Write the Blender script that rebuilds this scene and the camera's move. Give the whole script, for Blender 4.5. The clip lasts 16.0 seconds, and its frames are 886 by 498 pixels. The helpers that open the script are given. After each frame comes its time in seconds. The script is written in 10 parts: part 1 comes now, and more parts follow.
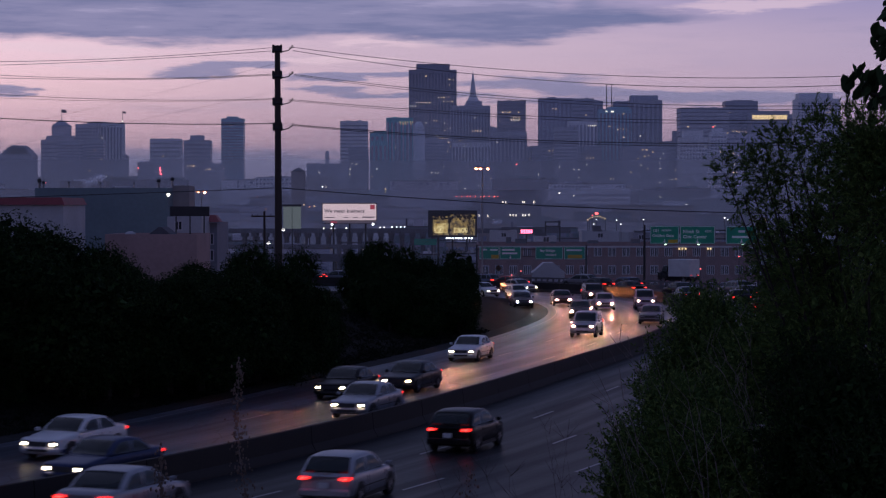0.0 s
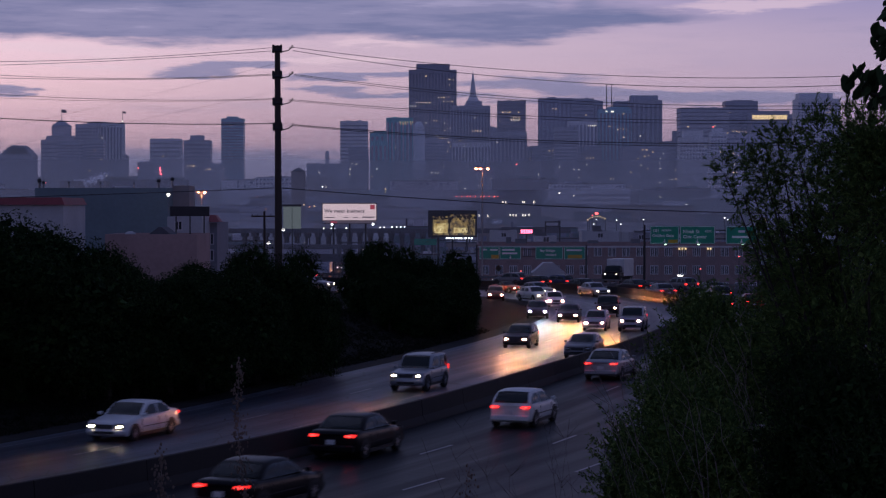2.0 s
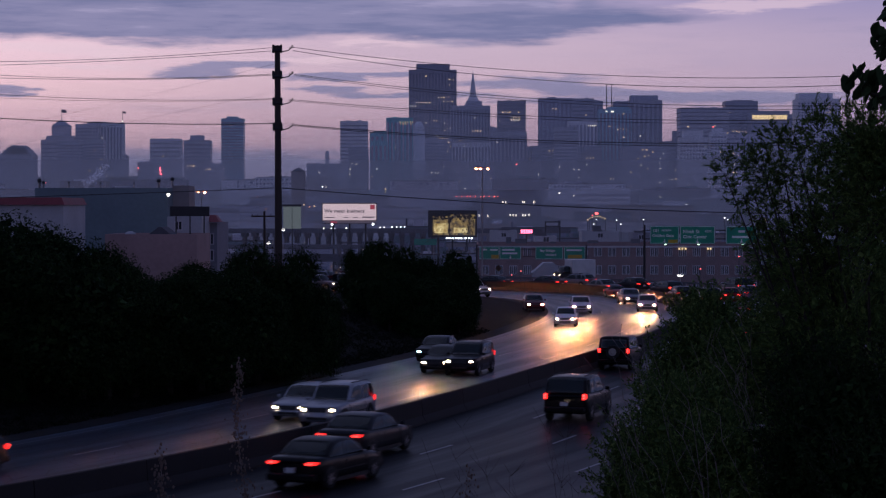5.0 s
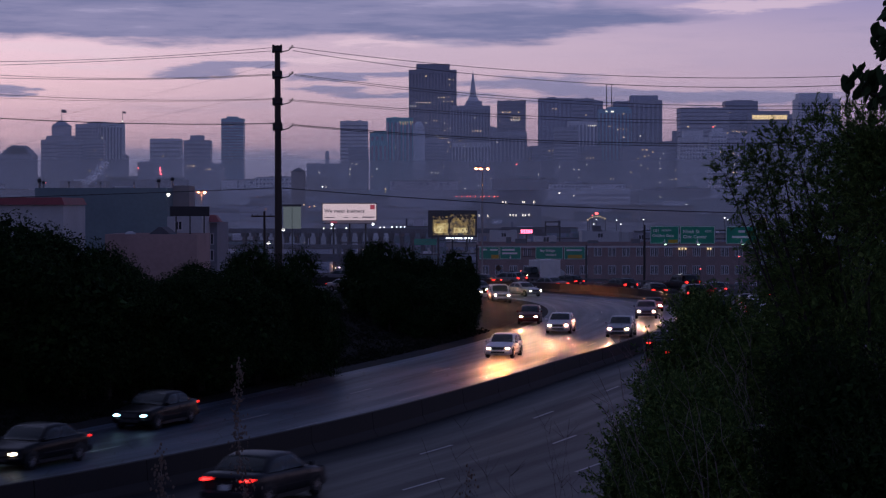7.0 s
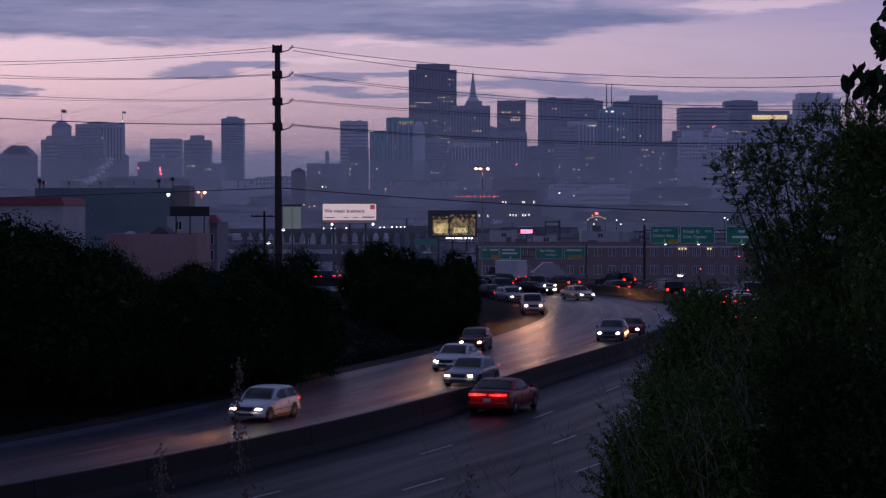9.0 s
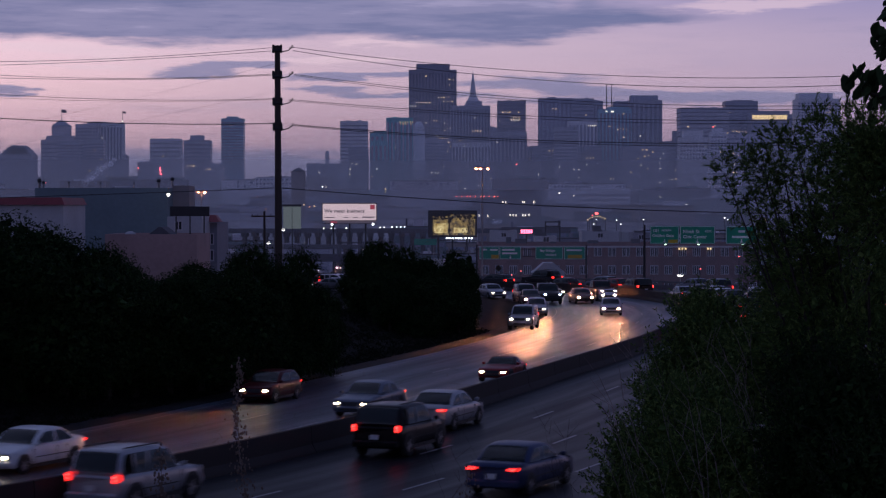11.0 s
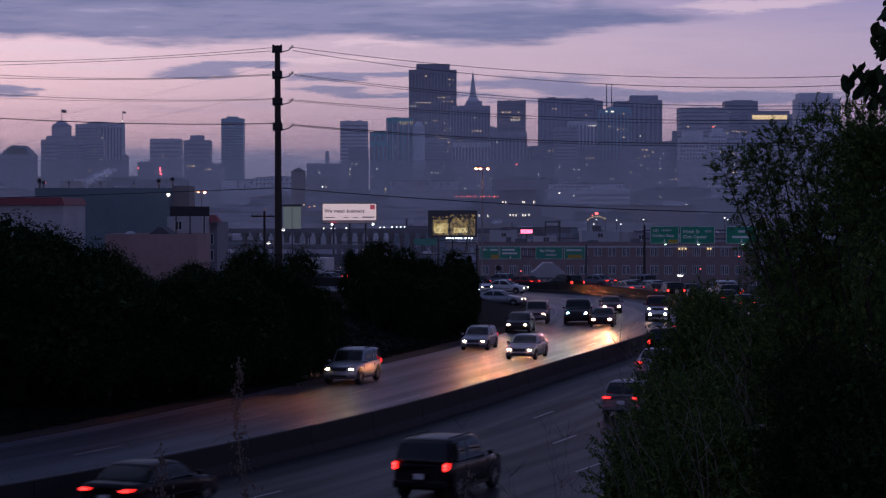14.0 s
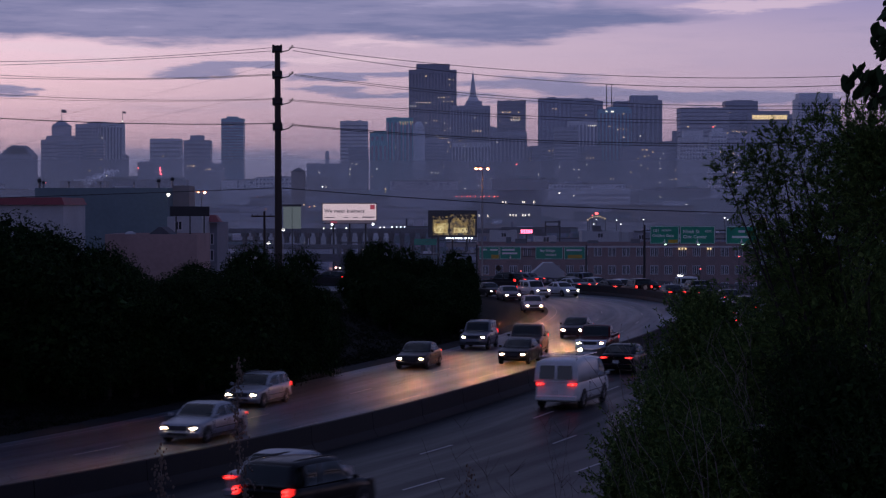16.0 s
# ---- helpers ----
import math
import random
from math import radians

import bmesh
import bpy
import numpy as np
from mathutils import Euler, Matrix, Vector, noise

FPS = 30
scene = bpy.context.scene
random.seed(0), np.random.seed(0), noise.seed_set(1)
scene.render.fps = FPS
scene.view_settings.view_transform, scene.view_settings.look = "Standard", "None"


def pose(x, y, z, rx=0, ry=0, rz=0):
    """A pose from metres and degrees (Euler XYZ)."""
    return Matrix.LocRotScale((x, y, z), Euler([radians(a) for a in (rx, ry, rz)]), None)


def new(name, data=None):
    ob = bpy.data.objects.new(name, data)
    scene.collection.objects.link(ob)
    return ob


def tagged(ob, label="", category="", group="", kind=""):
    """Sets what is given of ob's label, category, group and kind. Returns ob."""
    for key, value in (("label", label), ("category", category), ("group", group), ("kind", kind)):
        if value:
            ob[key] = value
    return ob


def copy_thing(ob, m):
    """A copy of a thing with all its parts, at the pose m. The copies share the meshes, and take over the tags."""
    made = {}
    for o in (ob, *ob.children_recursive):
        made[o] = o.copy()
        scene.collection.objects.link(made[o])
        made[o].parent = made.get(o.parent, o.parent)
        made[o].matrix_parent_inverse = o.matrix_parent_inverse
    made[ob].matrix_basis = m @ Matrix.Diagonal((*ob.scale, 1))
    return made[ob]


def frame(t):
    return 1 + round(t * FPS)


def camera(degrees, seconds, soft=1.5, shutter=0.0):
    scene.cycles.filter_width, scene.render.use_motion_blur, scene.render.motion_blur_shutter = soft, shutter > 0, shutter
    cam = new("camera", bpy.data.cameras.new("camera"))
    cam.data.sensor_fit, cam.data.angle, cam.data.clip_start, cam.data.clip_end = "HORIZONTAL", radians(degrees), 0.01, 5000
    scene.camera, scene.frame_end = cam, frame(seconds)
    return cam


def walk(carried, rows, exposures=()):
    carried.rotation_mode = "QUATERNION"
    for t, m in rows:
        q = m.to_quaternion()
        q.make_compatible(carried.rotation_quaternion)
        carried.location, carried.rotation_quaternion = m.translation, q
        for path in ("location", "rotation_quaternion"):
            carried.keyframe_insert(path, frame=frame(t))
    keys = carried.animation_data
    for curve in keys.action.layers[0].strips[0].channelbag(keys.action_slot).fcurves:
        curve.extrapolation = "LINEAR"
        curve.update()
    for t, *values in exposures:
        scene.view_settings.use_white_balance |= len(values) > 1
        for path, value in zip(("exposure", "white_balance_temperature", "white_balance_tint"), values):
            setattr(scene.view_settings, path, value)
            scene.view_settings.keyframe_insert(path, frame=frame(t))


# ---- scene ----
# Dusk over a freeway bend below a downtown skyline, seen from a hillside.
FOV = 23.02
EYE = (0.0, 0.0, 9.2)
cam = camera(FOV, 16.0, soft=1.25, shutter=0.35)
STILL = pose(*EYE, 88.9434, 0, 0)
walk(cam, [(0.0, STILL), (16.0, STILL)], exposures=[(0.0, 0.0), (16.0, 0.0)])


# ---- sky ----
def make_world():
    """Dusk sky: pink near the horizon, blue-grey stratus above, a few torn cloud banks."""
    w = bpy.data.worlds.new("dusk_sky")
    scene.world = w
    w.use_nodes = True
    nt = w.node_tree
    N, L = nt.nodes, nt.links
    N.clear()

    def math_node(op, a, b=0.0, c=0.0):
        n = N.new("ShaderNodeMath")
        n.operation = op
        for i, s in enumerate((a, b, c)):
            if isinstance(s, (int, float)):
                n.inputs[i].default_value = s
            else:
                L.new(s, n.inputs[i])
        return n.outputs[0]

    def ramp(fac, stops, ease="EASE"):
        n = N.new("ShaderNodeValToRGB")
        n.color_ramp.interpolation = ease
        e = n.color_ramp.elements
        while len(e) < len(stops):
            e.new(0.5)
        for k, (p, c) in zip(e, stops):
            k.position, k.color = p, (*c, 1)
        L.new(fac, n.inputs[0])
        return n.outputs[0]

    def mix(f, a, b):
        n = N.new("ShaderNodeMixRGB")
        for i, s in enumerate((f, a, b)):
            if isinstance(s, (int, float)):
                n.inputs[i].default_value = s
            elif isinstance(s, tuple):
                n.inputs[i].default_value = (*s, 1)
            else:
                L.new(s, n.inputs[i])
        return n.outputs[0]

    tc = N.new("ShaderNodeTexCoord")
    sep = N.new("ShaderNodeSeparateXYZ")
    L.new(tc.outputs["Generated"], sep.inputs[0])
    x, y, z = sep.outputs
    flat = math_node("MAXIMUM", math_node("SQRT", math_node("ADD", math_node("MULTIPLY", x, x), math_node("MULTIPLY", y, y))), 0.02)
    el = math_node("DIVIDE", z, flat)                 # tangent of the elevation
    az = math_node("ARCTAN2", x, y)                   # bearing from north, radians

    def noise_at(sx, sy, detail, seed, rough=0.55):
        c = N.new("ShaderNodeCombineXYZ")
        L.new(math_node("MULTIPLY", az, sx), c.inputs[0])
        L.new(math_node("MULTIPLY", el, sy), c.inputs[1])
        c.inputs[2].default_value = seed
        n = N.new("ShaderNodeTexNoise")
        n.inputs["Scale"].default_value = 1.0
        n.inputs["Detail"].default_value = detail
        n.inputs["Roughness"].default_value = rough
        L.new(c.outputs[0], n.inputs["Vector"])
        return math_node("SUBTRACT", n.outputs["Fac"], 0.5)

    wisp = noise_at(14, 160, 6, 3.1, 0.6)
    broad = noise_at(7, 60, 3, 8.4)
    fine = noise_at(45, 420, 4, 1.7, 0.6)
    # clear glow by elevation
    e10 = math_node("MULTIPLY", el, 5.0, 0)
    low = ramp(e10, SKY_GLOW)
    side = ramp(math_node("ADD", math_node("MULTIPLY", az, 0.159), 0.5), SKY_SIDE)
    mul = N.new("ShaderNodeMixRGB")
    mul.blend_type = "MULTIPLY"
    mul.inputs[0].default_value = 1.0
    L.new(low, mul.inputs[1])
    L.new(side, mul.inputs[2])
    sky = mul.outputs[0]
    # thin veils
    veil = ramp(math_node("ADD", math_node("ADD", wisp, math_node("MULTIPLY", fine, 0.4)), 0.5), [(0.50, (0, 0, 0)), (0.78, (1, 1, 1))])
    sky = mix(math_node("MULTIPLY", veil, 0.20), sky, CLOUD_COLOR)
    puff = noise_at(24, 150, 5, 5.5, 0.6)
    bent_el = math_node("ADD", el, math_node("ADD", math_node("MULTIPLY", puff, 0.0130), math_node("MULTIPLY", wisp, 0.006)))
    bent_az = math_node("ADD", az, math_node("MULTIPLY", noise_at(16, 140, 4, 2.2), 0.09))

    def edge(stops):
        """A height of the sky that changes with the bearing: (bearing, tangent of elevation) rows."""
        e = ramp(math_node("ADD", math_node("MULTIPLY", az, 2.0), 0.5), [(a * 2 + 0.5, (h * 4, h * 4, h * 4)) for a, h in stops], "CARDINAL")
        return math_node("MULTIPLY", e, 0.25)

    def rise(v, lo, hi):
        n = N.new("ShaderNodeMapRange")
        n.interpolation_type = "SMOOTHSTEP"
        n.inputs["From Min"].default_value, n.inputs["From Max"].default_value = lo, hi
        L.new(v, n.inputs["Value"])
        return n.outputs[0]

    def patches(rows, soft):
        """Torn lens-shaped patches: bearing, elevation, half sizes, tilt."""
        total = None
        for a, e, ra, re, tilt in rows:
            da = math_node("SUBTRACT", bent_az, a)
            de = math_node("SUBTRACT", math_node("SUBTRACT", bent_el, e), math_node("MULTIPLY", da, tilt))
            u = math_node("DIVIDE", da, ra)
            v = math_node("DIVIDE", de, re)
            m = math_node("SUBTRACT", 1.0, math_node("ADD", math_node("MULTIPLY", u, u), math_node("MULTIPLY", v, v)))
            total = m if total is None else math_node("MAXIMUM", total, m)
        torn = math_node("ADD", math_node("MULTIPLY", wisp, 1.9), math_node("MULTIPLY", fine, 1.5))
        return rise(math_node("ADD", total, torn), -soft, soft)

    # pale torn edges that catch the glow, then the grey-blue shreds, then the great bank
    sky = mix(math_node("MULTIPLY", patches(FRINGES, 0.7), 0.55), sky, FRINGE_COLOR)
    sky = mix(math_node("MULTIPLY", patches(SHREDS, 0.65), 0.85), sky, CLOUD_COLOR)
    under = math_node("SUBTRACT", bent_el, edge(BANK_FOOT))
    over = math_node("SUBTRACT", edge(BANK_TOP), bent_el)
    bank = math_node("MULTIPLY", rise(under, -0.0010, 0.0045), rise(over, -0.002, 0.008))
    shade = ramp(math_node("ADD", math_node("ADD", math_node("MULTIPLY", broad, 1.1), math_node("ADD", math_node("MULTIPLY", wisp, 0.9), math_node("MULTIPLY", fine, 0.55))), 0.5), [(0.28, CLOUD_DARK), (0.60, CLOUD_COLOR), (0.82, CLOUD_LIGHT)])
    sky = mix(math_node("MULTIPLY", bank, 0.93), sky, shade)
    # below the horizon: dim ground haze
    sky = mix(math_node("LESS_THAN", el, -0.004), sky, (0.05, 0.048, 0.07))
    bg = N.new("ShaderNodeBackground")
    L.new(sky, bg.inputs[0])
    bg.inputs[1].default_value = SKY_STRENGTH
    out = N.new("ShaderNodeOutputWorld")
    L.new(bg.outputs[0], out.inputs[0])


SKY_STRENGTH = 1.0
# tangent of elevation times 5 against colour
SKY_GLOW = [(0.0, (0.265, 0.22, 0.35)), (0.09, (0.385, 0.30, 0.44)), (0.17, (0.635, 0.435, 0.54)), (0.27, (0.65, 0.47, 0.57)),
            (0.36, (0.585, 0.445, 0.56)), (0.50, (0.42, 0.355, 0.54)), (1.0, (0.122, 0.146, 0.295))]
# brightness by bearing: south at both ends, north in the middle
SKY_SIDE = [(0.0, (0.54, 0.62, 0.77)), (0.3, (0.66, 0.67, 0.74)), (0.465, (1.46, 1.34, 1.24)), (0.5, (1.0, 0.99, 1.01)), (0.54, (0.74, 0.78, 0.91)), (0.7, (0.66, 0.67, 0.74)), (1.0, (0.54, 0.62, 0.77))]
CLOUD_COLOR = (0.235, 0.235, 0.41)
CLOUD_DARK = (0.155, 0.175, 0.34)
CLOUD_LIGHT = (0.33, 0.31, 0.50)
FRINGE_COLOR = (0.80, 0.60, 0.70)
# foot and top of the great bank: bearing, tangent of elevation
BANK_FOOT = [(-0.2296, 0.0758), (-0.2036, 0.0753), (-0.1647, 0.0748), (-0.1361, 0.0732), (-0.1049, 0.0738), (-0.079, 0.0764), (-0.0426, 0.0779), (-0.0062, 0.0758), (0.0197, 0.0732), (0.0457, 0.0748), (0.0613, 0.0784), (0.0873, 0.081), (0.1132, 0.0836), (0.134, 0.0868), (0.16, 0.1013)]
BANK_TOP = [(-0.2296, 0.226), (0.0171, 0.213), (0.0457, 0.1117), (0.0691, 0.0992), (0.0899, 0.0951), (0.1132, 0.0909), (0.1366, 0.0868), (0.1652, 0.0805)]
SHREDS = [(-0.0881, 0.0657, 0.0161, 0.00208, 0.0), (-0.1075, 0.0639, 0.0221, 0.0026, 0.04), (-0.127, 0.061, 0.0143, 0.0013, 0.0), (-0.0582, 0.0551, 0.0182, 0.00156, 0.0), (-0.0322, 0.053, 0.0221, 0.00208, 0.0), (-0.0322, 0.061, 0.0247, 0.0013, 0.0), (-0.1997, 0.0532, 0.0104, 0.0013, 0.0), (-0.1842, 0.0519, 0.0099, 0.00104, 0.0), (0.1055, 0.0509, 0.0857, 0.00286, 0.0), (0.0353, 0.0577, 0.039, 0.00312, 0.0), (-0.0062, 0.0519, 0.0312, 0.00156, 0.0), (0.0587, 0.0545, 0.0312, 0.00208, -0.03), (-0.1387, 0.0177, 0.1351, 0.00935, 0.0), (0.0795, 0.0883, 0.0182, 0.00104, 0.0)]
FRINGES = [(-0.1803, 0.0722, 0.039, 0.00234, 0.0), (-0.1491, 0.0738, 0.0156, 0.00156, 0.0), (-0.0335, 0.0758, 0.0195, 0.00156, 0.0), (-0.0075, 0.0769, 0.0091, 0.00104, 0.0), (0.0249, 0.0904, 0.0117, 0.00104, 0.0), (-0.0582, 0.0691, 0.0312, 0.00156, 0.0), (-0.1647, 0.0655, 0.0286, 0.0013, 0.0), (0.1418, 0.093, 0.0364, 0.0026, 0.0)]
make_world()


# ---- materials ----
def mat(name, color, rough=0.7, metal=0.0, vary=0.25, scale=1.0, bump=0.0, fine=0.0, emit=0.0, spec=0.5, per_object=0.0, stretch=(1, 1, 1)):
    """Procedural surface: base colour broken by two scales of noise, optional relief. scale: size of the coarse noise in 1/m."""
    m = bpy.data.materials.new(name)
    m.use_nodes = True
    nt = m.node_tree
    N, L = nt.nodes, nt.links
    b = N["Principled BSDF"]
    b.inputs["Roughness"].default_value = rough
    b.inputs["Metallic"].default_value = metal
    b.inputs["Specular IOR Level"].default_value = spec
    b.inputs["Base Color"].default_value = (*color, 1)
    if emit:
        b.inputs["Emission Color"].default_value = (*color, 1)
        b.inputs["Emission Strength"].default_value = emit
        b.inputs["Base Color"].default_value = (0.1, 0.1, 0.1, 1)
        return m
    if vary or bump:
        tc = N.new("ShaderNodeTexCoord")
        mp = N.new("ShaderNodeMapping")
        mp.inputs["Scale"].default_value = stretch
        L.new(tc.outputs["Object"], mp.inputs[0])
        n1 = N.new("ShaderNodeTexNoise")
        n1.inputs["Scale"].default_value = scale
        n1.inputs["Detail"].default_value = 5
        L.new(mp.outputs[0], n1.inputs["Vector"])
        n2 = N.new("ShaderNodeTexNoise")
        n2.inputs["Scale"].default_value = scale * (fine or 14)
        n2.inputs["Detail"].default_value = 3
        L.new(mp.outputs[0], n2.inputs["Vector"])
        add = N.new("ShaderNodeMath")
        add.operation = "MULTIPLY_ADD"
        L.new(n2.outputs["Fac"], add.inputs[0])
        add.inputs[1].default_value = 0.45
        L.new(n1.outputs["Fac"], add.inputs[2])
        last = add.outputs[0]
        if per_object:
            oi = N.new("ShaderNodeObjectInfo")
            a2 = N.new("ShaderNodeMath")
            a2.operation = "MULTIPLY_ADD"
            L.new(oi.outputs["Random"], a2.inputs[0])
            a2.inputs[1].default_value = per_object
            L.new(last, a2.inputs[2])
            last = a2.outputs[0]
        r = N.new("ShaderNodeValToRGB")
        lo, hi = r.color_ramp.elements
        lo.position, hi.position = 0.42, 1.02 + per_object
        lo.color = (*[c * (1 - vary) for c in color], 1)
        hi.color = (*[min(1, c * (1 + vary)) for c in color], 1)
        L.new(last, r.inputs[0])
        L.new(r.outputs[0], b.inputs["Base Color"])
        rr = N.new("ShaderNodeMath")
        rr.operation = "MULTIPLY_ADD"
        L.new(n1.outputs["Fac"], rr.inputs[0])
        rr.inputs[1].default_value = 0.25 * rough
        rr.inputs[2].default_value = 0.87 * rough
        L.new(rr.outputs[0], b.inputs["Roughness"])
        if bump:
            bp = N.new("ShaderNodeBump")
            bp.inputs["Strength"].default_value = bump
            bp.inputs["Distance"].default_value = 0.02
            L.new(last, bp.inputs["Height"])
            L.new(bp.outputs[0], b.inputs["Normal"])
    return m


def leaf_mat(name, color, tip):
    """Leaves: colour varies leaf by leaf, a little light passes through."""
    m = bpy.data.materials.new(name)
    m.use_nodes = True
    nt = m.node_tree
    N, L = nt.nodes, nt.links
    b = N["Principled BSDF"]
    b.inputs["Roughness"].default_value = 0.7
    b.inputs["Specular IOR Level"].default_value = 0.08
    g = N.new("ShaderNodeNewGeometry")
    r = N.new("ShaderNodeValToRGB")
    e = r.color_ramp.elements
    e[0].color, e[1].color = (*color, 1), (*tip, 1)
    e[1].position = 0.95
    e.new(0.6).color = (*[a * 0.7 + c * 0.3 for a, c in zip(color, tip)], 1)
    L.new(g.outputs["Random Per Island"], r.inputs[0])
    L.new(r.outputs[0], b.inputs["Base Color"])
    return m


# ---- mesh helpers ----
def link(name, bm, material, parent=None, label="", smooth=False):
    me = bpy.data.meshes.new(name)
    bm.to_mesh(me)
    bm.free()
    for m in material if isinstance(material, (list, tuple)) else [material]:
        me.materials.append(m)
    if smooth:
        for p in me.polygons:
            p.use_smooth = True
    ob = new(name, me)
    if parent:
        ob.parent = parent
    if label:
        tagged(ob, label)
    return ob


part = link


def empty(name, m, label, category, group="", kind=""):
    ob = new(name)
    ob.empty_display_size = 0.5
    ob.matrix_basis = m
    return tagged(ob, label, category, group, kind)


def raw(name, verts, faces, material, parent=None):
    me = bpy.data.meshes.new(name)
    me.from_pydata(verts, [], faces)
    me.materials.append(material)
    ob = new(name, me)
    if parent:
        ob.parent = parent
    return ob


def box(bm, x0, x1, y0, y1, z0, z1, bevel=0.0):
    vs = [bm.verts.new(p) for p in ((x0, y0, z0), (x1, y0, z0), (x1, y1, z0), (x0, y1, z0), (x0, y0, z1), (x1, y0, z1), (x1, y1, z1), (x0, y1, z1))]
    fs = [bm.faces.new([vs[i] for i in f]) for f in ((3, 2, 1, 0), (4, 5, 6, 7), (0, 1, 5, 4), (1, 2, 6, 5), (2, 3, 7, 6), (3, 0, 4, 7))]
    if bevel:
        es = {e for f in fs for e in f.edges}
        bmesh.ops.bevel(bm, geom=list(es), offset=bevel, segments=1, affect="EDGES")
    return vs


def tube(bm, p, q, r0, r1, sides=8, caps=True):
    """A tapered round bar from p to q."""
    p, q = Vector(p), Vector(q)
    d = (q - p).normalized()
    a = d.orthogonal().normalized()
    c = d.cross(a)
    rings = []
    for o, r in ((p, r0), (q, r1)):
        rings.append([bm.verts.new(o + (a * math.cos(k * math.tau / sides) + c * math.sin(k * math.tau / sides)) * r) for k in range(sides)])
    for k in range(sides):
        bm.faces.new((rings[0][k], rings[0][(k + 1) % sides], rings[1][(k + 1) % sides], rings[1][k]))
    if caps:
        bm.faces.new(rings[0][::-1])
        bm.faces.new(rings[1])


def prism(bm, outline, z0, z1, top=None):
    """An upright prism over an outline of (x, y); top: another outline for its upper end."""
    lo = [bm.verts.new((x, y, z0)) for x, y in outline]
    hi = [bm.verts.new((x, y, z1)) for x, y in (top or outline)]
    n = len(lo)
    for k in range(n):
        bm.faces.new((lo[k], lo[(k + 1) % n], hi[(k + 1) % n], hi[k]))
    bm.faces.new(hi)
    bm.faces.new(lo[::-1])


# ---- plan of the freeway ----
MEDIAN = [(-560, -440), (-330, -246), (-200, -138), (-145, -92), (-112, -60), (-85, -30), (-63, -4), (-39.5, 27), (-24, 47.5), (-12.9, 64.5), (-4.6, 83), (1.0, 99.5), (6.4, 118), (11.2, 134.5), (15.2, 150.5), (18.6, 167),
          (21.2, 184), (22.2, 200), (21.4, 215), (18.0, 229), (11.5, 240.5), (3.0, 249), (-10, 258), (-30, 268), (-60, 279), (-110, 293), (-190, 310), (-330, 330), (-520, 345)]


def spline(points, step):
    """Evenly spaced samples of a smooth curve through the points: rows of x, y, heading vector."""
    P = [Vector(p) for p in points]
    P = [2 * P[0] - P[1]] + P + [2 * P[-1] - P[-2]]
    dense = []
    for i in range(1, len(P) - 2):
        a, b, c, d = P[i - 1:i + 3]
        for k in range(40):
            t = k / 40
            dense.append(0.5 * (2 * b + (c - a) * t + (2 * a - 5 * b + 4 * c - d) * t * t + (3 * b - a - 3 * c + d) * t ** 3))
    dense.append(P[-2])
    xs = np.array([(v.x, v.y) for v in dense])
    ln = np.concatenate([[0], np.cumsum(np.hypot(*np.diff(xs, axis=0).T))])
    s = np.arange(0, ln[-1], step)
    pts = np.stack([np.interp(s, ln, xs[:, 0]), np.interp(s, ln, xs[:, 1])], 1)
    for _ in range(6):
        pts[1:-1] = pts[1:-1] * 0.5 + (pts[:-2] + pts[2:]) * 0.25
    tan = np.gradient(pts, axis=0)
    tan /= np.hypot(*tan.T)[:, None]
    return pts, tan


LINE, ALONG = spline(MEDIAN, 1.0)
ROAD_LENGTH = len(LINE) - 1


def road_at(s, off):
    """The point at s metres along the median and off metres to its right, and the heading there in degrees."""
    s = min(max(s, 0.0), ROAD_LENGTH - 0.001)
    i = int(s)
    f = s - i
    p = LINE[i] * (1 - f) + LINE[i + 1] * f
    t = ALONG[i] * (1 - f) + ALONG[i + 1] * f
    t = t / math.hypot(*t)
    return p[0] + t[1] * off, p[1] - t[0] * off, math.degrees(math.atan2(-t[0], t[1]))


def smooth_step(a, b, v):
    t = np.clip((v - a) / (b - a), 0, 1)
    return t * t * (3 - 2 * t)


def offset_from_median(x, y):
    """Signed distance of points from the median, right is positive."""
    out = np.empty(len(x))
    for k in range(0, len(x), 4000):
        dx = x[k:k + 4000, None] - LINE[None, ::3, 0]
        dy = y[k:k + 4000, None] - LINE[None, ::3, 1]
        j = np.argmin(dx * dx + dy * dy, axis=1)
        r = np.arange(len(j))
        t = ALONG[::3][j]
        out[k:k + 4000] = np.sign(dx[r, j] * t[:, 1] - dy[r, j] * t[:, 0]) * np.hypot(dx[r, j], dy[r, j])
    return out


LOW = -9.0


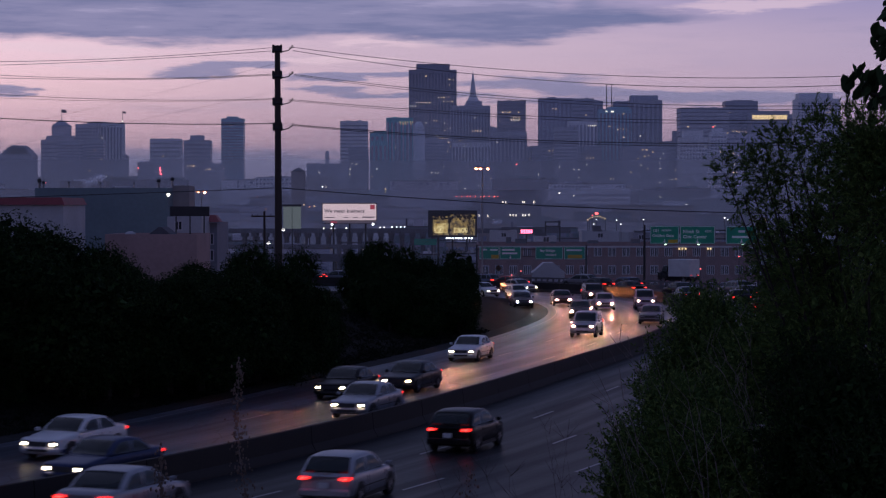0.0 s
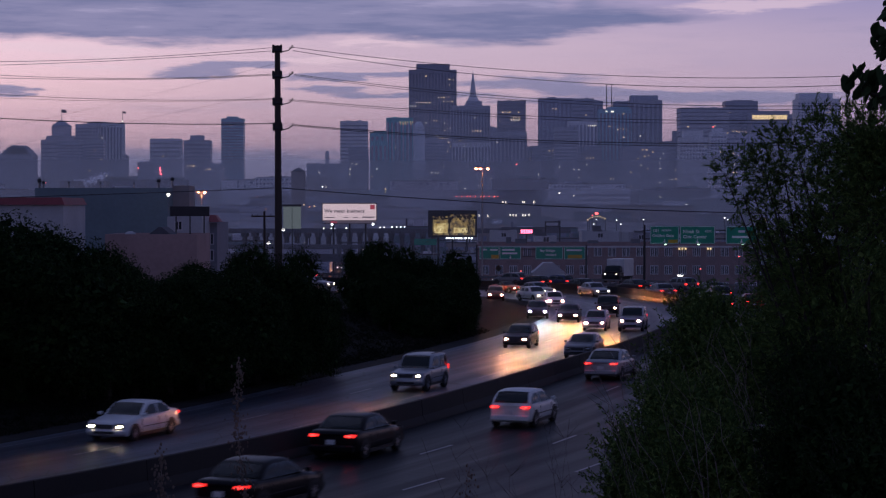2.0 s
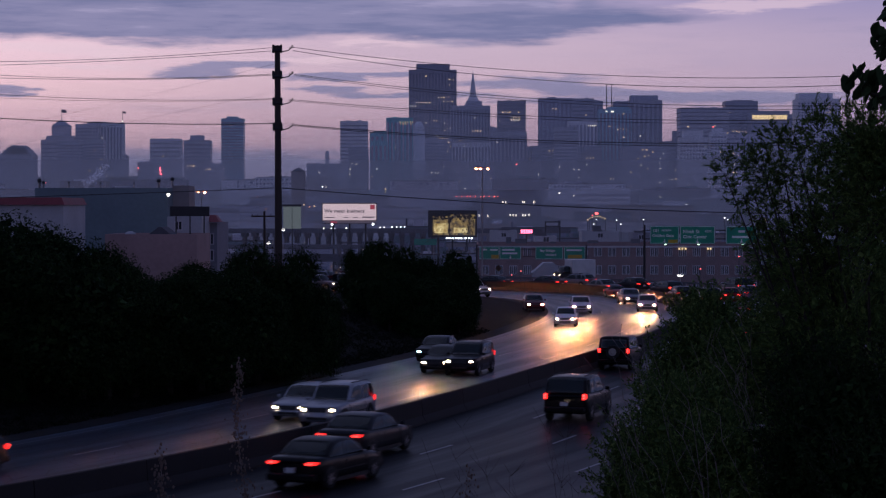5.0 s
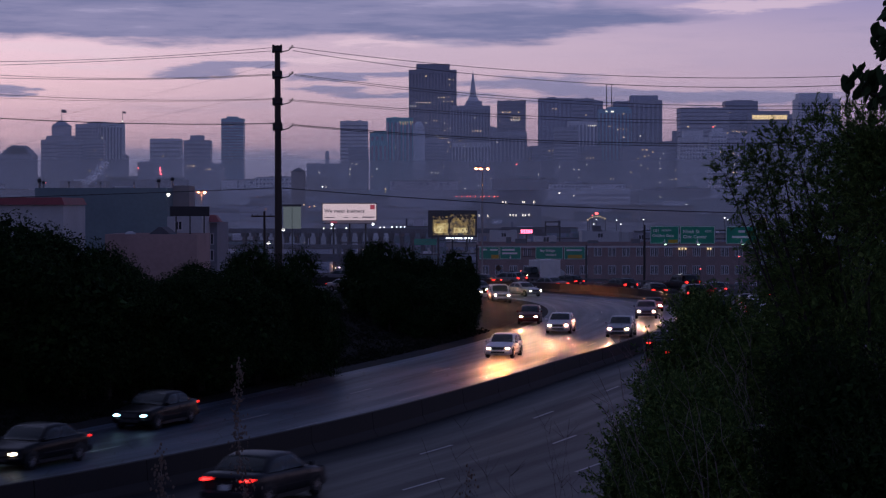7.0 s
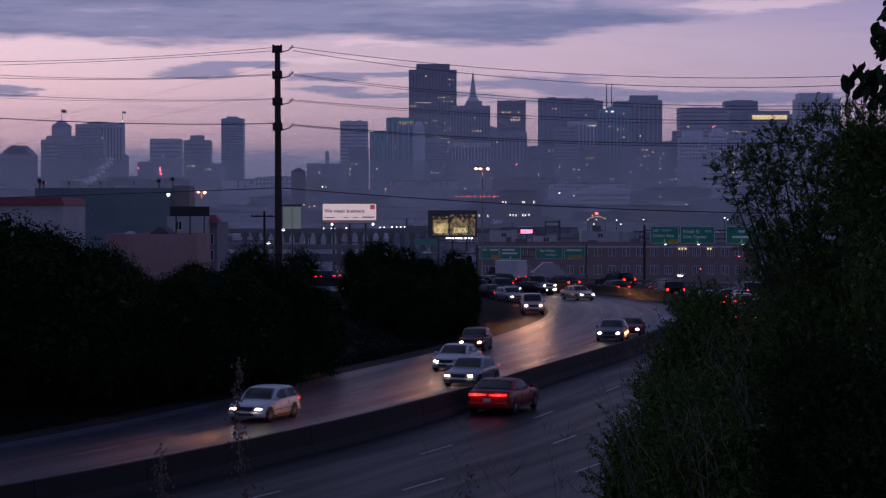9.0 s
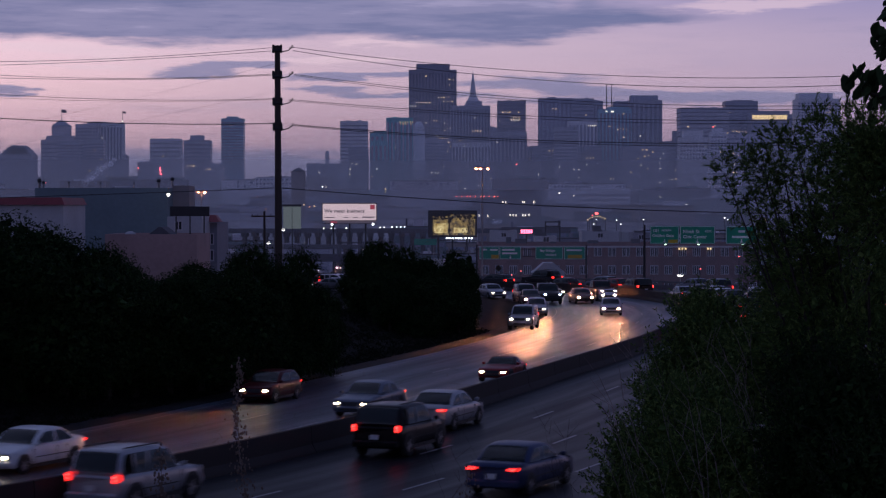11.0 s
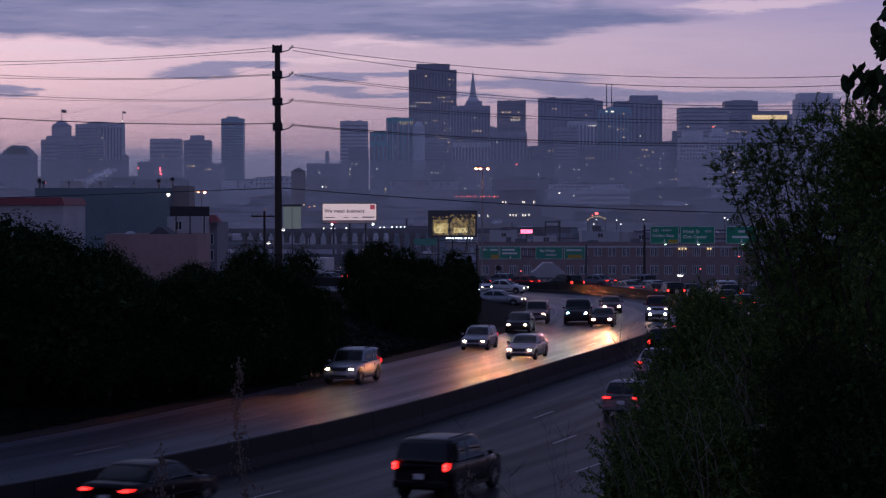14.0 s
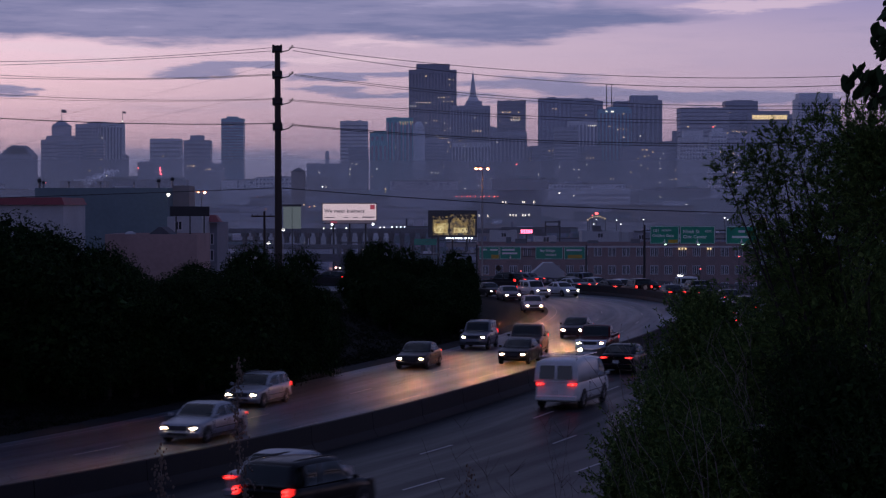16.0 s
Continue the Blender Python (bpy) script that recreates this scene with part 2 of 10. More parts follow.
def ground_height(x, y):
    """Height of the ground sheet: freeway shelf, camera hill, inner slope, low city flats and the far hill."""
    x, y = np.atleast_1d(np.asarray(x, float)), np.atleast_1d(np.asarray(y, float))
    off = offset_from_median(x, y)
    r = np.hypot(x * 0.8, y)
    hill = np.clip(7.4 - 0.19 * r, 0, None) * smooth_step(15.5, 22, off) + np.clip(x - 12, 0, 20) * 0.16 * smooth_step(120, 60, y) * smooth_step(15.5, 22, off)
    bank = 1.6 * smooth_step(-13.5, -24, off) * smooth_step(-40, 30, y)
    drop_r = smooth_step(17.5, 34, off) * smooth_step(190, 240, y)
    drop_l = smooth_step(-14, -40, off) * smooth_step(165, 235, y) * smooth_step(0, -22, x)
    z = -0.12 + hill + bank
    z = z * (1 - np.maximum(drop_r, drop_l)) + LOW * np.maximum(drop_r, drop_l)
    z = np.where(y > 330, LOW, z)
    knob = 62 * np.exp(-(((x + 420) / 420) ** 2) - ((y - 2750) / 420) ** 2) + 30 * np.exp(-(((x + 60) / 260) ** 2) - ((y - 3300) / 380) ** 2)
    return z + np.where(y > 1200, knob, 0)


def build_ground():
    ys = np.concatenate([np.arange(-620, -120, 50), np.arange(-120, -20, 12), np.arange(-20, 300, 2.5), np.arange(300, 700, 25), np.arange(700, 5600, 110)])
    xs = np.concatenate([np.arange(-3000, -300, 150), np.arange(-300, -90, 14), np.arange(-90, 90, 2.5), np.arange(90, 300, 14), np.arange(300, 3001, 150)])
    X, Y = np.meshgrid(xs, ys)
    z = ground_height(X.ravel(), Y.ravel())
    verts = np.stack([X.ravel(), Y.ravel(), z], 1).tolist()
    w = len(xs)
    faces = [(j * w + i, j * w + i + 1, (j + 1) * w + i + 1, (j + 1) * w + i) for j in range(len(ys) - 1) for i in range(w - 1)]
    ob = raw("ground", verts, faces, GROUND)
    for p in ob.data.polygons:
        p.use_smooth = True
    tagged(ob, "dark earth banks and city flats reaching the horizon", "ground", kind="structure")


GROUND = mat("earth", (0.018, 0.017, 0.015), 0.95, vary=0.5, scale=0.3, bump=0.6, fine=20, spec=0.05)


def road_surface(name, tone, gloss):
    """Worn grooved concrete: darker wheel tracks along the lanes, oil, patched slabs and cross joints."""
    m = bpy.data.materials.new(name)
    m.use_nodes = True
    nt = m.node_tree
    N, L = nt.nodes, nt.links
    b = N["Principled BSDF"]
    uv = N.new("ShaderNodeUVMap")
    uv.uv_map = "lanes"

    def noise(sx, sy, scale, detail):
        mp = N.new("ShaderNodeMapping")
        mp.inputs["Scale"].default_value = (sx, sy, 1)
        L.new(uv.outputs[0], mp.inputs[0])
        n = N.new("ShaderNodeTexNoise")
        n.inputs["Scale"].default_value = scale
        n.inputs["Detail"].default_value = detail
        L.new(mp.outputs[0], n.inputs["Vector"])
        return n.outputs["Fac"]

    def ramp(f, lo, hi, a, c):
        r = N.new("ShaderNodeValToRGB")
        r.color_ramp.elements[0].position, r.color_ramp.elements[1].position = lo, hi
        r.color_ramp.elements[0].color, r.color_ramp.elements[1].color = (*a, 1), (*c, 1)
        L.new(f, r.inputs[0])
        return r.outputs[0]

    def mul(f, a, c):
        x = N.new("ShaderNodeMixRGB")
        x.blend_type = "MULTIPLY"
        x.inputs[0].default_value = f
        L.new(a, x.inputs[1])
        L.new(c, x.inputs[2])
        return x.outputs[0]

    streak = ramp(noise(1.0, 0.03, 0.42, 3), 0.40, 0.60, (0.50, 0.50, 0.52), (1, 1, 1))
    fine_streak = ramp(noise(2.6, 0.015, 1.0, 3), 0.42, 0.58, (0.82, 0.82, 0.83), (1, 1, 1))
    patch = ramp(noise(0.25, 0.12, 1.0, 3), 0.35, 0.65, (0.72, 0.72, 0.75), (1, 1, 1))
    grain = ramp(noise(1, 1, 9.0, 4), 0.3, 0.7, (0.8, 0.8, 0.8), (1, 1, 1))
    cracks = N.new("ShaderNodeTexVoronoi")
    cracks.feature = "DISTANCE_TO_EDGE"
    mp = N.new("ShaderNodeMapping")
    mp.inputs["Scale"].default_value = (0.14, 0.10, 1)
    mp.inputs["Rotation"].default_value = (0, 0, 0.5)
    L.new(uv.outputs[0], mp.inputs[0])
    L.new(mp.outputs[0], cracks.inputs["Vector"])
    crack = ramp(cracks.outputs["Distance"], 0.006, 0.022, (0.25, 0.25, 0.25), (1, 1, 1))
    base = N.new("ShaderNodeRGB")
    base.outputs[0].default_value = (*[k * 1.3 for k in tone], 1)
    c = mul(1, mul(1, mul(1, mul(1, mul(0.85, base.outputs[0], crack), streak), fine_streak), patch), grain)
    L.new(c, b.inputs["Base Color"])
    r = N.new("ShaderNodeMapRange")
    r.inputs["To Min"].default_value, r.inputs["To Max"].default_value = ROAD_ROUGH
    r.inputs["From Min"].default_value, r.inputs["From Max"].default_value = 0.36, 0.64
    L.new(noise(1.0, 0.04, 1.1, 4), r.inputs["Value"])
    L.new(r.outputs[0], b.inputs["Roughness"])
    # oil-dark tracks shine less
    sp = N.new("ShaderNodeMapRange")
    sp.inputs["From Min"].default_value, sp.inputs["From Max"].default_value = 0.40, 0.60
    sp.inputs["To Min"].default_value, sp.inputs["To Max"].default_value = gloss
    L.new(noise(1.0, 0.03, 0.42, 3), sp.inputs["Value"])
    L.new(sp.outputs[0], b.inputs["Specular IOR Level"])
    bp = N.new("ShaderNodeBump")
    bp.inputs["Strength"].default_value = 0.25
    bp.inputs["Distance"].default_value = 0.01
    L.new(noise(1, 0.5, 6.0, 4), bp.inputs["Height"])
    L.new(bp.outputs[0], b.inputs["Normal"])
    return m


ROAD_ROUGH = (0.37, 0.48)
ROAD_PALE = road_surface("worn_concrete_road", (0.080, 0.108, 0.138), (0.12, 0.19))
ROAD_DARK = road_surface("worn_asphalt_road", (0.026, 0.027, 0.030), (0.045, 0.08))
PAINT = mat("road_paint", (0.24, 0.24, 0.24), 0.5, vary=0.35, scale=2.0)
# median concrete set near black, far darker than the parapet's
CONCRETE = mat("dark_concrete", (0.019, 0.016, 0.016), 0.85, vary=0.4, scale=0.7, bump=0.3)
PARAPET = mat("weathered_parapet_concrete", (0.14, 0.135, 0.14), 0.85, vary=0.35, scale=0.6, bump=0.3)
DIRT = mat("gravel_shoulder", (0.030, 0.030, 0.031), 0.95, vary=0.4, scale=1.2, bump=0.6, spec=0.08)

SB_EDGE, NB_EDGE = -12.6, 16.2


def strip(name, o0, o1, z, material, s0=0, s1=None, step=2, parent=None, thick=0.0):
    """A band of the carriageway between two offsets from the median."""
    s1 = ROAD_LENGTH if s1 is None else s1
    cols = [o0 + (o1 - o0) * k / 8 for k in range(9)] if o1 - o0 > 4 else [o0, o1]
    ss = list(range(int(s0), int(s1), step)) + [s1]
    verts, uvs = [], []
    for s in ss:
        for o in cols:
            x, y, _ = road_at(s, o)
            verts.append((x, y, z))
            uvs.append((o, s))
    w = len(cols)
    faces = [(j * w + i, j * w + i + 1, (j + 1) * w + i + 1, (j + 1) * w + i) for j in range(len(ss) - 1) for i in range(w - 1)]
    ob = raw(name, verts, faces, material, parent)
    lay = ob.data.uv_layers.new(name="lanes")
    for lp in ob.data.loops:
        lay.data[lp.index].uv = uvs[lp.vertex_index]
    return ob


def build_road():
    road = strip("road", 0.0, NB_EDGE, 0.0, ROAD_DARK)
    tagged(road, "dark worn carriageway leading to the city", "road", kind="structure")
    pale = strip("road", SB_EDGE, 0.0, 0.0, ROAD_PALE)
    tagged(pale, "worn grey concrete carriageway with tyre-darkened lanes", "road", kind="structure")
    shoulder = strip("shoulder", SB_EDGE - 1.6, SB_EDGE, -0.01, DIRT)
    tagged(shoulder, "dusty gravel shoulder along the freeway", "shoulder", kind="structure")
    for name, o in (("edge_line", SB_EDGE + 0.75), ("edge_line", NB_EDGE - 1.2)):
        strip(name, o - 0.035, o + 0.035, 0.004, PAINT, parent=road)
    # lane dashes: 3 m long, one every 14.6 m
    bm = bmesh.new()
    box(bm, -0.055, 0.055, -1.7, 1.7, -0.003, 0.005)
    dash = None
    for o, first in ((-4.35, 4.0), (-7.85, 7.0), (4.05, 12.0), (7.6, 2.4), (11.2, 9.0)):
        s = 640 + first
        while s < 1060:
            x, y, h = road_at(s, o)
            if dash is None:
                dash = link("lane_dash", bm, PAINT, road)
                ob = dash
            else:
                ob = new("lane_dash", dash.data)
                ob.parent = road
            ob.matrix_basis = pose(x, y, 0, 0, 0, h)
            s += 14.6


def build_barrier():
    """Median of cast concrete segments with a sloped foot."""
    whole = empty("median_barrier", pose(0, 0, 0), "dark mottled concrete median barrier between the carriageways", "barrier", kind="structure")
    prof = [(-0.32, 0.0), (-0.30, 0.09), (-0.14, 0.34), (-0.09, 1.0), (-0.07, 1.02), (0.07, 1.02), (0.09, 1.0), (0.14, 0.34), (0.30, 0.09), (0.32, 0.0)]
    s = 640.0
    while s < 1120:
        bm = bmesh.new()
        rings = []
        for k in range(4):
            ss = s + 0.02 + k * 5.96 / 3
            ring = []
            for o, z in prof:
                x, y, _ = road_at(ss, o)
                ring.append(bm.verts.new((x, y, z)))
            rings.append(ring)
        n = len(prof)
        for a, b in zip(rings, rings[1:]):
            for k in range(n - 1):
                bm.faces.new((a[k], a[k + 1], b[k + 1], b[k]))
        bm.faces.new(rings[0][::-1])
        bm.faces.new(rings[-1])
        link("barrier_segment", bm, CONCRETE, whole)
        s += 6.0
    # outer parapet of the bend, beyond the northbound lanes
    para = empty("parapet", pose(0, 0, 0), "pale concrete parapet with an open balustrade on the bend", "parapet", kind="structure")
    s = 793.0
    while s < 1120:
        bm = bmesh.new()
        rings = []
        for k in range(4):
            ring = []
            for o, z in ((NB_EDGE + 0.1, -0.6), (NB_EDGE + 0.1, 0.45), (NB_EDGE + 0.4, 0.45), (NB_EDGE + 0.4, -0.6)):
                x, y, _ = road_at(s + k * 2, o)
                ring.append(bm.verts.new((x, y, z)))
            rings.append(ring)
        for a, b in zip(rings, rings[1:]):
            for k in range(4):
                bm.faces.new((a[k], a[(k + 1) % 4], b[(k + 1) % 4], b[k]))
        x0, y0, h0 = road_at(s, NB_EDGE + 0.25)
        for k in range(8):
            x0, y0, h0 = road_at(s + 0.35 + k * 0.75, NB_EDGE + 0.25)
            box(bm, x0 - 0.12, x0 + 0.12, y0 - 0.12, y0 + 0.12, 0.45, 0.75)
        a, b = road_at(s, NB_EDGE + 0.25), road_at(s + 6, NB_EDGE + 0.25)
        tube(bm, (a[0], a[1], 0.83), (b[0], b[1], 0.83), 0.13, 0.13, 4)
        link("parapet_segment", bm, PARAPET, para)
        s += 6.0


build_ground()
build_road()
build_barrier()


# ---- downtown ----
# pale, bluish cladding tones: part of the distance haze is in these colours
TOWER_GREY = mat("grey_cladding", (0.47, 0.49, 0.58), 0.7, vary=0.12, scale=0.03, fine=10)
TOWER_DARK = mat("slate_cladding", (0.36, 0.39, 0.49), 0.6, vary=0.12, scale=0.03, fine=10)
TOWER_PALE = mat("pale_cladding", (0.80, 0.81, 0.86), 0.75, vary=0.12, scale=0.03, fine=10)
TOWER_STONE = mat("old_stone_cladding", (0.62, 0.60, 0.65), 0.8, vary=0.15, scale=0.03, fine=10)
TOWER_BLUE = mat("blue_glass_cladding", (0.30, 0.54, 0.66), 0.4, vary=0.12, scale=0.03, fine=10)
TOWER_TEAL = mat("teal_glass_cladding", (0.13, 0.52, 0.58), 0.4, vary=0.12, scale=0.03, fine=10)
TOWER_BROWN = mat("granite_cladding", (0.36, 0.36, 0.43), 0.6, vary=0.12, scale=0.03, fine=10)
# far glass: distance haze is put into this pale, bluish base colour
GLASS_HAZED = mat("hazed_window_glass", (0.30, 0.32, 0.41), 0.25, vary=0.2, scale=0.05)
GLOW_WARM = mat("lit_window_warm", (1.0, 0.70, 0.42), emit=1.8)
GLOW_ROSE = mat("rose_neon", (0.8, 0.22, 0.32), emit=0.7)
GLOW_PINKISH = mat("pink_sign_neon", (1.0, 0.14, 0.22), emit=3.4)
GLOW_PALE = mat("lit_window_pale", (0.95, 0.9, 0.8), emit=1.8)
GLOW_GOLD = mat("lit_floor_gold", (1.0, 0.72, 0.36), emit=1.1)
GLOW_RED = mat("red_beacon", (1.0, 0.12, 0.12), emit=3.0)
GLOW_WHITE = mat("white_lamp_glow", (1.0, 0.95, 0.88), emit=4.0)
GLOW_AMBER = mat("sodium_lamp_glow", (1.0, 0.34, 0.19), emit=1.7)
PANE = {}


def pane_mesh(w, h, material):
    key = (w, h, material.name)
    if key not in PANE:
        me = bpy.data.meshes.new("lit_window")
        a, b = w / 2, h / 2
        me.from_pydata([(-a, -0.1, -b), (a, -0.1, -b), (a, -0.1, b), (-a, -0.1, b), (-a, 0.1, -b), (a, 0.1, -b), (a, 0.1, b), (-a, 0.1, b)], [],
                       [(0, 1, 2, 3), (0, 3, 7, 4), (1, 5, 6, 2), (3, 2, 6, 7), (0, 4, 5, 1)])
        me.materials.append(material)
        PANE[key] = me
    return PANE[key]


def lit_window(parent, x, y, z, w, h, material, name="lit_window"):
    ob = new(name, pane_mesh(w, h, material))
    ob.parent = parent
    ob.location = (x, y, z)
    return ob


TOWERS = []


def tower(x, y, w, depth, top, wall, win, label, lit=0.0, tiers=(), name="office_tower", base=None, floor=3.9):
    """A high block: body with setbacks, a parapet, window courses on every storey and some lit windows."""
    z0 = (float(ground_height([x], [y])[0]) if base is None else base) - 1.0
    t = empty(name, pose(x, y, z0), label, "tower" if "tower" in name else "building", "downtown skyline")
    rnd = random.Random(int(x * 7 + y * 3))
    h = top - z0
    floor *= rnd.uniform(0.85, 1.25)
    a, b = w / 2, depth / 2
    bm = bmesh.new()
    box(bm, -a, a, -b, b, 0, h)
    for cx, tw, tz in tiers:
        box(bm, cx - tw / 2, cx + tw / 2, -b * 0.7, b * 0.7, h - 0.5, tz - z0)
    part("wall", bm, wall, t)
    bm = bmesh.new()
    k = min(0.8, w * 0.03)
    for (p0, p1, q0, q1) in ((-a, a, -b, -b + k), (-a, a, b - k, b), (-a, -a + k, -b, b), (a - k, a, -b, b)):
        box(bm, p0 - 0.02, p1 + 0.02, q0 - 0.02, q1 + 0.02, h - 0.02, h + 1.1)
    for _ in range(3):
        u, v = rnd.uniform(-a * 0.6, a * 0.6), rnd.uniform(-b * 0.5, b * 0.5)
        s = rnd.uniform(1.0, 2.6)
        box(bm, u - s, u + s, v - s, v + s, h - 0.1, h + rnd.uniform(1.2, 2.6))
    part("roof", bm, wall, t)
    first = max(8.0, h - 150)
    floors = int((h - 3 - first) / floor)
    if win and floors > 0:
        verts, faces = [], []

        def slab(x0, x1, y0, y1, c0, c1):
            n = len(verts)
            verts.extend(((x0, y0, c0), (x1, y0, c0), (x1, y1, c0), (x0, y1, c0), (x0, y0, c1), (x1, y0, c1), (x1, y1, c1), (x0, y1, c1)))
            faces.extend(tuple(n + i for i in f) for f in ((4, 5, 6, 7), (0, 1, 5, 4), (1, 2, 6, 5), (3, 0, 4, 7), (3, 2, 1, 0)))

        e = 0.15
        if win == "bands":
            for f in range(floors):
                c = h - 3.5 - f * floor
                slab(-a + 0.8, a - 0.8, -b - e, -b + 1, c - 1.6, c)
                slab(-a - e, -a + 1, -b + 1, b - 1, c - 1.6, c)
                slab(a - 1, a + e, -b + 1, b - 1, c - 1.6, c)
        elif win == "strips":
            n = max(3, int(w / rnd.uniform(3.0, 5.2)))
            for i in range(n):
                u = -a + (i + 0.5) * w / n
                slab(u - w / n * 0.27, u + w / n * 0.27, -b - e, -b + 1, first, h - 4)
        else:
            n = max(3, int(w / 3.2))
            for f in range(floors):
                c = h - 3.5 - f * floor
                for i in range(n):
                    u = -a + (i + 0.5) * w / n
                    slab(u - w / n * 0.3, u + w / n * 0.3, -b - e, -b + 1, c - 1.9, c)
        tagged(raw("window", verts, faces, GLASS_HAZED, t), "window glass in courses, paled by haze in its colour", kind="stuff")
    if lit and floors > 0:
        n = max(3, int(w / 3.4))
        made = set()
        for _ in range(max(1, int(2.2 * lit * floors * n))):
            f, i, run = rnd.randrange(floors), rnd.randrange(n), rnd.choice((1, 1, 1, 1, 2, 3))
            g = rnd.choice((GLOW_WARM, GLOW_PALE, GLOW_WARM))
            for r in range(run):
                if i + r < n and (f, i + r) not in made:
                    made.add((f, i + r))
                    lit_window(t, -a + (i + r + 0.5) * w / n, -b - 0.3, h - 4.3 - f * floor, 0.85, 0.75, g)
    TOWERS.append((x, y, w, depth, top, z0, t))
    return t



def on_tower(x, z, w, h, material, name="lit_window"):
    """A lit pane on the front of the nearest tower that stands behind this point."""
    hits = [r for r in TOWERS if abs(r[0] - x) < r[2] / 2 and z < r[4] + 0.5]
    if hits:
        tx, ty, tw, dep, top, z0, t = min(hits, key=lambda r: r[1] - r[3] / 2)
        return lit_window(t, x - tx, -dep / 2 - 0.3, z - z0, w, h, material, name)


# leftmost towers take paler cladding: the brighter glow there is put into colour
tower(-478.9, 2450, 39.4, 32, 69.0, TOWER_GREY, "bands", "squat grey apartment tower with a stepped crown", lit=0.0, tiers=[(1.2, 36.0, 72.0), (1.3, 30.5, 75.3), (1.6, 23.5, 78.3), (1.9, 16.5, 80.4)], name="apartment_tower")
tower(-454.8, 2600, 44.5, 36, 90.2, TOWER_STONE, "bands", "stone hotel with a stepped body on the hill", lit=0.004, tiers=[(-1.7, 30.4, 96.2)], name="hotel")
tower(-431.7, 2520, 24.9, 20, 86.4, TOWER_GREY, "bands", "dark slab block with banded floors", lit=0.006, tiers=[], name="apartment_tower")
tower(-427.0, 2620, 27.2, 22, 109.8, TOWER_STONE, "grid", "stone hotel wing with a notched roofline", lit=0.0, tiers=[(6.8, 13.6, 113.9)], name="hotel")
tower(-409.6, 2560, 23.3, 20, 88.9, TOWER_GREY, "bands", "dark banded apartment block on the hill", lit=0.01, tiers=[], name="apartment_tower")
tower(-402.2, 2640, 30.1, 24, 111.3, TOWER_PALE, "strips", "pale stone hotel tower with a lantern on its corner", lit=0.002, tiers=[(-15.1, 23.3, 114.7)], name="hotel")
tower(-386.3, 2650, 4.8, 20, 72.5, TOWER_STONE, "", "low stone annex beside the hotel tower", lit=0.0, tiers=[], name="annex")
tower(-315.0, 2300, 13.7, 20, 57.0, TOWER_GREY, "", "small dark apartment block", lit=0.0, tiers=[(0.9, 7.2, 59.3)], name="apartment_block")
tower(-317.6, 2500, 34.4, 28, 88.3, TOWER_PALE, "grid", "grey apartment tower with a low penthouse", lit=0.006, tiers=[(-5.5, 18.2, 89.6), (9.4, 9.1, 89.6)], name="apartment_tower")
tower(-275.7, 2450, 29.9, 24, 84.9, TOWER_GREY, "bands", "dark apartment tower with a square penthouse", lit=0.01, tiers=[(-0.6, 14.6, 91.8)], name="apartment_tower")
tower(-260.3, 2700, 27.3, 22, 119.9, TOWER_BLUE, "bands", "slim blue-grey tower with ribbed floors", lit=0.004, tiers=[(-0.3, 14.0, 123.4)], name="office_tower")
tower(-239.1, 2300, 14.9, 20, 55.8, TOWER_PALE, "bands", "low grey office block", lit=0.0, tiers=[], name="office_block")
tower(-126.3, 2300, 34.0, 27, 55.8, TOWER_GREY, "grid", "broad grey block with a flat roof", lit=0.01, tiers=[(1.5, 17.9, 57.0)], name="office_block")
tower(-101.9, 2500, 31.1, 25, 108.4, TOWER_PALE, "bands", "pale square tower with antennas on its roof", lit=0.002, tiers=[(-6.5, 6.5, 110.4), (6.5, 3.9, 111.0)], name="office_tower")
tower(-89.3, 2300, 20.9, 20, 72.5, TOWER_DARK, "bands", "dark office block before a pale tower", lit=0.0, tiers=[], name="office_block")
tower(-68.0, 2350, 21.3, 20, 90.9, TOWER_TEAL, "strips", "teal glass tower with a stepped top", lit=0.004, tiers=[(2.1, 14.6, 93.3)], name="office_tower")
tower(-44.7, 2250, 27.4, 22, 102.0, TOWER_TEAL, "strips", "teal glass tower with lit floors at its top", lit=0.004, tiers=[], name="office_tower")
tower(-64.8, 2200, 17.7, 20, 76.6, TOWER_TEAL, "strips", "teal glass block stepping down", lit=0.004, tiers=[], name="office_block")
tower(-13.8, 2950, 64.3, 51, 195.1, TOWER_BROWN, "strips", "tall dark tower with a faceted granite face", lit=0.012, tiers=[(0.4, 45.1, 204.3)], name="office_tower")
tower(-8.7, 2400, 37.4, 30, 85.2, TOWER_GREY, "grid", "grey hotel block below the tall tower", lit=0.012, tiers=[], name="hotel")
tower(33.6, 2700, 49.0, 39, 135.3, TOWER_GREY, "strips", "grey tower with sloped shoulders", lit=0.006, tiers=[(4.9, 19.6, 142.3)], name="office_tower")
tower(30.5, 2350, 41.5, 33, 79.3, TOWER_PALE, "strips", "pale ribbed office tower", lit=0.012, tiers=[], name="office_tower")
tower(61.7, 2600, 12.8, 20, 105.0, TOWER_GREY, "bands", "narrow grey office tower", lit=0.0, tiers=[], name="office_tower")
tower(81.6, 2600, 33.7, 27, 136.7, TOWER_BROWN, "grid", "dark brown office tower with lit upper floors", lit=0.008, tiers=[], name="office_tower")
tower(73.1, 2450, 42.0, 34, 94.4, TOWER_GREY, "strips", "grey ribbed office block", lit=0.004, tiers=[], name="office_tower")
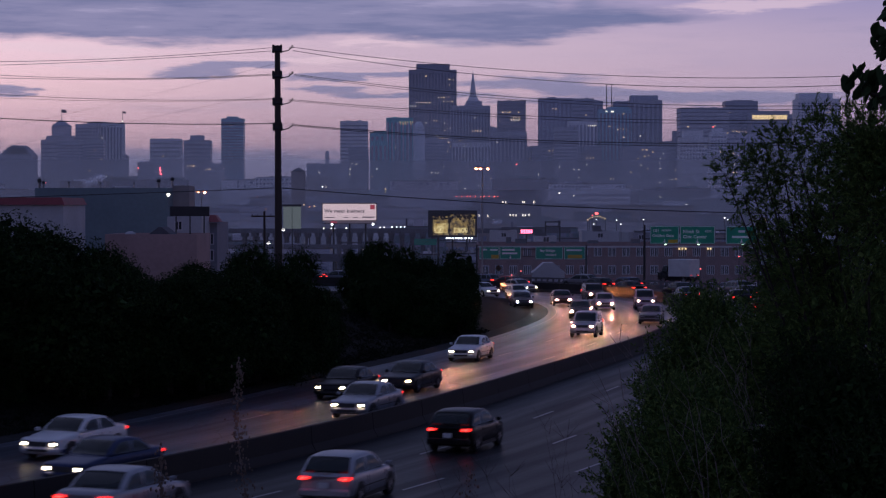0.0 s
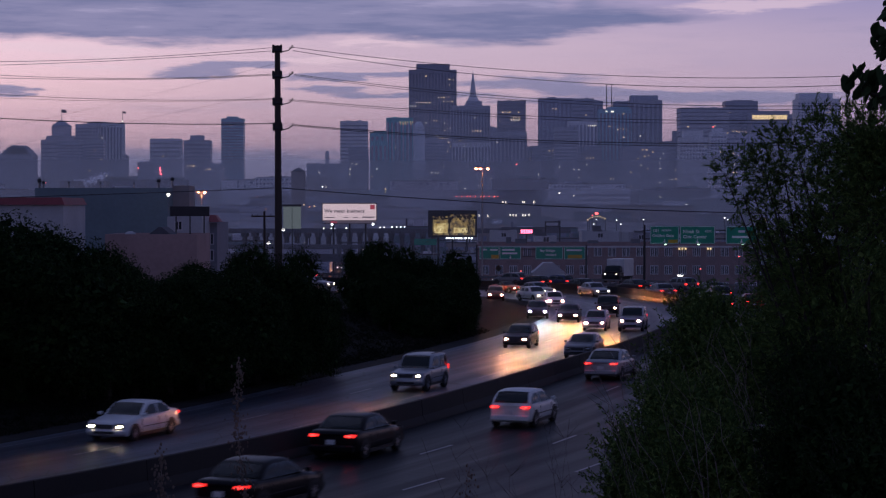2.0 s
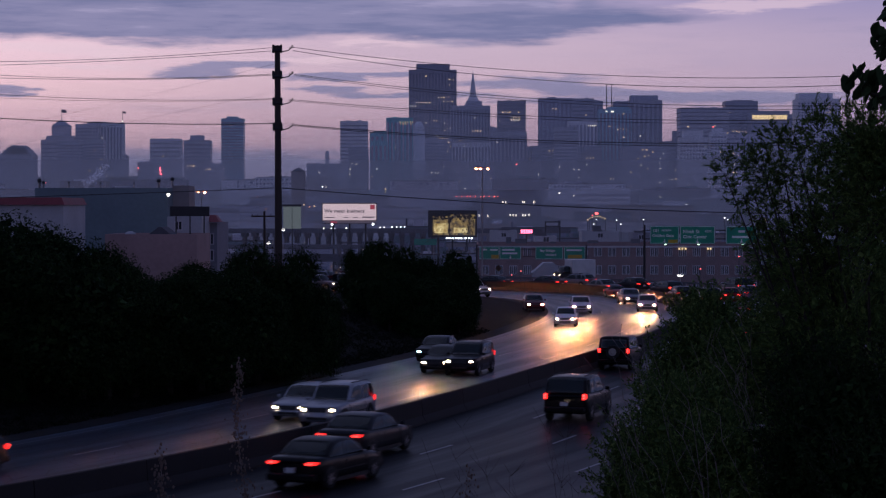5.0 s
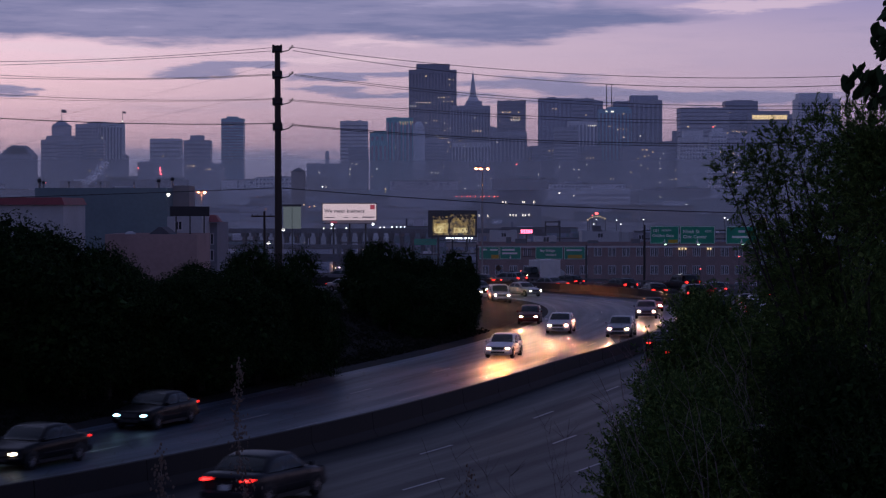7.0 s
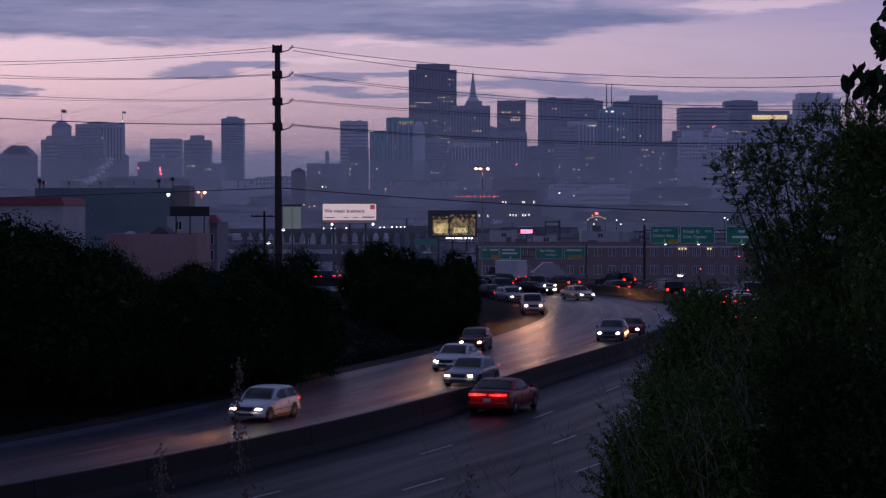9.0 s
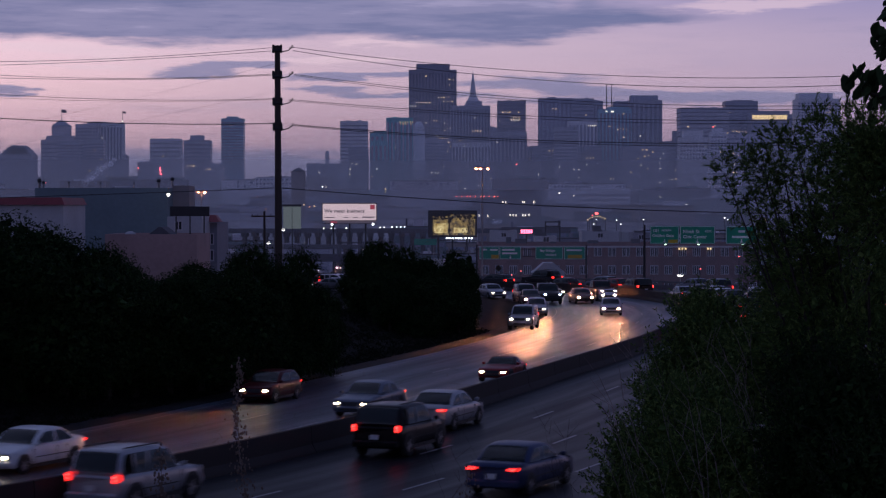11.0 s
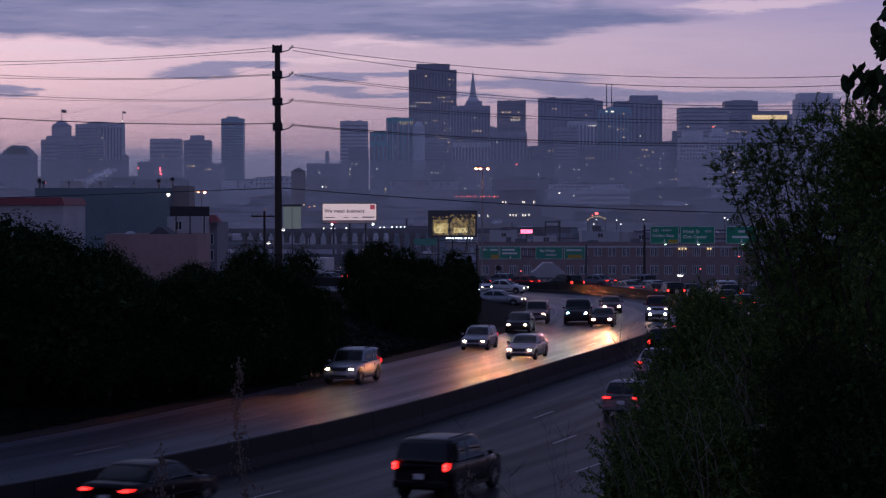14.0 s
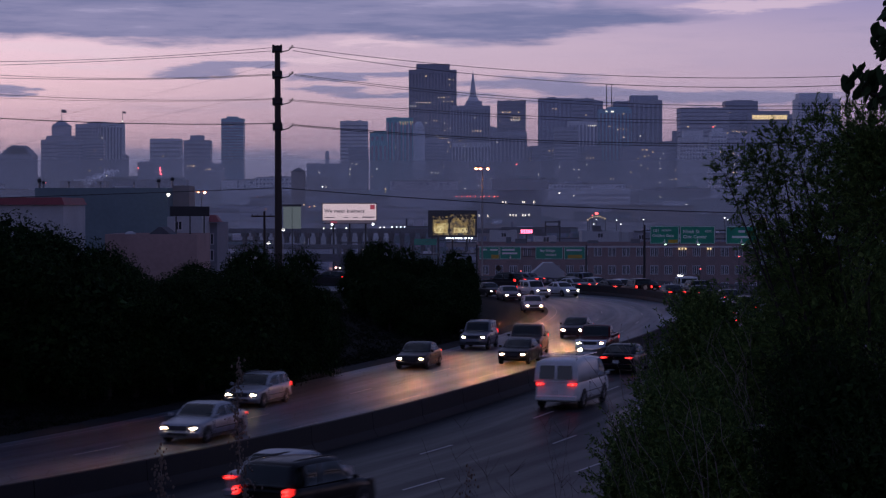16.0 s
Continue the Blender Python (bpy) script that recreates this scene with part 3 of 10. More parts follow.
tower(106.6, 2600, 18.9, 20, 82.1, TOWER_DARK, "grid", "small dark tower in a gap", lit=0.01, tiers=[], name="office_tower")
tower(128.8, 2500, 38.3, 31, 134.4, TOWER_DARK, "strips", "dark tower with vertical fins", lit=0.003, tiers=[(-4.2, 10.4, 137.0)], name="office_tower")
tower(163.4, 2560, 26.6, 21, 137.4, TOWER_GREY, "bands", "grey tower with a plain crown", lit=0.003, tiers=[], name="office_tower")
tower(156.7, 2450, 32.4, 26, 107.1, TOWER_PALE, "strips", "pale office tower with a broad top band", lit=0.004, tiers=[], name="office_tower")
tower(135.2, 2400, 26.2, 21, 97.6, TOWER_GREY, "bands", "grey banded office block", lit=0.006, tiers=[], name="office_tower")
tower(185.6, 2620, 12.2, 20, 137.7, TOWER_GREY, "strips", "narrow grey tower behind the fins", lit=0.0, tiers=[], name="office_tower")
tower(195.3, 2480, 36.7, 29, 121.2, TOWER_BLUE, "strips", "blue-grey tower with a bright crown", lit=0.008, tiers=[(4.2, 23.2, 125.0)], name="office_tower")
tower(214.9, 2600, 23.6, 20, 136.0, TOWER_DARK, "strips", "dark tower behind the crowned one", lit=0.0, tiers=[], name="office_tower")
tower(236.5, 2550, 37.7, 30, 134.9, TOWER_GREY, "strips", "broad grey tower with a setback penthouse", lit=0.006, tiers=[(-1.7, 31.8, 141.5)], name="office_tower")
tower(217.1, 2350, 48.8, 39, 75.1, TOWER_DARK, "grid", "dark office block with scattered lit windows", lit=0.02, tiers=[], name="office_tower")
tower(260.5, 2500, 22.7, 20, 85.1, TOWER_DARK, "bands", "low dark office block", lit=0.008, tiers=[(7.1, 8.4, 98.7)], name="office_tower")
tower(292.1, 2450, 54.0, 43, 121.1, TOWER_GREY, "bands", "wide slate tower with a shallow curved top", lit=0.003, tiers=[(1.0, 25.4, 122.3)], name="office_tower")
tower(263.6, 2300, 29.3, 23, 83.2, TOWER_PALE, "grid", "pale residential tower with gridded windows", lit=0.006, tiers=[(-0.0, 20.9, 91.6)], name="office_tower")
tower(292.6, 2320, 16.9, 20, 89.9, TOWER_PALE, "grid", "slim pale residential tower", lit=0.006, tiers=[(-0.0, 9.6, 94.7)], name="office_tower")
tower(347.7, 2550, 37.7, 30, 133.6, TOWER_DARK, "bands", "slate tower with broad banded floors", lit=0.006, tiers=[(1.6, 23.8, 136.2)], name="office_tower")
tower(373.3, 2500, 43.5, 35, 119.5, TOWER_DARK, "", "dark tower with a glowing top floor", lit=0.0, tiers=[(4.2, 33.7, 121.4)], name="office_tower")
tower(324.2, 2350, 36.0, 29, 88.5, TOWER_GREY, "bands", "grey office block with lit offices", lit=0.02, tiers=[], name="office_tower")
tower(400.4, 2600, 43.9, 35, 120.5, TOWER_GREY, "bands", "grey tower behind the glowing one", lit=0.0, tiers=[], name="office_tower")
tower(419.9, 2450, 47.7, 38, 131.2, TOWER_PALE, "grid", "pale tower with a grid of dark windows", lit=0.002, tiers=[(-2.6, 37.5, 138.8)], name="office_tower")
tower(477.5, 2500, 51.9, 42, 96.8, TOWER_GREY, "bands", "grey office tower behind the trees", lit=0.0, tiers=[], name="office_tower")
tower(258.8, 2000, 28.6, 23, 45.5, TOWER_PALE, "bands", "pale banded office block", lit=0.01, tiers=[], name="office_block")
tower(124.9, 1700, 39.7, 32, 24.2, TOWER_PALE, "bands", "low pale stepped building with wide terraces", lit=0.0, tiers=[(0.4, 17.7, 26.9)], name="office_block")
tower(137.4, 2450, 76.3, 60, 77.9, TOWER_DARK, "grid", "wide dark office block at the foot of the towers", lit=0.006, tiers=[], name="office_block")
tower(340.9, 2300, 77.6, 60, 73.7, TOWER_GREY, "bands", "wide grey office block", lit=0.012, tiers=[], name="office_block")


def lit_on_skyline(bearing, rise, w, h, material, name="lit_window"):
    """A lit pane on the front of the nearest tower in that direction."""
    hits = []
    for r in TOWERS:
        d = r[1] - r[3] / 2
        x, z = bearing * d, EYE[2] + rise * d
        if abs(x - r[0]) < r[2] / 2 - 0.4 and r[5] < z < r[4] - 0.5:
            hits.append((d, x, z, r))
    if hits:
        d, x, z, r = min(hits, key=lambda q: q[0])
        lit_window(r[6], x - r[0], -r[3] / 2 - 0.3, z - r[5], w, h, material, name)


def crown_details():
    """Roofs, masts, beacons and flags that stand on the towers."""
    steel = mat("mast_steel", (0.12, 0.12, 0.14), 0.5, 0.6)

    def mast(p, top, r, label, flag=0.0):
        m = empty("flagpole" if flag else "mast", pose(*p), label, "pole", "downtown skyline")
        bm = bmesh.new()
        tube(bm, (0, 0, -4), (0, 0, top - p[2]), r, r * 0.5, 6)
        part("pole", bm, steel, m)
        if flag:
            bm = bmesh.new()
            z = top - p[2]
            cols = [[bm.verts.new((i * flag / 6, 0.25 * math.sin(i * 1.1), z - k * flag * 0.6 - 0.12 * i)) for k in range(2)] for i in range(7)]
            for c, d in zip(cols, cols[1:]):
                bm.faces.new((c[0], d[0], d[1], c[1]))
            bmesh.ops.solidify(bm, geom=bm.faces[:], thickness=0.08)
            part("flag", bm, FLAG, m)
        return m

    FLAG = mat("flag_cloth", (0.22, 0.17, 0.22), 0.9, vary=0.3)
    # octagonal hotel top with its pointed roof
    x, y, z = (-455.48, 2600.00, 96.91)
    t = empty("hotel_turret", pose(x, y, z), "octagonal stone hotel turret with a pointed roof", "tower", "downtown skyline")
    oct_ = [(12 * math.cos(math.tau * (k + 0.5) / 8), 12 * math.sin(math.tau * (k + 0.5) / 8)) for k in range(8)]
    bm = bmesh.new()
    prism(bm, oct_, -1, 10.5)
    part("wall", bm, TOWER_STONE, t)
    bm = bmesh.new()
    prism(bm, [(p * 1.04, q * 1.04) for p, q in oct_], 10.5, 11.2)
    prism(bm, oct_, 11.2, 18.0, [(p * 0.25, q * 0.25) for p, q in oct_])
    part("roof", bm, TOWER_DARK, t)
    mast((x, y, z + 17), 127.92, 0.3, "flagpole with a limp flag above the turret", 6.0)
    x, y, z = (-386.98, 2630.00, 114.29)
    t = empty("corner_lantern", pose(x, y, z - 2), "bright corner lantern on a hotel roof", "lamp", "downtown skyline")
    bm = bmesh.new()
    box(bm, -1.6, 1.6, -1.6, 1.6, 0, 2)
    part("base", bm, TOWER_PALE, t)
    bm = bmesh.new()
    bmesh.ops.create_icosphere(bm, subdivisions=2, radius=1.0, matrix=Matrix.Translation((0, 0, 3.0)))
    part("globe", bm, GLOW_PALE, t)
    mast((x, y, z + 2), 127.24, 0.3, "flagpole with a small flag on a hotel corner", 4.0)
    # monument column on its hill
    x, y, z = (-154.33, 2900.00, 64.90)
    t = empty("monument_tower", pose(x, y, z - 30), "slender fluted column tower on a hill", "tower", "downtown skyline")
    bm = bmesh.new()
    tube(bm, (0, 0, 0), (0, 0, 50.5), 3.0, 2.7, 12)
    tube(bm, (0, 0, 49), (0, 0, 51.8), 2.2, 2.2, 12)
    part("shaft", bm, TOWER_PALE, t)
    # pyramid spire
    x, y, z = (44.69, 3250.00, 169.39)
    t = empty("pyramid_tower", pose(x, y, -8), "slim white pyramid tower with a pointed spire", "tower", "downtown skyline")
    bm = bmesh.new()
    r = 24.0
    sq = [(-r, -r), (r, -r), (r, r), (-r, r)]
    k = 5.2 / r
    prism(bm, sq, 0, z + 6, [(p * k * 2.3, q * k * 2.3) for p, q in sq])
    part("wall", bm, TOWER_PALE, t)
    bm = bmesh.new()
    prism(bm, [(p * k * 2.1, q * k * 2.1) for p, q in sq], z + 6, z + 16, [(p * k * 1.0, q * k * 1.0) for p, q in sq])
    prism(bm, [(p * k, q * k) for p, q in sq], z + 16, z + 53, [(p * 0.01, q * 0.01) for p, q in sq])
    part("spire", bm, TOWER_PALE, t)
    # rounded glass atrium top
    x, y, z = (-25.67, 2300.00, 91.56)
    t = empty("arched_glass_block", pose(x, y, -9), "office block with a rounded glass top", "building", "downtown skyline")
    bm = bmesh.new()
    tube(bm, (0, 0, 0), (0, 0, z + 9), 6.6, 6.6, 16)
    bmesh.ops.create_uvsphere(bm, u_segments=16, v_segments=8, radius=6.6, matrix=Matrix.Translation((0, 0, z + 9)) @ Matrix.Diagonal((1, 1, 1.55, 1)))
    part("wall", bm, TOWER_PALE, t, smooth=True)
    # twin red and white masts
    for px in (186.57, 192.38):
        m = mast((px, 2485, 121.38), 151.00, 0.75, "tall broadcasting mast on a roof")
        bm = bmesh.new()
        box(bm, -2.2, 2.2, -0.4, 0.4, 151.00 - 121.38 - 0.6, 151.00 - 121.38)
        part("crossbar", bm, steel, m)
    # glowing top floor and the bright crown
    for i in range(15):
        on_tower(372.49 - 18.5 + i * 2.65, 113.65, 2.25, 116.22 - 111.39, GLOW_GOLD)
    for u in (-7.5, -6.0, -13.5):
        on_tower(198.51 + u, 119.20, 1.4, 1.4, GLOW_PALE, "floodlight")
    # lit rows that stand out on single towers
    ROWS = [(-44.1, 98.4, 2205, 8, 2.6, GLOW_GOLD),
            (-43.5, 96.4, 2205, 5, 2.6, GLOW_GOLD),
            (302.1, 93.7, 2310, 9, 2.2, GLOW_WARM),
            (294.7, 69.6, 2280, 4, 2.0, GLOW_WARM)]
    for px, pz, d, n, pitch, g in ROWS:
        for i in range(n):
            on_tower(px + i * pitch, pz, 0.8, 0.7, g)
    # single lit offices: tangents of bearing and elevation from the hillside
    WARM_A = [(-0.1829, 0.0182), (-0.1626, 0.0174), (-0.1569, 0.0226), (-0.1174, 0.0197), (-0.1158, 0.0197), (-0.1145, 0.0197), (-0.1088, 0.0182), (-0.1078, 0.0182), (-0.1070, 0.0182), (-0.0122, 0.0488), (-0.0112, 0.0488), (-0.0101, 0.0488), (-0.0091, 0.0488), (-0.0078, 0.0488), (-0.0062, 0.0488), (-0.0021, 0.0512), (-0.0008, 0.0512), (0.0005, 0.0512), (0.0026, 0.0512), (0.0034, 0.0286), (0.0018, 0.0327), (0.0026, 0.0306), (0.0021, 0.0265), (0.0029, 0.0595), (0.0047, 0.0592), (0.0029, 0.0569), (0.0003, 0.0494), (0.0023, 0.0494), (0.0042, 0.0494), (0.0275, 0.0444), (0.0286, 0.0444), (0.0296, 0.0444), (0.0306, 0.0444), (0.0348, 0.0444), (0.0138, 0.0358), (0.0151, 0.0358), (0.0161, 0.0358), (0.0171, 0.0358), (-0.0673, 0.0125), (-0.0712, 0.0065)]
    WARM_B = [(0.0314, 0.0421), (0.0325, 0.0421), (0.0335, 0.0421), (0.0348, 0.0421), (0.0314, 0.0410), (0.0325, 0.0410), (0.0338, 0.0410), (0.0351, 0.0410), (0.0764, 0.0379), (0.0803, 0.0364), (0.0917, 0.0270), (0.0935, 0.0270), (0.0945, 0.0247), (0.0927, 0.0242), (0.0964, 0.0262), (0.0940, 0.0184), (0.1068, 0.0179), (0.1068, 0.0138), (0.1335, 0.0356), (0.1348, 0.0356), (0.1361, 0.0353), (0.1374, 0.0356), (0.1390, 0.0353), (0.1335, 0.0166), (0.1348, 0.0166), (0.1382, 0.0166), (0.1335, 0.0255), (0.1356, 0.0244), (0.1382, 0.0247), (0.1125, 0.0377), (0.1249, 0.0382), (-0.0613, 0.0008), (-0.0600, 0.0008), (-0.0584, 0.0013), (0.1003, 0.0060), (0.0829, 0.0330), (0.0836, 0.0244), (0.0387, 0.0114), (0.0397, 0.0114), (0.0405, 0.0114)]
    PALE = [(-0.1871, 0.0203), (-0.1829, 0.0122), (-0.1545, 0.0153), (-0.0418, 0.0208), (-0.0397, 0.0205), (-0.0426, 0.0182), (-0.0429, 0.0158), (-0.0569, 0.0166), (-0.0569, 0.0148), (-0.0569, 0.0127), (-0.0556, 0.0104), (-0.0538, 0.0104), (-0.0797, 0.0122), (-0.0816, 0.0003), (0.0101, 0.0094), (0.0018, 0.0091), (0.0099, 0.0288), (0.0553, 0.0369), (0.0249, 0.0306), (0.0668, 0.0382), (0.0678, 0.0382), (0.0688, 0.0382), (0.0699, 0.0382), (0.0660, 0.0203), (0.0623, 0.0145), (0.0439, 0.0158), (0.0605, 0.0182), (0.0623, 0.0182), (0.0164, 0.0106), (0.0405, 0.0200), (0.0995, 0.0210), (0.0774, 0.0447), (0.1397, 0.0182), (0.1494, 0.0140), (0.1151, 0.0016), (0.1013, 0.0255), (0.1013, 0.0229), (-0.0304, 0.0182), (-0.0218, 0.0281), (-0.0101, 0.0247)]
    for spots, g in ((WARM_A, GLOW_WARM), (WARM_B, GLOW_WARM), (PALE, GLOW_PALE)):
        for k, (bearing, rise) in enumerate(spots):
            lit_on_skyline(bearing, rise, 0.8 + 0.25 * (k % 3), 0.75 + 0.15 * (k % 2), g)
    # pale fins up the teal glass tower, a glowing pane for an uplit patch and a pink strip of neon
    glass = [r for r in TOWERS if abs(r[0] + 44.7) < 0.1][0]
    for i in range(6):
        bm = bmesh.new()
        u = -57.2 + i * 5.4 - glass[0]
        box(bm, u - 0.55, u + 0.55, -glass[3] / 2 - 0.8, -glass[3] / 2 + 0.3, 20, glass[4] - glass[5] - 4 - 2 * (i % 2))
        part("fin", bm, TOWER_PALE, glass[6])
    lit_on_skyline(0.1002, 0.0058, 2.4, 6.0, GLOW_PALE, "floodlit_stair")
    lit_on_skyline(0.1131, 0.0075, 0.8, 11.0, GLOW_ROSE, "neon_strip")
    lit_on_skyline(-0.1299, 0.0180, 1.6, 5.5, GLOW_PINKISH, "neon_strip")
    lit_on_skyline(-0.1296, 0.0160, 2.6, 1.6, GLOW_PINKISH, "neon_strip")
    # warm uplight streaks at the foot of the glass tower, put in as glowing panes
    for i in range(6):
        on_tower(-57.93 + i * 5.4, 27.73, 0.7, 5.5, GLOW_GOLD, "uplight")
    SPOTS = [(261.0, 99.5, GLOW_RED), (301.5, 100.7, GLOW_RED), (82.2, 59.0, GLOW_RED), (-320.6, 52.3, GLOW_RED)]
    for px, pz, g in SPOTS:
        on_tower(px, pz, 1.5, 1.5, g, "beacon")


crown_details()


# ---- middle distance ----
ROOFING = mat("tar_roof", (0.10, 0.10, 0.115), 0.9, vary=0.3, scale=0.2)
WALL_GREY = mat("painted_block_wall", (0.19, 0.25, 0.275), 0.85, vary=0.2, scale=0.15, bump=0.1)
WALL_PINK = mat("pink_stucco", (0.40, 0.27, 0.26), 0.9, vary=0.2, scale=0.2, bump=0.1)
WALL_PALE = mat("pale_stucco", (0.48, 0.48, 0.5), 0.85, vary=0.18, scale=0.2)
WALL_TAN = mat("tan_stucco", (0.34, 0.30, 0.29), 0.85, vary=0.2, scale=0.2)
WALL_DULL = mat("dull_stucco", (0.26, 0.26, 0.3), 0.85, vary=0.2, scale=0.2)
BRICK = mat("red_brick", (0.23, 0.135, 0.13), 0.9, vary=0.3, scale=0.5, bump=0.2)
RED_TILE = mat("red_metal_roof", (0.20, 0.028, 0.035), 0.6, vary=0.25, scale=0.5)
BLACK_STEEL = mat("black_steel", (0.035, 0.033, 0.038), 0.6, 0.2, vary=0.3)
GALV = mat("galvanised_steel", (0.30, 0.29, 0.29), 0.5, 0.7, vary=0.2, scale=2)
POLE_WOOD = mat("creosote_pole_wood", (0.055, 0.04, 0.035), 0.85, vary=0.45, scale=1.2, bump=0.4, stretch=(6, 6, 0.4))
WIRE = mat("black_wire", (0.04, 0.036, 0.045), 0.6, vary=0)
SIGN_GREEN = mat("green_sign_sheeting", (0.015, 0.32, 0.19), 0.5, vary=0.15, scale=0.6)
SIGN_YELLOW = mat("yellow_sign_sheeting", (0.55, 0.36, 0.03), 0.5, vary=0.1)
SIGN_WHITE = mat("white_sign_letters", (0.9, 0.92, 0.9), 0.5, vary=0.05)
WINDOW_DARK = mat("dark_window_glass", (0.03, 0.035, 0.05), 0.12, vary=0.1)
TRIM_PALE = mat("pale_window_trim", (0.55, 0.53, 0.55), 0.7, vary=0.1)


def text_part(body, size, material, parent, m, label=""):
    """Lettering set in the built-in font, as a mesh part."""
    cu = bpy.data.curves.new("lettering", "FONT")
    cu.body, cu.size, cu.extrude = body, size, 0.012
    cu.resolution_u = 2
    cu.offset = size * 0.022
    tmp = bpy.data.objects.new("lettering", cu)
    scene.collection.objects.link(tmp)
    bpy.context.view_layer.update()
    me = bpy.data.meshes.new_from_object(tmp.evaluated_get(bpy.context.evaluated_depsgraph_get()))
    bpy.data.objects.remove(tmp)
    me.materials.clear()
    me.materials.append(material)
    ob = new("lettering", me)
    ob.parent = parent
    ob.matrix_basis = m
    if label:
        tagged(ob, label)
    return ob


def bar(parent, x0, x1, z0, z1, y, material, name="bar", t=0.02):
    bm = bmesh.new()
    box(bm, x0, x1, y - t, y + t, z0, z1)
    return part(name, bm, material, parent)


def window_at(parent, x, z, w, h, y, trim=TRIM_PALE, glass=WINDOW_DARK):
    """A window in a front wall at y: frame with a sill, a recessed pane."""
    bm = bmesh.new()
    t = 0.12
    box(bm, x - w / 2 - t, x + w / 2 + t, y - 0.08, y + 0.02, z - h / 2 - t, z - h / 2)
    box(bm, x - w / 2 - t, x + w / 2 + t, y - 0.06, y + 0.02, z + h / 2, z + h / 2 + t)
    box(bm, x - w / 2 - t, x - w / 2, y - 0.06, y + 0.02, z - h / 2, z + h / 2)
    box(bm, x + w / 2, x + w / 2 + t, y - 0.06, y + 0.02, z - h / 2, z + h / 2)
    box(bm, x - 0.05, x + 0.05, y - 0.05, y + 0.02, z - h / 2, z + h / 2)
    f = part("window", bm, trim, parent)
    bm = bmesh.new()
    box(bm, x - w / 2, x + w / 2, y - 0.03, y + 0.01, z - h / 2, z + h / 2)
    part("pane", bm, glass, f)


def block_house(x, y, w, depth, top, wall, label, windows=(), base=LOW, name="building", roof=ROOFING, units=2):
    """A flat-roofed building: walls, recessed roof behind a parapet, roof units, windows (x, z, w, h) on the front."""
    t = empty(name, pose(x, y, base), label, "building", "city blocks")
    h, a, b = top - base, w / 2, depth / 2
    bm = bmesh.new()
    box(bm, -a, a, -b, b, 0, h - 0.6)
    part("wall", bm, wall, t)
    for p0, p1, q0, q1 in ((-a, a, -b, -b + 0.3), (-a, a, b - 0.3, b), (-a, -a + 0.3, -b + 0.3, b - 0.3), (a - 0.3, a, -b + 0.3, b - 0.3)):
        bm = bmesh.new()
        box(bm, p0, p1, q0, q1, h - 0.6, h)
        part("parapet", bm, wall, t)
    bm = bmesh.new()
    box(bm, -a + 0.3, a - 0.3, -b + 0.3, b - 0.3, h - 0.6, h - 0.5)
    part("roof", bm, roof, t)
    r = random.Random(int(x * 3 + y))
    for _ in range(units):
        u, v, s = r.uniform(-a * 0.8, a * 0.8), r.uniform(-b * 0.6, b * 0.3), r.uniform(0.5, 1.3)
        bm = bmesh.new()
        box(bm, u - s, u + s, v - s, v + s, h - 0.5, h + r.uniform(0.2, 1.6))
        part("roof_unit", bm, roof, t)
    for u, z, ww, hh in windows:
        window_at(t, u, z, ww, hh, -b)
    return t


def roof_vent(p, r, h, label="small turbine vent on a roof"):
    t = empty("roof_vent", pose(*p), label, "vent", "roof vents")
    bm = bmesh.new()
    tube(bm, (0, 0, -0.3), (0, 0, h * 0.6), r * 0.6, r * 0.6, 8)
    part("neck", bm, GALV, t)
    bm = bmesh.new()
    bmesh.ops.create_uvsphere(bm, u_segments=10, v_segments=6, radius=r, matrix=Matrix.Translation((0, 0, h * 0.75)))
    part("cap", bm, BLACK_STEEL, t)


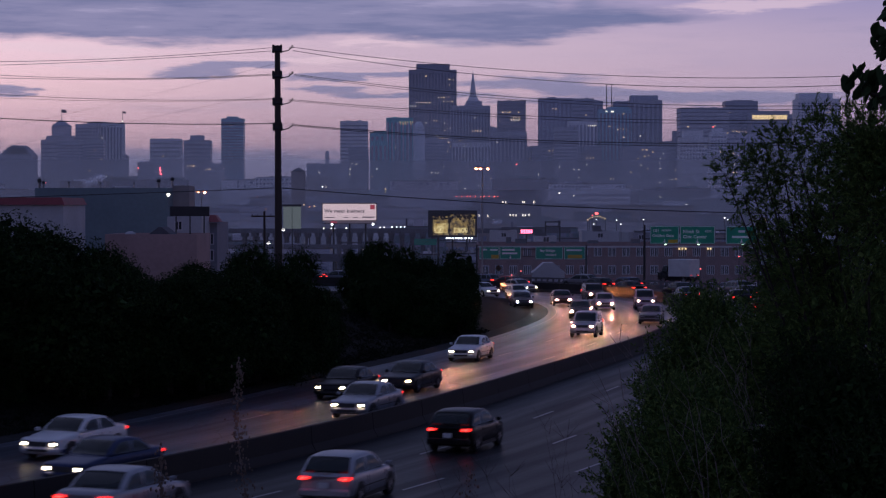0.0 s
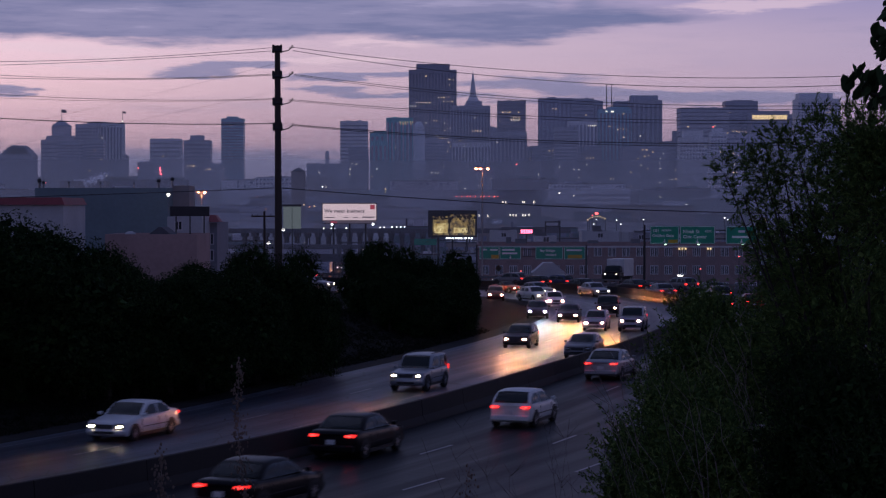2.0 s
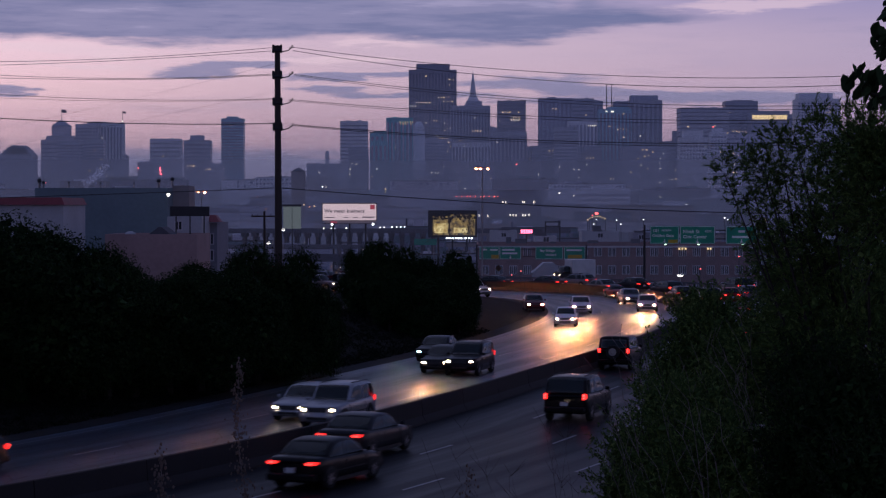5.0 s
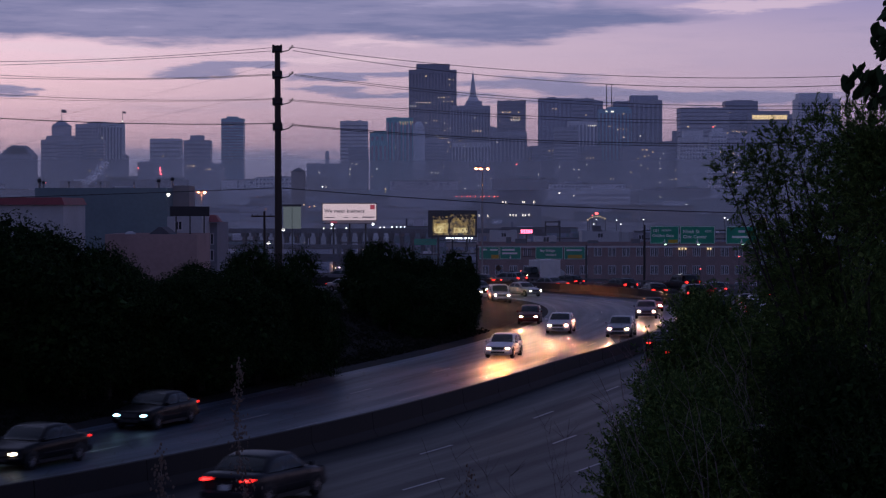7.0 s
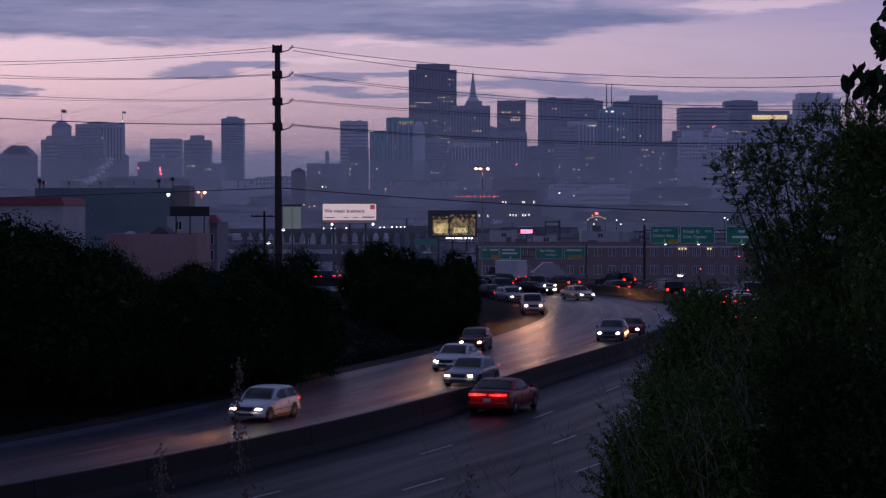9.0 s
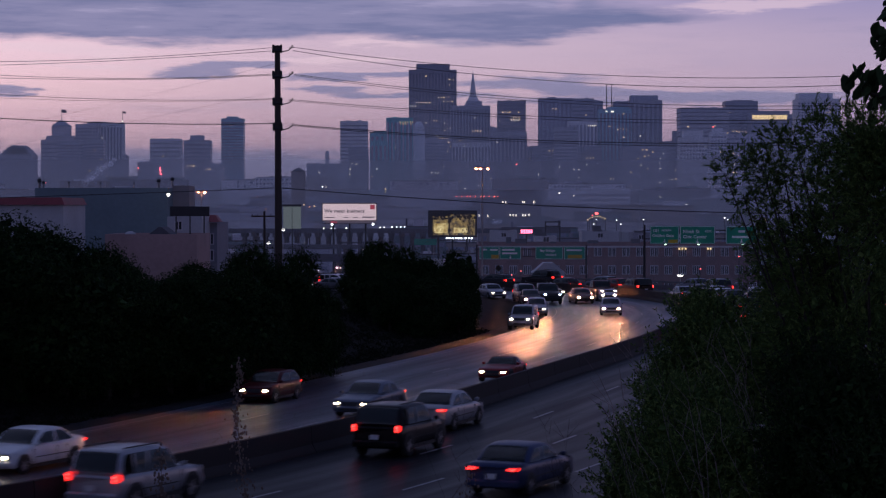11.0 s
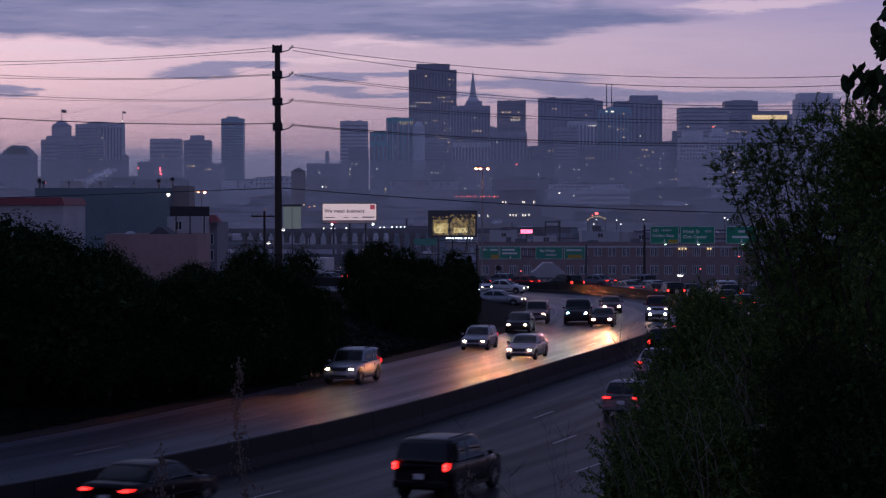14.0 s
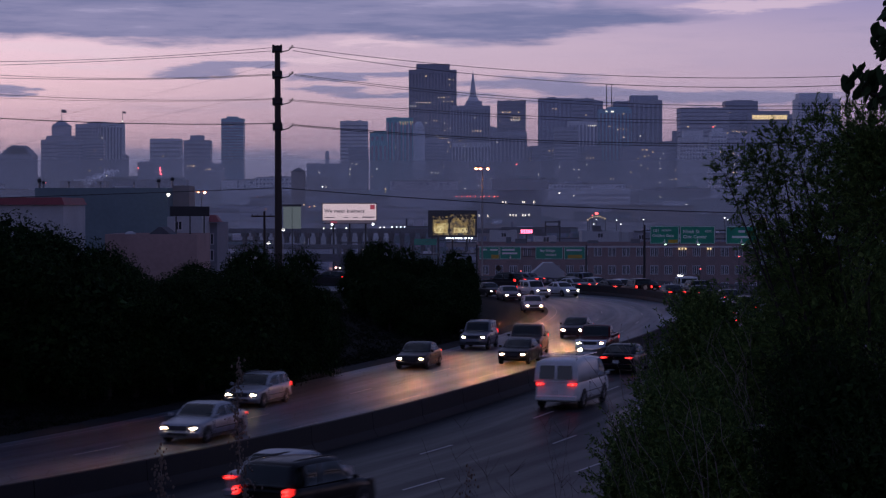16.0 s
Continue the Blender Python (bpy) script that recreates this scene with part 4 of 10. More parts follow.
def left_buildings():
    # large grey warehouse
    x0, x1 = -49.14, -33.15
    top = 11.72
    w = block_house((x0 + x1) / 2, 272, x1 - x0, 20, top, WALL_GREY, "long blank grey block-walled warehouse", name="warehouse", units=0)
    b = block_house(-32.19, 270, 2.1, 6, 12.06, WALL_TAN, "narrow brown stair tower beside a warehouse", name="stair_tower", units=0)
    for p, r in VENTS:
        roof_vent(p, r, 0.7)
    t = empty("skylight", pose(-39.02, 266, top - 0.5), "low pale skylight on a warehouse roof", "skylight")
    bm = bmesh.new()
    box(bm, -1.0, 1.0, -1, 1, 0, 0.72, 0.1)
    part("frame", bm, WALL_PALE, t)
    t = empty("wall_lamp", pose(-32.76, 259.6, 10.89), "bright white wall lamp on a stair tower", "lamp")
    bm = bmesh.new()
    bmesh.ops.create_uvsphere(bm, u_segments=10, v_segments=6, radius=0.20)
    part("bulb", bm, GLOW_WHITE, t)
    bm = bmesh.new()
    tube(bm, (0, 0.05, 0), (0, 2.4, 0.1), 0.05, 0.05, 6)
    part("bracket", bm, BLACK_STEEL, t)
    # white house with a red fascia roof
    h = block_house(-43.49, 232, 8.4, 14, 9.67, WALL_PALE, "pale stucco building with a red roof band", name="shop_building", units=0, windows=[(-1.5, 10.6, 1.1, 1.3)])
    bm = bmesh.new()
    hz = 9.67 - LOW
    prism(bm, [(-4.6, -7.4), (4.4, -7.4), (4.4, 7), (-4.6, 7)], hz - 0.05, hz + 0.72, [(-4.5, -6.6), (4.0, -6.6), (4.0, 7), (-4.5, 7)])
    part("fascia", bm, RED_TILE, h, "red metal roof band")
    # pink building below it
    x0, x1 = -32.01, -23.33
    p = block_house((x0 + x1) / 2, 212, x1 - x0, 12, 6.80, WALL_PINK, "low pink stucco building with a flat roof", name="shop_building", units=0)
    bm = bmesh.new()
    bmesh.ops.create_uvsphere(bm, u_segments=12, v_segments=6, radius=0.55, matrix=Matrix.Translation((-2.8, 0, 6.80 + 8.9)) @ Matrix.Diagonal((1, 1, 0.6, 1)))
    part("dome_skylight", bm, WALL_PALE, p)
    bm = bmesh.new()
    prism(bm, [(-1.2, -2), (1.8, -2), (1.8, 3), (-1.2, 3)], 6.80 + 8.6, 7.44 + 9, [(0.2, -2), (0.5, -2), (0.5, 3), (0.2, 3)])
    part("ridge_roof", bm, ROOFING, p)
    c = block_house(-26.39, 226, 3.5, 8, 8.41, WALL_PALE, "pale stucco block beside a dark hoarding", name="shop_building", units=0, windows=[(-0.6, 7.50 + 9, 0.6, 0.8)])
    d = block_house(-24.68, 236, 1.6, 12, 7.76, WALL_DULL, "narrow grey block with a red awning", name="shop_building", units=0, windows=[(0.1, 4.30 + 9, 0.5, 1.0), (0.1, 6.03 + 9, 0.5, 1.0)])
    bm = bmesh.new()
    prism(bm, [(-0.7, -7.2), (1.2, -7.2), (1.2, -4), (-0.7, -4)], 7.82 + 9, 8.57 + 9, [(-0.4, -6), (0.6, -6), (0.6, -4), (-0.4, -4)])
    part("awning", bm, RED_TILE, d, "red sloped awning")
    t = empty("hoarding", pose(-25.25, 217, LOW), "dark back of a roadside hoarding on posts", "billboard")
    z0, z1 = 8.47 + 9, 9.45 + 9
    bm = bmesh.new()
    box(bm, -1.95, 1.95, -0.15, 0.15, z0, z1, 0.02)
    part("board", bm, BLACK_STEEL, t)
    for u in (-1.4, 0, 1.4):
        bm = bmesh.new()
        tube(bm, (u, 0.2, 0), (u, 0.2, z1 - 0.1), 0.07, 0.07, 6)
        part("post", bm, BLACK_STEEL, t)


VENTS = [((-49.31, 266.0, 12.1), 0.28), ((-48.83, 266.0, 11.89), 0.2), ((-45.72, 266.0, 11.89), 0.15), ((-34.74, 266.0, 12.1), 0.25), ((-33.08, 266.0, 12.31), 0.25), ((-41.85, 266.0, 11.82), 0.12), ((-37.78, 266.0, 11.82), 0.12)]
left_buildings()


LAMP_POLE = mat("painted_lamp_pole", (0.36, 0.32, 0.30), 0.6, vary=0.2, scale=0.8)
SODIUM_BULB = mat("sodium_bulb", (1.0, 0.26, 0.08), emit=3000.0)


def street_lamp(x, y, z_top, base, arm, heads, glow, label, r=0.12, size=0.16):
    """A tall lamp standard: tapered pole, cross arm, glowing lamp heads at the given spots along the arm."""
    t = empty("street_lamp", pose(x, y, base), label, "street lamp", "street lamps")
    h = z_top - base
    bm = bmesh.new()
    tube(bm, (0, 0, 0), (0, 0, h), r, r * 0.55, 8)
    part("pole", bm, LAMP_POLE, t)
    bm = bmesh.new()
    tube(bm, (-arm, 0, h + 0.05), (arm, 0, h + 0.05), 0.05, 0.05, 6)
    part("arm", bm, GALV, t)
    for u in heads:
        bm = bmesh.new()
        box(bm, u - size * 2.1, u + size * 2.1, -size * 1.6, size * 1.6, h - 0.02, h + 0.16, 0.05)
        hd = part("lamp_head", bm, GALV, t)
        bm = bmesh.new()
        bmesh.ops.create_uvsphere(bm, u_segments=10, v_segments=6, radius=size, matrix=Matrix.Translation((u, 0, h - 0.02)) @ Matrix.Diagonal((1.9, 1.4, 0.9, 1)))
        part("lens", bm, glow, hd)
        if glow is GLOW_AMBER:
            bm = bmesh.new()
            bmesh.ops.create_icosphere(bm, subdivisions=1, radius=0.055, matrix=Matrix.Translation((u, 0, h - 0.02 - size * 0.9)))
            part("bulb", bm, SODIUM_BULB, hd)
    return t


street_lamp(5.42, 300, 14.88, -4.0, 1.0, (-0.86, -0.25, 0.78), GLOW_AMBER, "tall roadside lamp with three glowing amber heads", 0.14, 0.15)
street_lamp(-33.28, 300, 11.61, LOW, 0.6, (-0.5, 0.45), GLOW_AMBER, "amber street lamp with two heads", 0.11, 0.14)
for px, d, z in ((32.73, 300, 0.08), (-30.88, 420, 5.16), (-38.53, 480, 15.68 - 14)):
    street_lamp(px, d, z, LOW, 0.3, (0.0,), GLOW_WHITE, "street lamp with one white head", 0.1, 0.24)


# ---- utility pole and its wires ----
def utility_pole():
    x, y = -9.42, 125.0
    z0 = float(ground_height([x], [y])[0]) - 0.3
    t = empty("utility_pole", pose(x, y, z0, 0, -0.25, 0), "tall dark wooden utility pole with four tiers of insulators", "utility pole")
    top = 18.57 - z0
    bm = bmesh.new()
    for k in range(8):
        tube(bm, (0, 0, top * k / 8), (0, 0, top * (k + 1) / 8), 0.25 - 0.011 * k, 0.25 - 0.011 * (k + 1), 12, caps=k in (0, 7))
    part("shaft", bm, POLE_WOOD, t)
    for zz in (18.28, 16.79, 15.26, 13.81):
        h = zz - z0
        bm = bmesh.new()
        box(bm, -0.30, -0.17, -0.12, 0.12, h - 0.14, h + 0.34, 0.02)
        box(bm, 0.17, 0.27, -0.12, 0.12, h - 0.14, h + 0.34, 0.02)
        box(bm, -0.27, 0.27, -0.2, 0.2, h - 0.05, h + 0.09, 0.02)
        part("clamp", bm, BLACK_STEEL, t)
        bm = bmesh.new()
        tube(bm, (0.2, -0.1, h - 0.08), (0.66, -0.1, h), 0.035, 0.03, 6)
        tube(bm, (0.64, -0.1, h), (0.9, -0.1, h + 0.22), 0.03, 0.025, 6)
        part("arm", bm, BLACK_STEEL, t)
        for u, v in ((0.72, 0.18), (0.86, 0.26)):
            bm = bmesh.new()
            for k in range(3):
                tube(bm, (u, -0.1, h + v - 0.12 + k * 0.06), (u, -0.1, h + v - 0.09 + k * 0.06), 0.07, 0.05, 8)
            part("insulator", bm, BLACK_STEEL, t)
    for k in range(9):
        bm = bmesh.new()
        tube(bm, (-0.2 if k % 2 else 0.2, 0, 6 + k * 0.9), (-0.34 if k % 2 else 0.34, 0, 6 + k * 0.9), 0.015, 0.015, 5)
        part("step_bolt", bm, BLACK_STEEL, t)


utility_pole()


def wire(p, m, q, r=0.018, n=28):
    """A cable that hangs through three points."""
    p, m, q = Vector(p), Vector(m), Vector(q)
    s = (m - p).length / ((m - p).length + (q - m).length)
    c = (m - p * (1 - s) ** 2 - q * s * s) / (2 * s * (1 - s))
    bm = bmesh.new()
    rings = []
    for k in range(n + 1):
        t = k / n
        o = p * (1 - t) ** 2 + c * 2 * t * (1 - t) + q * t * t
        rings.append([bm.verts.new(o + Vector((0, math.cos(a) * r, math.sin(a) * r))) for a in (0, math.tau / 4, math.tau / 2, math.tau * 3 / 4)])
    for a, b in zip(rings, rings[1:]):
        for k in range(4):
            bm.faces.new((a[k], a[(k + 1) % 4], b[(k + 1) % 4], b[k]))
    ob = link("power_line", bm, WIRE)
    tagged(ob, "thin black power line strung from a pole", "cable", "power lines")


for p, m, q, r in (
        ((-8.62, 125.00, 18.47), (6.61, 118.00, 16.54), (23.31, 105.00, 15.79), 0.016), ((-8.62, 125.00, 18.28), (6.61, 118.00, 16.09), (23.32, 105.00, 15.38), 0.016),
        ((-8.53, 125.00, 16.92), (6.61, 118.00, 15.08), (23.32, 105.00, 14.35), 0.016), ((-8.53, 125.00, 16.85), (6.61, 118.00, 14.92), (23.32, 105.00, 14.18), 0.012),
        ((-8.53, 125.00, 15.46), (6.61, 118.00, 14.16), (23.32, 105.00, 13.67), 0.016), ((-8.53, 125.00, 15.39), (6.61, 118.00, 14.01), (23.32, 105.00, 13.53), 0.012),
        ((-8.53, 125.00, 14.03), (6.62, 118.00, 12.87), (23.33, 105.00, 12.63), 0.022), ((-8.53, 125.00, 13.97), (6.62, 118.00, 12.75), (23.33, 105.00, 12.50), 0.016),
        ((-9.22, 125.00, 10.40), (6.62, 118.00, 9.32), (23.34, 105.00, 8.93), 0.026),
        ((-9.60, 125.00, 18.47), (-19.39, 128.00, 18.03), (-28.46, 130.00, 17.97), 0.014), ((-9.60, 125.00, 18.28), (-19.39, 128.00, 17.90), (-28.46, 130.00, 17.73), 0.014),
        ((-9.66, 125.00, 16.95), (-19.39, 128.00, 16.87), (-28.46, 130.00, 17.29), 0.014), ((-9.66, 125.00, 16.88), (-19.39, 128.00, 16.80), (-28.46, 130.00, 17.09), 0.014),
        ((-9.66, 125.00, 15.52), (-19.39, 128.00, 15.64), (-28.47, 130.00, 16.15), 0.014), ((-9.66, 125.00, 15.46), (-19.40, 128.00, 15.54), (-28.47, 130.00, 15.91), 0.010),
        ((-9.67, 125.00, 14.10), (-19.40, 128.00, 14.25), (-28.47, 130.00, 14.73), 0.026),
        ((-9.61, 125.00, 10.40), (-17.75, 128.00, 10.13), (-28.49, 130.00, 9.81), 0.022),
        ((-9.60, 125.00, 17.53), (-17.73, 128.00, 15.77), (-28.48, 130.00, 13.59), 0.006), ((-9.60, 125.00, 15.94), (-17.74, 128.00, 14.45), (-28.48, 130.00, 12.51), 0.006)):
    wire(p, m, q, r)


def small_pole():
    x, y, top = -16.42, 200.0, 8.99
    t = empty("utility_pole", pose(x, y, LOW), "low wooden pole with a long crossarm", "utility pole")
    bm = bmesh.new()
    tube(bm, (0, 0, 0), (0, 0, top - LOW), 0.14, 0.1, 8)
    part("shaft", bm, POLE_WOOD, t)
    bm = bmesh.new()
    box(bm, -1.2, 1.2, -0.18, -0.08, top - LOW - 0.55, top - LOW - 0.4)
    part("crossarm", bm, POLE_WOOD, t)
    for u in (-1.1, -0.6, 0.6, 1.1):
        bm = bmesh.new()
        tube(bm, (u, -0.13, top - LOW - 0.4), (u, -0.13, top - LOW - 0.25), 0.05, 0.03, 6)
        part("insulator", bm, BLACK_STEEL, t)


small_pole()


# ---- billboards ----
def picture_mat(name, dark, light, strength):
    """A floodlit printed picture, its light put in as emission: blotches between two inks."""
    m = mat(name, light, emit=strength)
    N, L = m.node_tree.nodes, m.node_tree.links
    tc = N.new("ShaderNodeTexCoord")
    n = N.new("ShaderNodeTexNoise")
    n.inputs["Scale"].default_value = 0.8
    n.inputs["Detail"].default_value = 6
    L.new(tc.outputs["Object"], n.inputs["Vector"])
    r = N.new("ShaderNodeValToRGB")
    e = r.color_ramp.elements
    e[0].position, e[1].position = 0.38, 0.66
    e[0].color, e[1].color = (*dark, 1), (*light, 1)
    L.new(n.outputs["Fac"], r.inputs[0])
    L.new(r.outputs[0], N["Principled BSDF"].inputs["Emission Color"])
    return m


# floodlight falling on the posters is put into them as emission
BOARD_LIT = mat("glowing_poster_white", (0.86, 0.66, 0.74), emit=0.66)
BOARD_GREY = mat("glowing_poster_grey", (0.20, 0.15, 0.21), emit=0.30)
BOARD_RED = mat("glowing_poster_red", (0.55, 0.05, 0.10), emit=0.5)
BOARD_GOLD = picture_mat("glowing_poster_gold", (0.05, 0.035, 0.02), (0.62, 0.42, 0.12), 0.45)
BOARD_PALE = picture_mat("glowing_poster_straw", (0.42, 0.27, 0.06), (1.0, 0.84, 0.42), 0.75)
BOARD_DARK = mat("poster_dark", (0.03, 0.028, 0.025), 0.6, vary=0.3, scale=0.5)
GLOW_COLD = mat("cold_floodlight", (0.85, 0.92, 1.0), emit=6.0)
# lamplight on the hoarding panels, put in as a weak glow
PANEL_LIT = mat("glowing_panel", (0.46, 0.56, 0.58), emit=0.17)
GLOW_PINK = mat("pink_neon", (1.0, 0.16, 0.30), emit=3.2)


def billboard(x, y, z0, z1, w, label):
    t = empty("billboard", pose(x, y, LOW), label, "billboard", "billboards")
    a, lo, hi = w / 2, z0 - LOW, z1 - LOW
    bm = bmesh.new()
    box(bm, -a - 0.2, a + 0.2, 0.05, 0.6, lo - 0.2, hi + 0.2, 0.05)
    part("frame", bm, BLACK_STEEL, t)
    bm = bmesh.new()
    box(bm, -a - 0.3, a + 0.3, -1.1, 0.05, lo - 1.0, lo - 0.85)
    part("catwalk", bm, BLACK_STEEL, t)
    for u in (-a * 0.6, 0, a * 0.6):
        bm = bmesh.new()
        tube(bm, (u, 0.8, 0), (u, 0.8, hi - 0.5), 0.28, 0.25, 8)
        part("post", bm, BLACK_STEEL, t)
    return t, a, lo, hi


def build_billboards():
    t, a, lo, hi = billboard(-25.15, 585, 6.16, 10.57, 14.4, "floodlit white advertising billboard with dark lettering")
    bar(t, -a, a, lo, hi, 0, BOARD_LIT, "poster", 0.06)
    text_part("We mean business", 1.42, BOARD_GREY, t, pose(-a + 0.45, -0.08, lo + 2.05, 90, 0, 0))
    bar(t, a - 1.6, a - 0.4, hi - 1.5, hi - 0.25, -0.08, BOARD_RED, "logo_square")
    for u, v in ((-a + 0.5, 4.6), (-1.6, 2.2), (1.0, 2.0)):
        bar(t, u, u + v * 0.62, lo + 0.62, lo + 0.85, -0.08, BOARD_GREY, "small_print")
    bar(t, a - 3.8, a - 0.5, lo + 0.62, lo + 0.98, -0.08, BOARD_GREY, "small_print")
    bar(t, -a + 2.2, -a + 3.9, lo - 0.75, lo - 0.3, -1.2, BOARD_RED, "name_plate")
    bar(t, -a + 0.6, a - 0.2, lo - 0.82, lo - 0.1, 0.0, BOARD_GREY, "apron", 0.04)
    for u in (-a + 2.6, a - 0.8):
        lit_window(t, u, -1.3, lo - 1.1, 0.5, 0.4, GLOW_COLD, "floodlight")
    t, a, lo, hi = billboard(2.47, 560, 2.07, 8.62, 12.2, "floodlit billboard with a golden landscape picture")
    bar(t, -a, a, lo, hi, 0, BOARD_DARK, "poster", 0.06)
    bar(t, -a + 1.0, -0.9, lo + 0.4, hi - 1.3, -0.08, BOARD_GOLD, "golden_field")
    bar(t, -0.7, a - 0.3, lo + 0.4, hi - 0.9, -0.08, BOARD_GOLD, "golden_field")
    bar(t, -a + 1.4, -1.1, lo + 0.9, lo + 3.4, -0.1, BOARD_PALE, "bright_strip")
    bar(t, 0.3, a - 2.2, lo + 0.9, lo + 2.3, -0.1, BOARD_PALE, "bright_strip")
    bm = bmesh.new()
    r = random.Random(4)
    spots = [(r.gauss(-0.85, 0.28), r.uniform(0.5, 4.8), r.uniform(0.10, 0.3)) for _ in range(60)]
    spots += [(r.uniform(-a + 0.3, a - 0.3), 4.5 + abs(r.gauss(0, 0.7)), r.uniform(0.10, 0.34)) for _ in range(120)]
    spots += [(r.gauss(a - 1.6, 0.8), r.uniform(0.6, 4.2), r.uniform(0.08, 0.28)) for _ in range(60)]
    spots += [(r.uniform(-a + 1, a - 1), r.gauss(0.6, 0.25), r.uniform(0.06, 0.2)) for _ in range(60)]
    for u, v, q in spots:
        if abs(u) < a - q and q < v < hi - lo - q:
            n = 7
            k0 = r.uniform(0, 1)
            vs = [bm.verts.new((u + q * r.uniform(0.6, 1.1) * math.cos(k0 + i * math.tau / n), -0.14 - 0.02 * r.random(), lo + v + q * r.uniform(0.6, 1.1) * math.sin(k0 + i * math.tau / n))) for i in range(n)]
            bm.faces.new(vs)
    part("dark_shape", bm, BOARD_DARK, t)
    for k in range(9):
        lit_window(t, -1.5 + k * 0.75 + (0.4 if k > 5 else 0), -1.3, lo - 0.4, 0.34, 0.34, GLOW_COLD, "floodlight")
    # pale twin panel seen from the side
    t = empty("hoarding", pose(-34.68, 500, LOW), "pale two-panel hoarding with a dark cap", "billboard")
    z0, z1 = 4.66 - LOW, 10.24 - LOW
    for u in (-1.05, 1.05):
        bm = bmesh.new()
        box(bm, u - 0.98, u + 0.98, -0.1, 0.1, z0, z1 - 0.5)
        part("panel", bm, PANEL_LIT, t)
    bm = bmesh.new()
    box(bm, -2.2, 2.2, -0.2, 0.2, z1 - 0.5, z1)
    part("cap", bm, BLACK_STEEL, t)
    bm = bmesh.new()
    tube(bm, (0, 0.3, 0), (0, 0.3, z1), 0.16, 0.14, 8)
    part("post", bm, BLACK_STEEL, t)
    # neon panel on a roof
    t = empty("neon_sign", pose(18.07, 470, 4.32), "glowing pink-red neon sign on a roof", "sign")
    bm = bmesh.new()
    box(bm, -1.5, 1.5, 0.02, 0.3, -0.62, 0.62, 0.04)
    box(bm, -0.1, 0.1, 0.1, 0.3, -4.5, -0.6)
    part("box", bm, BLACK_STEEL, t)
    for k in range(5):
        lit_window(t, -1.05 + k * 0.52, -0.05, 0, 0.44, 0.85, GLOW_PINK, "tube_letter")


build_billboards()


# ---- overhead sign gantries ----
def sign_panel(parent, x, z, w, h, words=(), yellow=None, arrow=True):
    bm = bmesh.new()
    box(bm, x - w / 2, x + w / 2, -0.12, -0.04, z - h / 2, z + h / 2, 0.02)
    p = part("panel", bm, SIGN_GREEN, parent)
    bm = bmesh.new()
    for q0, q1, r0, r1 in ((-w / 2 + 0.05, w / 2 - 0.05, h / 2 - 0.1, h / 2 - 0.05), (-w / 2 + 0.05, w / 2 - 0.05, -h / 2 + 0.05, -h / 2 + 0.1),
                           (-w / 2 + 0.05, -w / 2 + 0.1, -h / 2 + 0.1, h / 2 - 0.1), (w / 2 - 0.1, w / 2 - 0.05, -h / 2 + 0.1, h / 2 - 0.1)):
        box(bm, x + q0, x + q1, -0.135, -0.12, z + r0, z + r1)
    part("border", bm, SIGN_WHITE, p)
    for body, u, v, size in words:
        if body:
            text_part(body, size, SIGN_WHITE, p, pose(x + u, -0.13, z + v, 90, 0, 0))
        else:
            bar(p, x + u, x + u + size, z + v, z + v + 0.28, -0.13, SIGN_WHITE)
    if yellow:
        u0, u1, v0, v1 = yellow
        bar(p, x + u0, x + u1, z + v0, z + v1, -0.13, SIGN_YELLOW, "exit_panel")
    if arrow:
        bm = bmesh.new()
        box(bm, x - 0.05, x + 0.05, -0.15, -0.12, z - h / 2 + 0.25, z - h / 2 + 0.6)
        prism(bm, [(x - 0.22, -0.15), (x + 0.22, -0.15), (x + 0.22, -0.12), (x - 0.22, -0.12)], z - h / 2 + 0.3, z - h / 2 + 0.08, [(x - 0.01, -0.15), (x + 0.01, -0.15), (x + 0.01, -0.12), (x - 0.01, -0.12)])
        part("arrow", bm, SIGN_WHITE, p)


def gantry(x, y, x0, x1, z, base, posts, label):
    t = empty("sign_gantry", pose(x, y, base), label, "road sign", "sign gantries")
    h = z - base
    for u in posts:
        bm = bmesh.new()
        tube(bm, (u, 0.4, 0), (u, 0.4, h + 1.3), 0.16, 0.14, 10)
        part("post", bm, BLACK_STEEL, t)
    for v in (-0.5, 0.6):
        bm = bmesh.new()
        tube(bm, (x0, 0.2, h + v), (x1, 0.2, h + v), 0.07, 0.07, 6)
        part("chord", bm, BLACK_STEEL, t)
    bm = bmesh.new()
    n = int((x1 - x0) / 1.2)
    for k in range(n):
        u = x0 + (x1 - x0) * k / n
        tube(bm, (u, 0.2, h - 0.5), (u + (x1 - x0) / n, 0.2, h + 0.6 if k % 2 else h - 0.5), 0.03, 0.03, 4)
    part("lattice", bm, BLACK_STEEL, t)
    return t, h


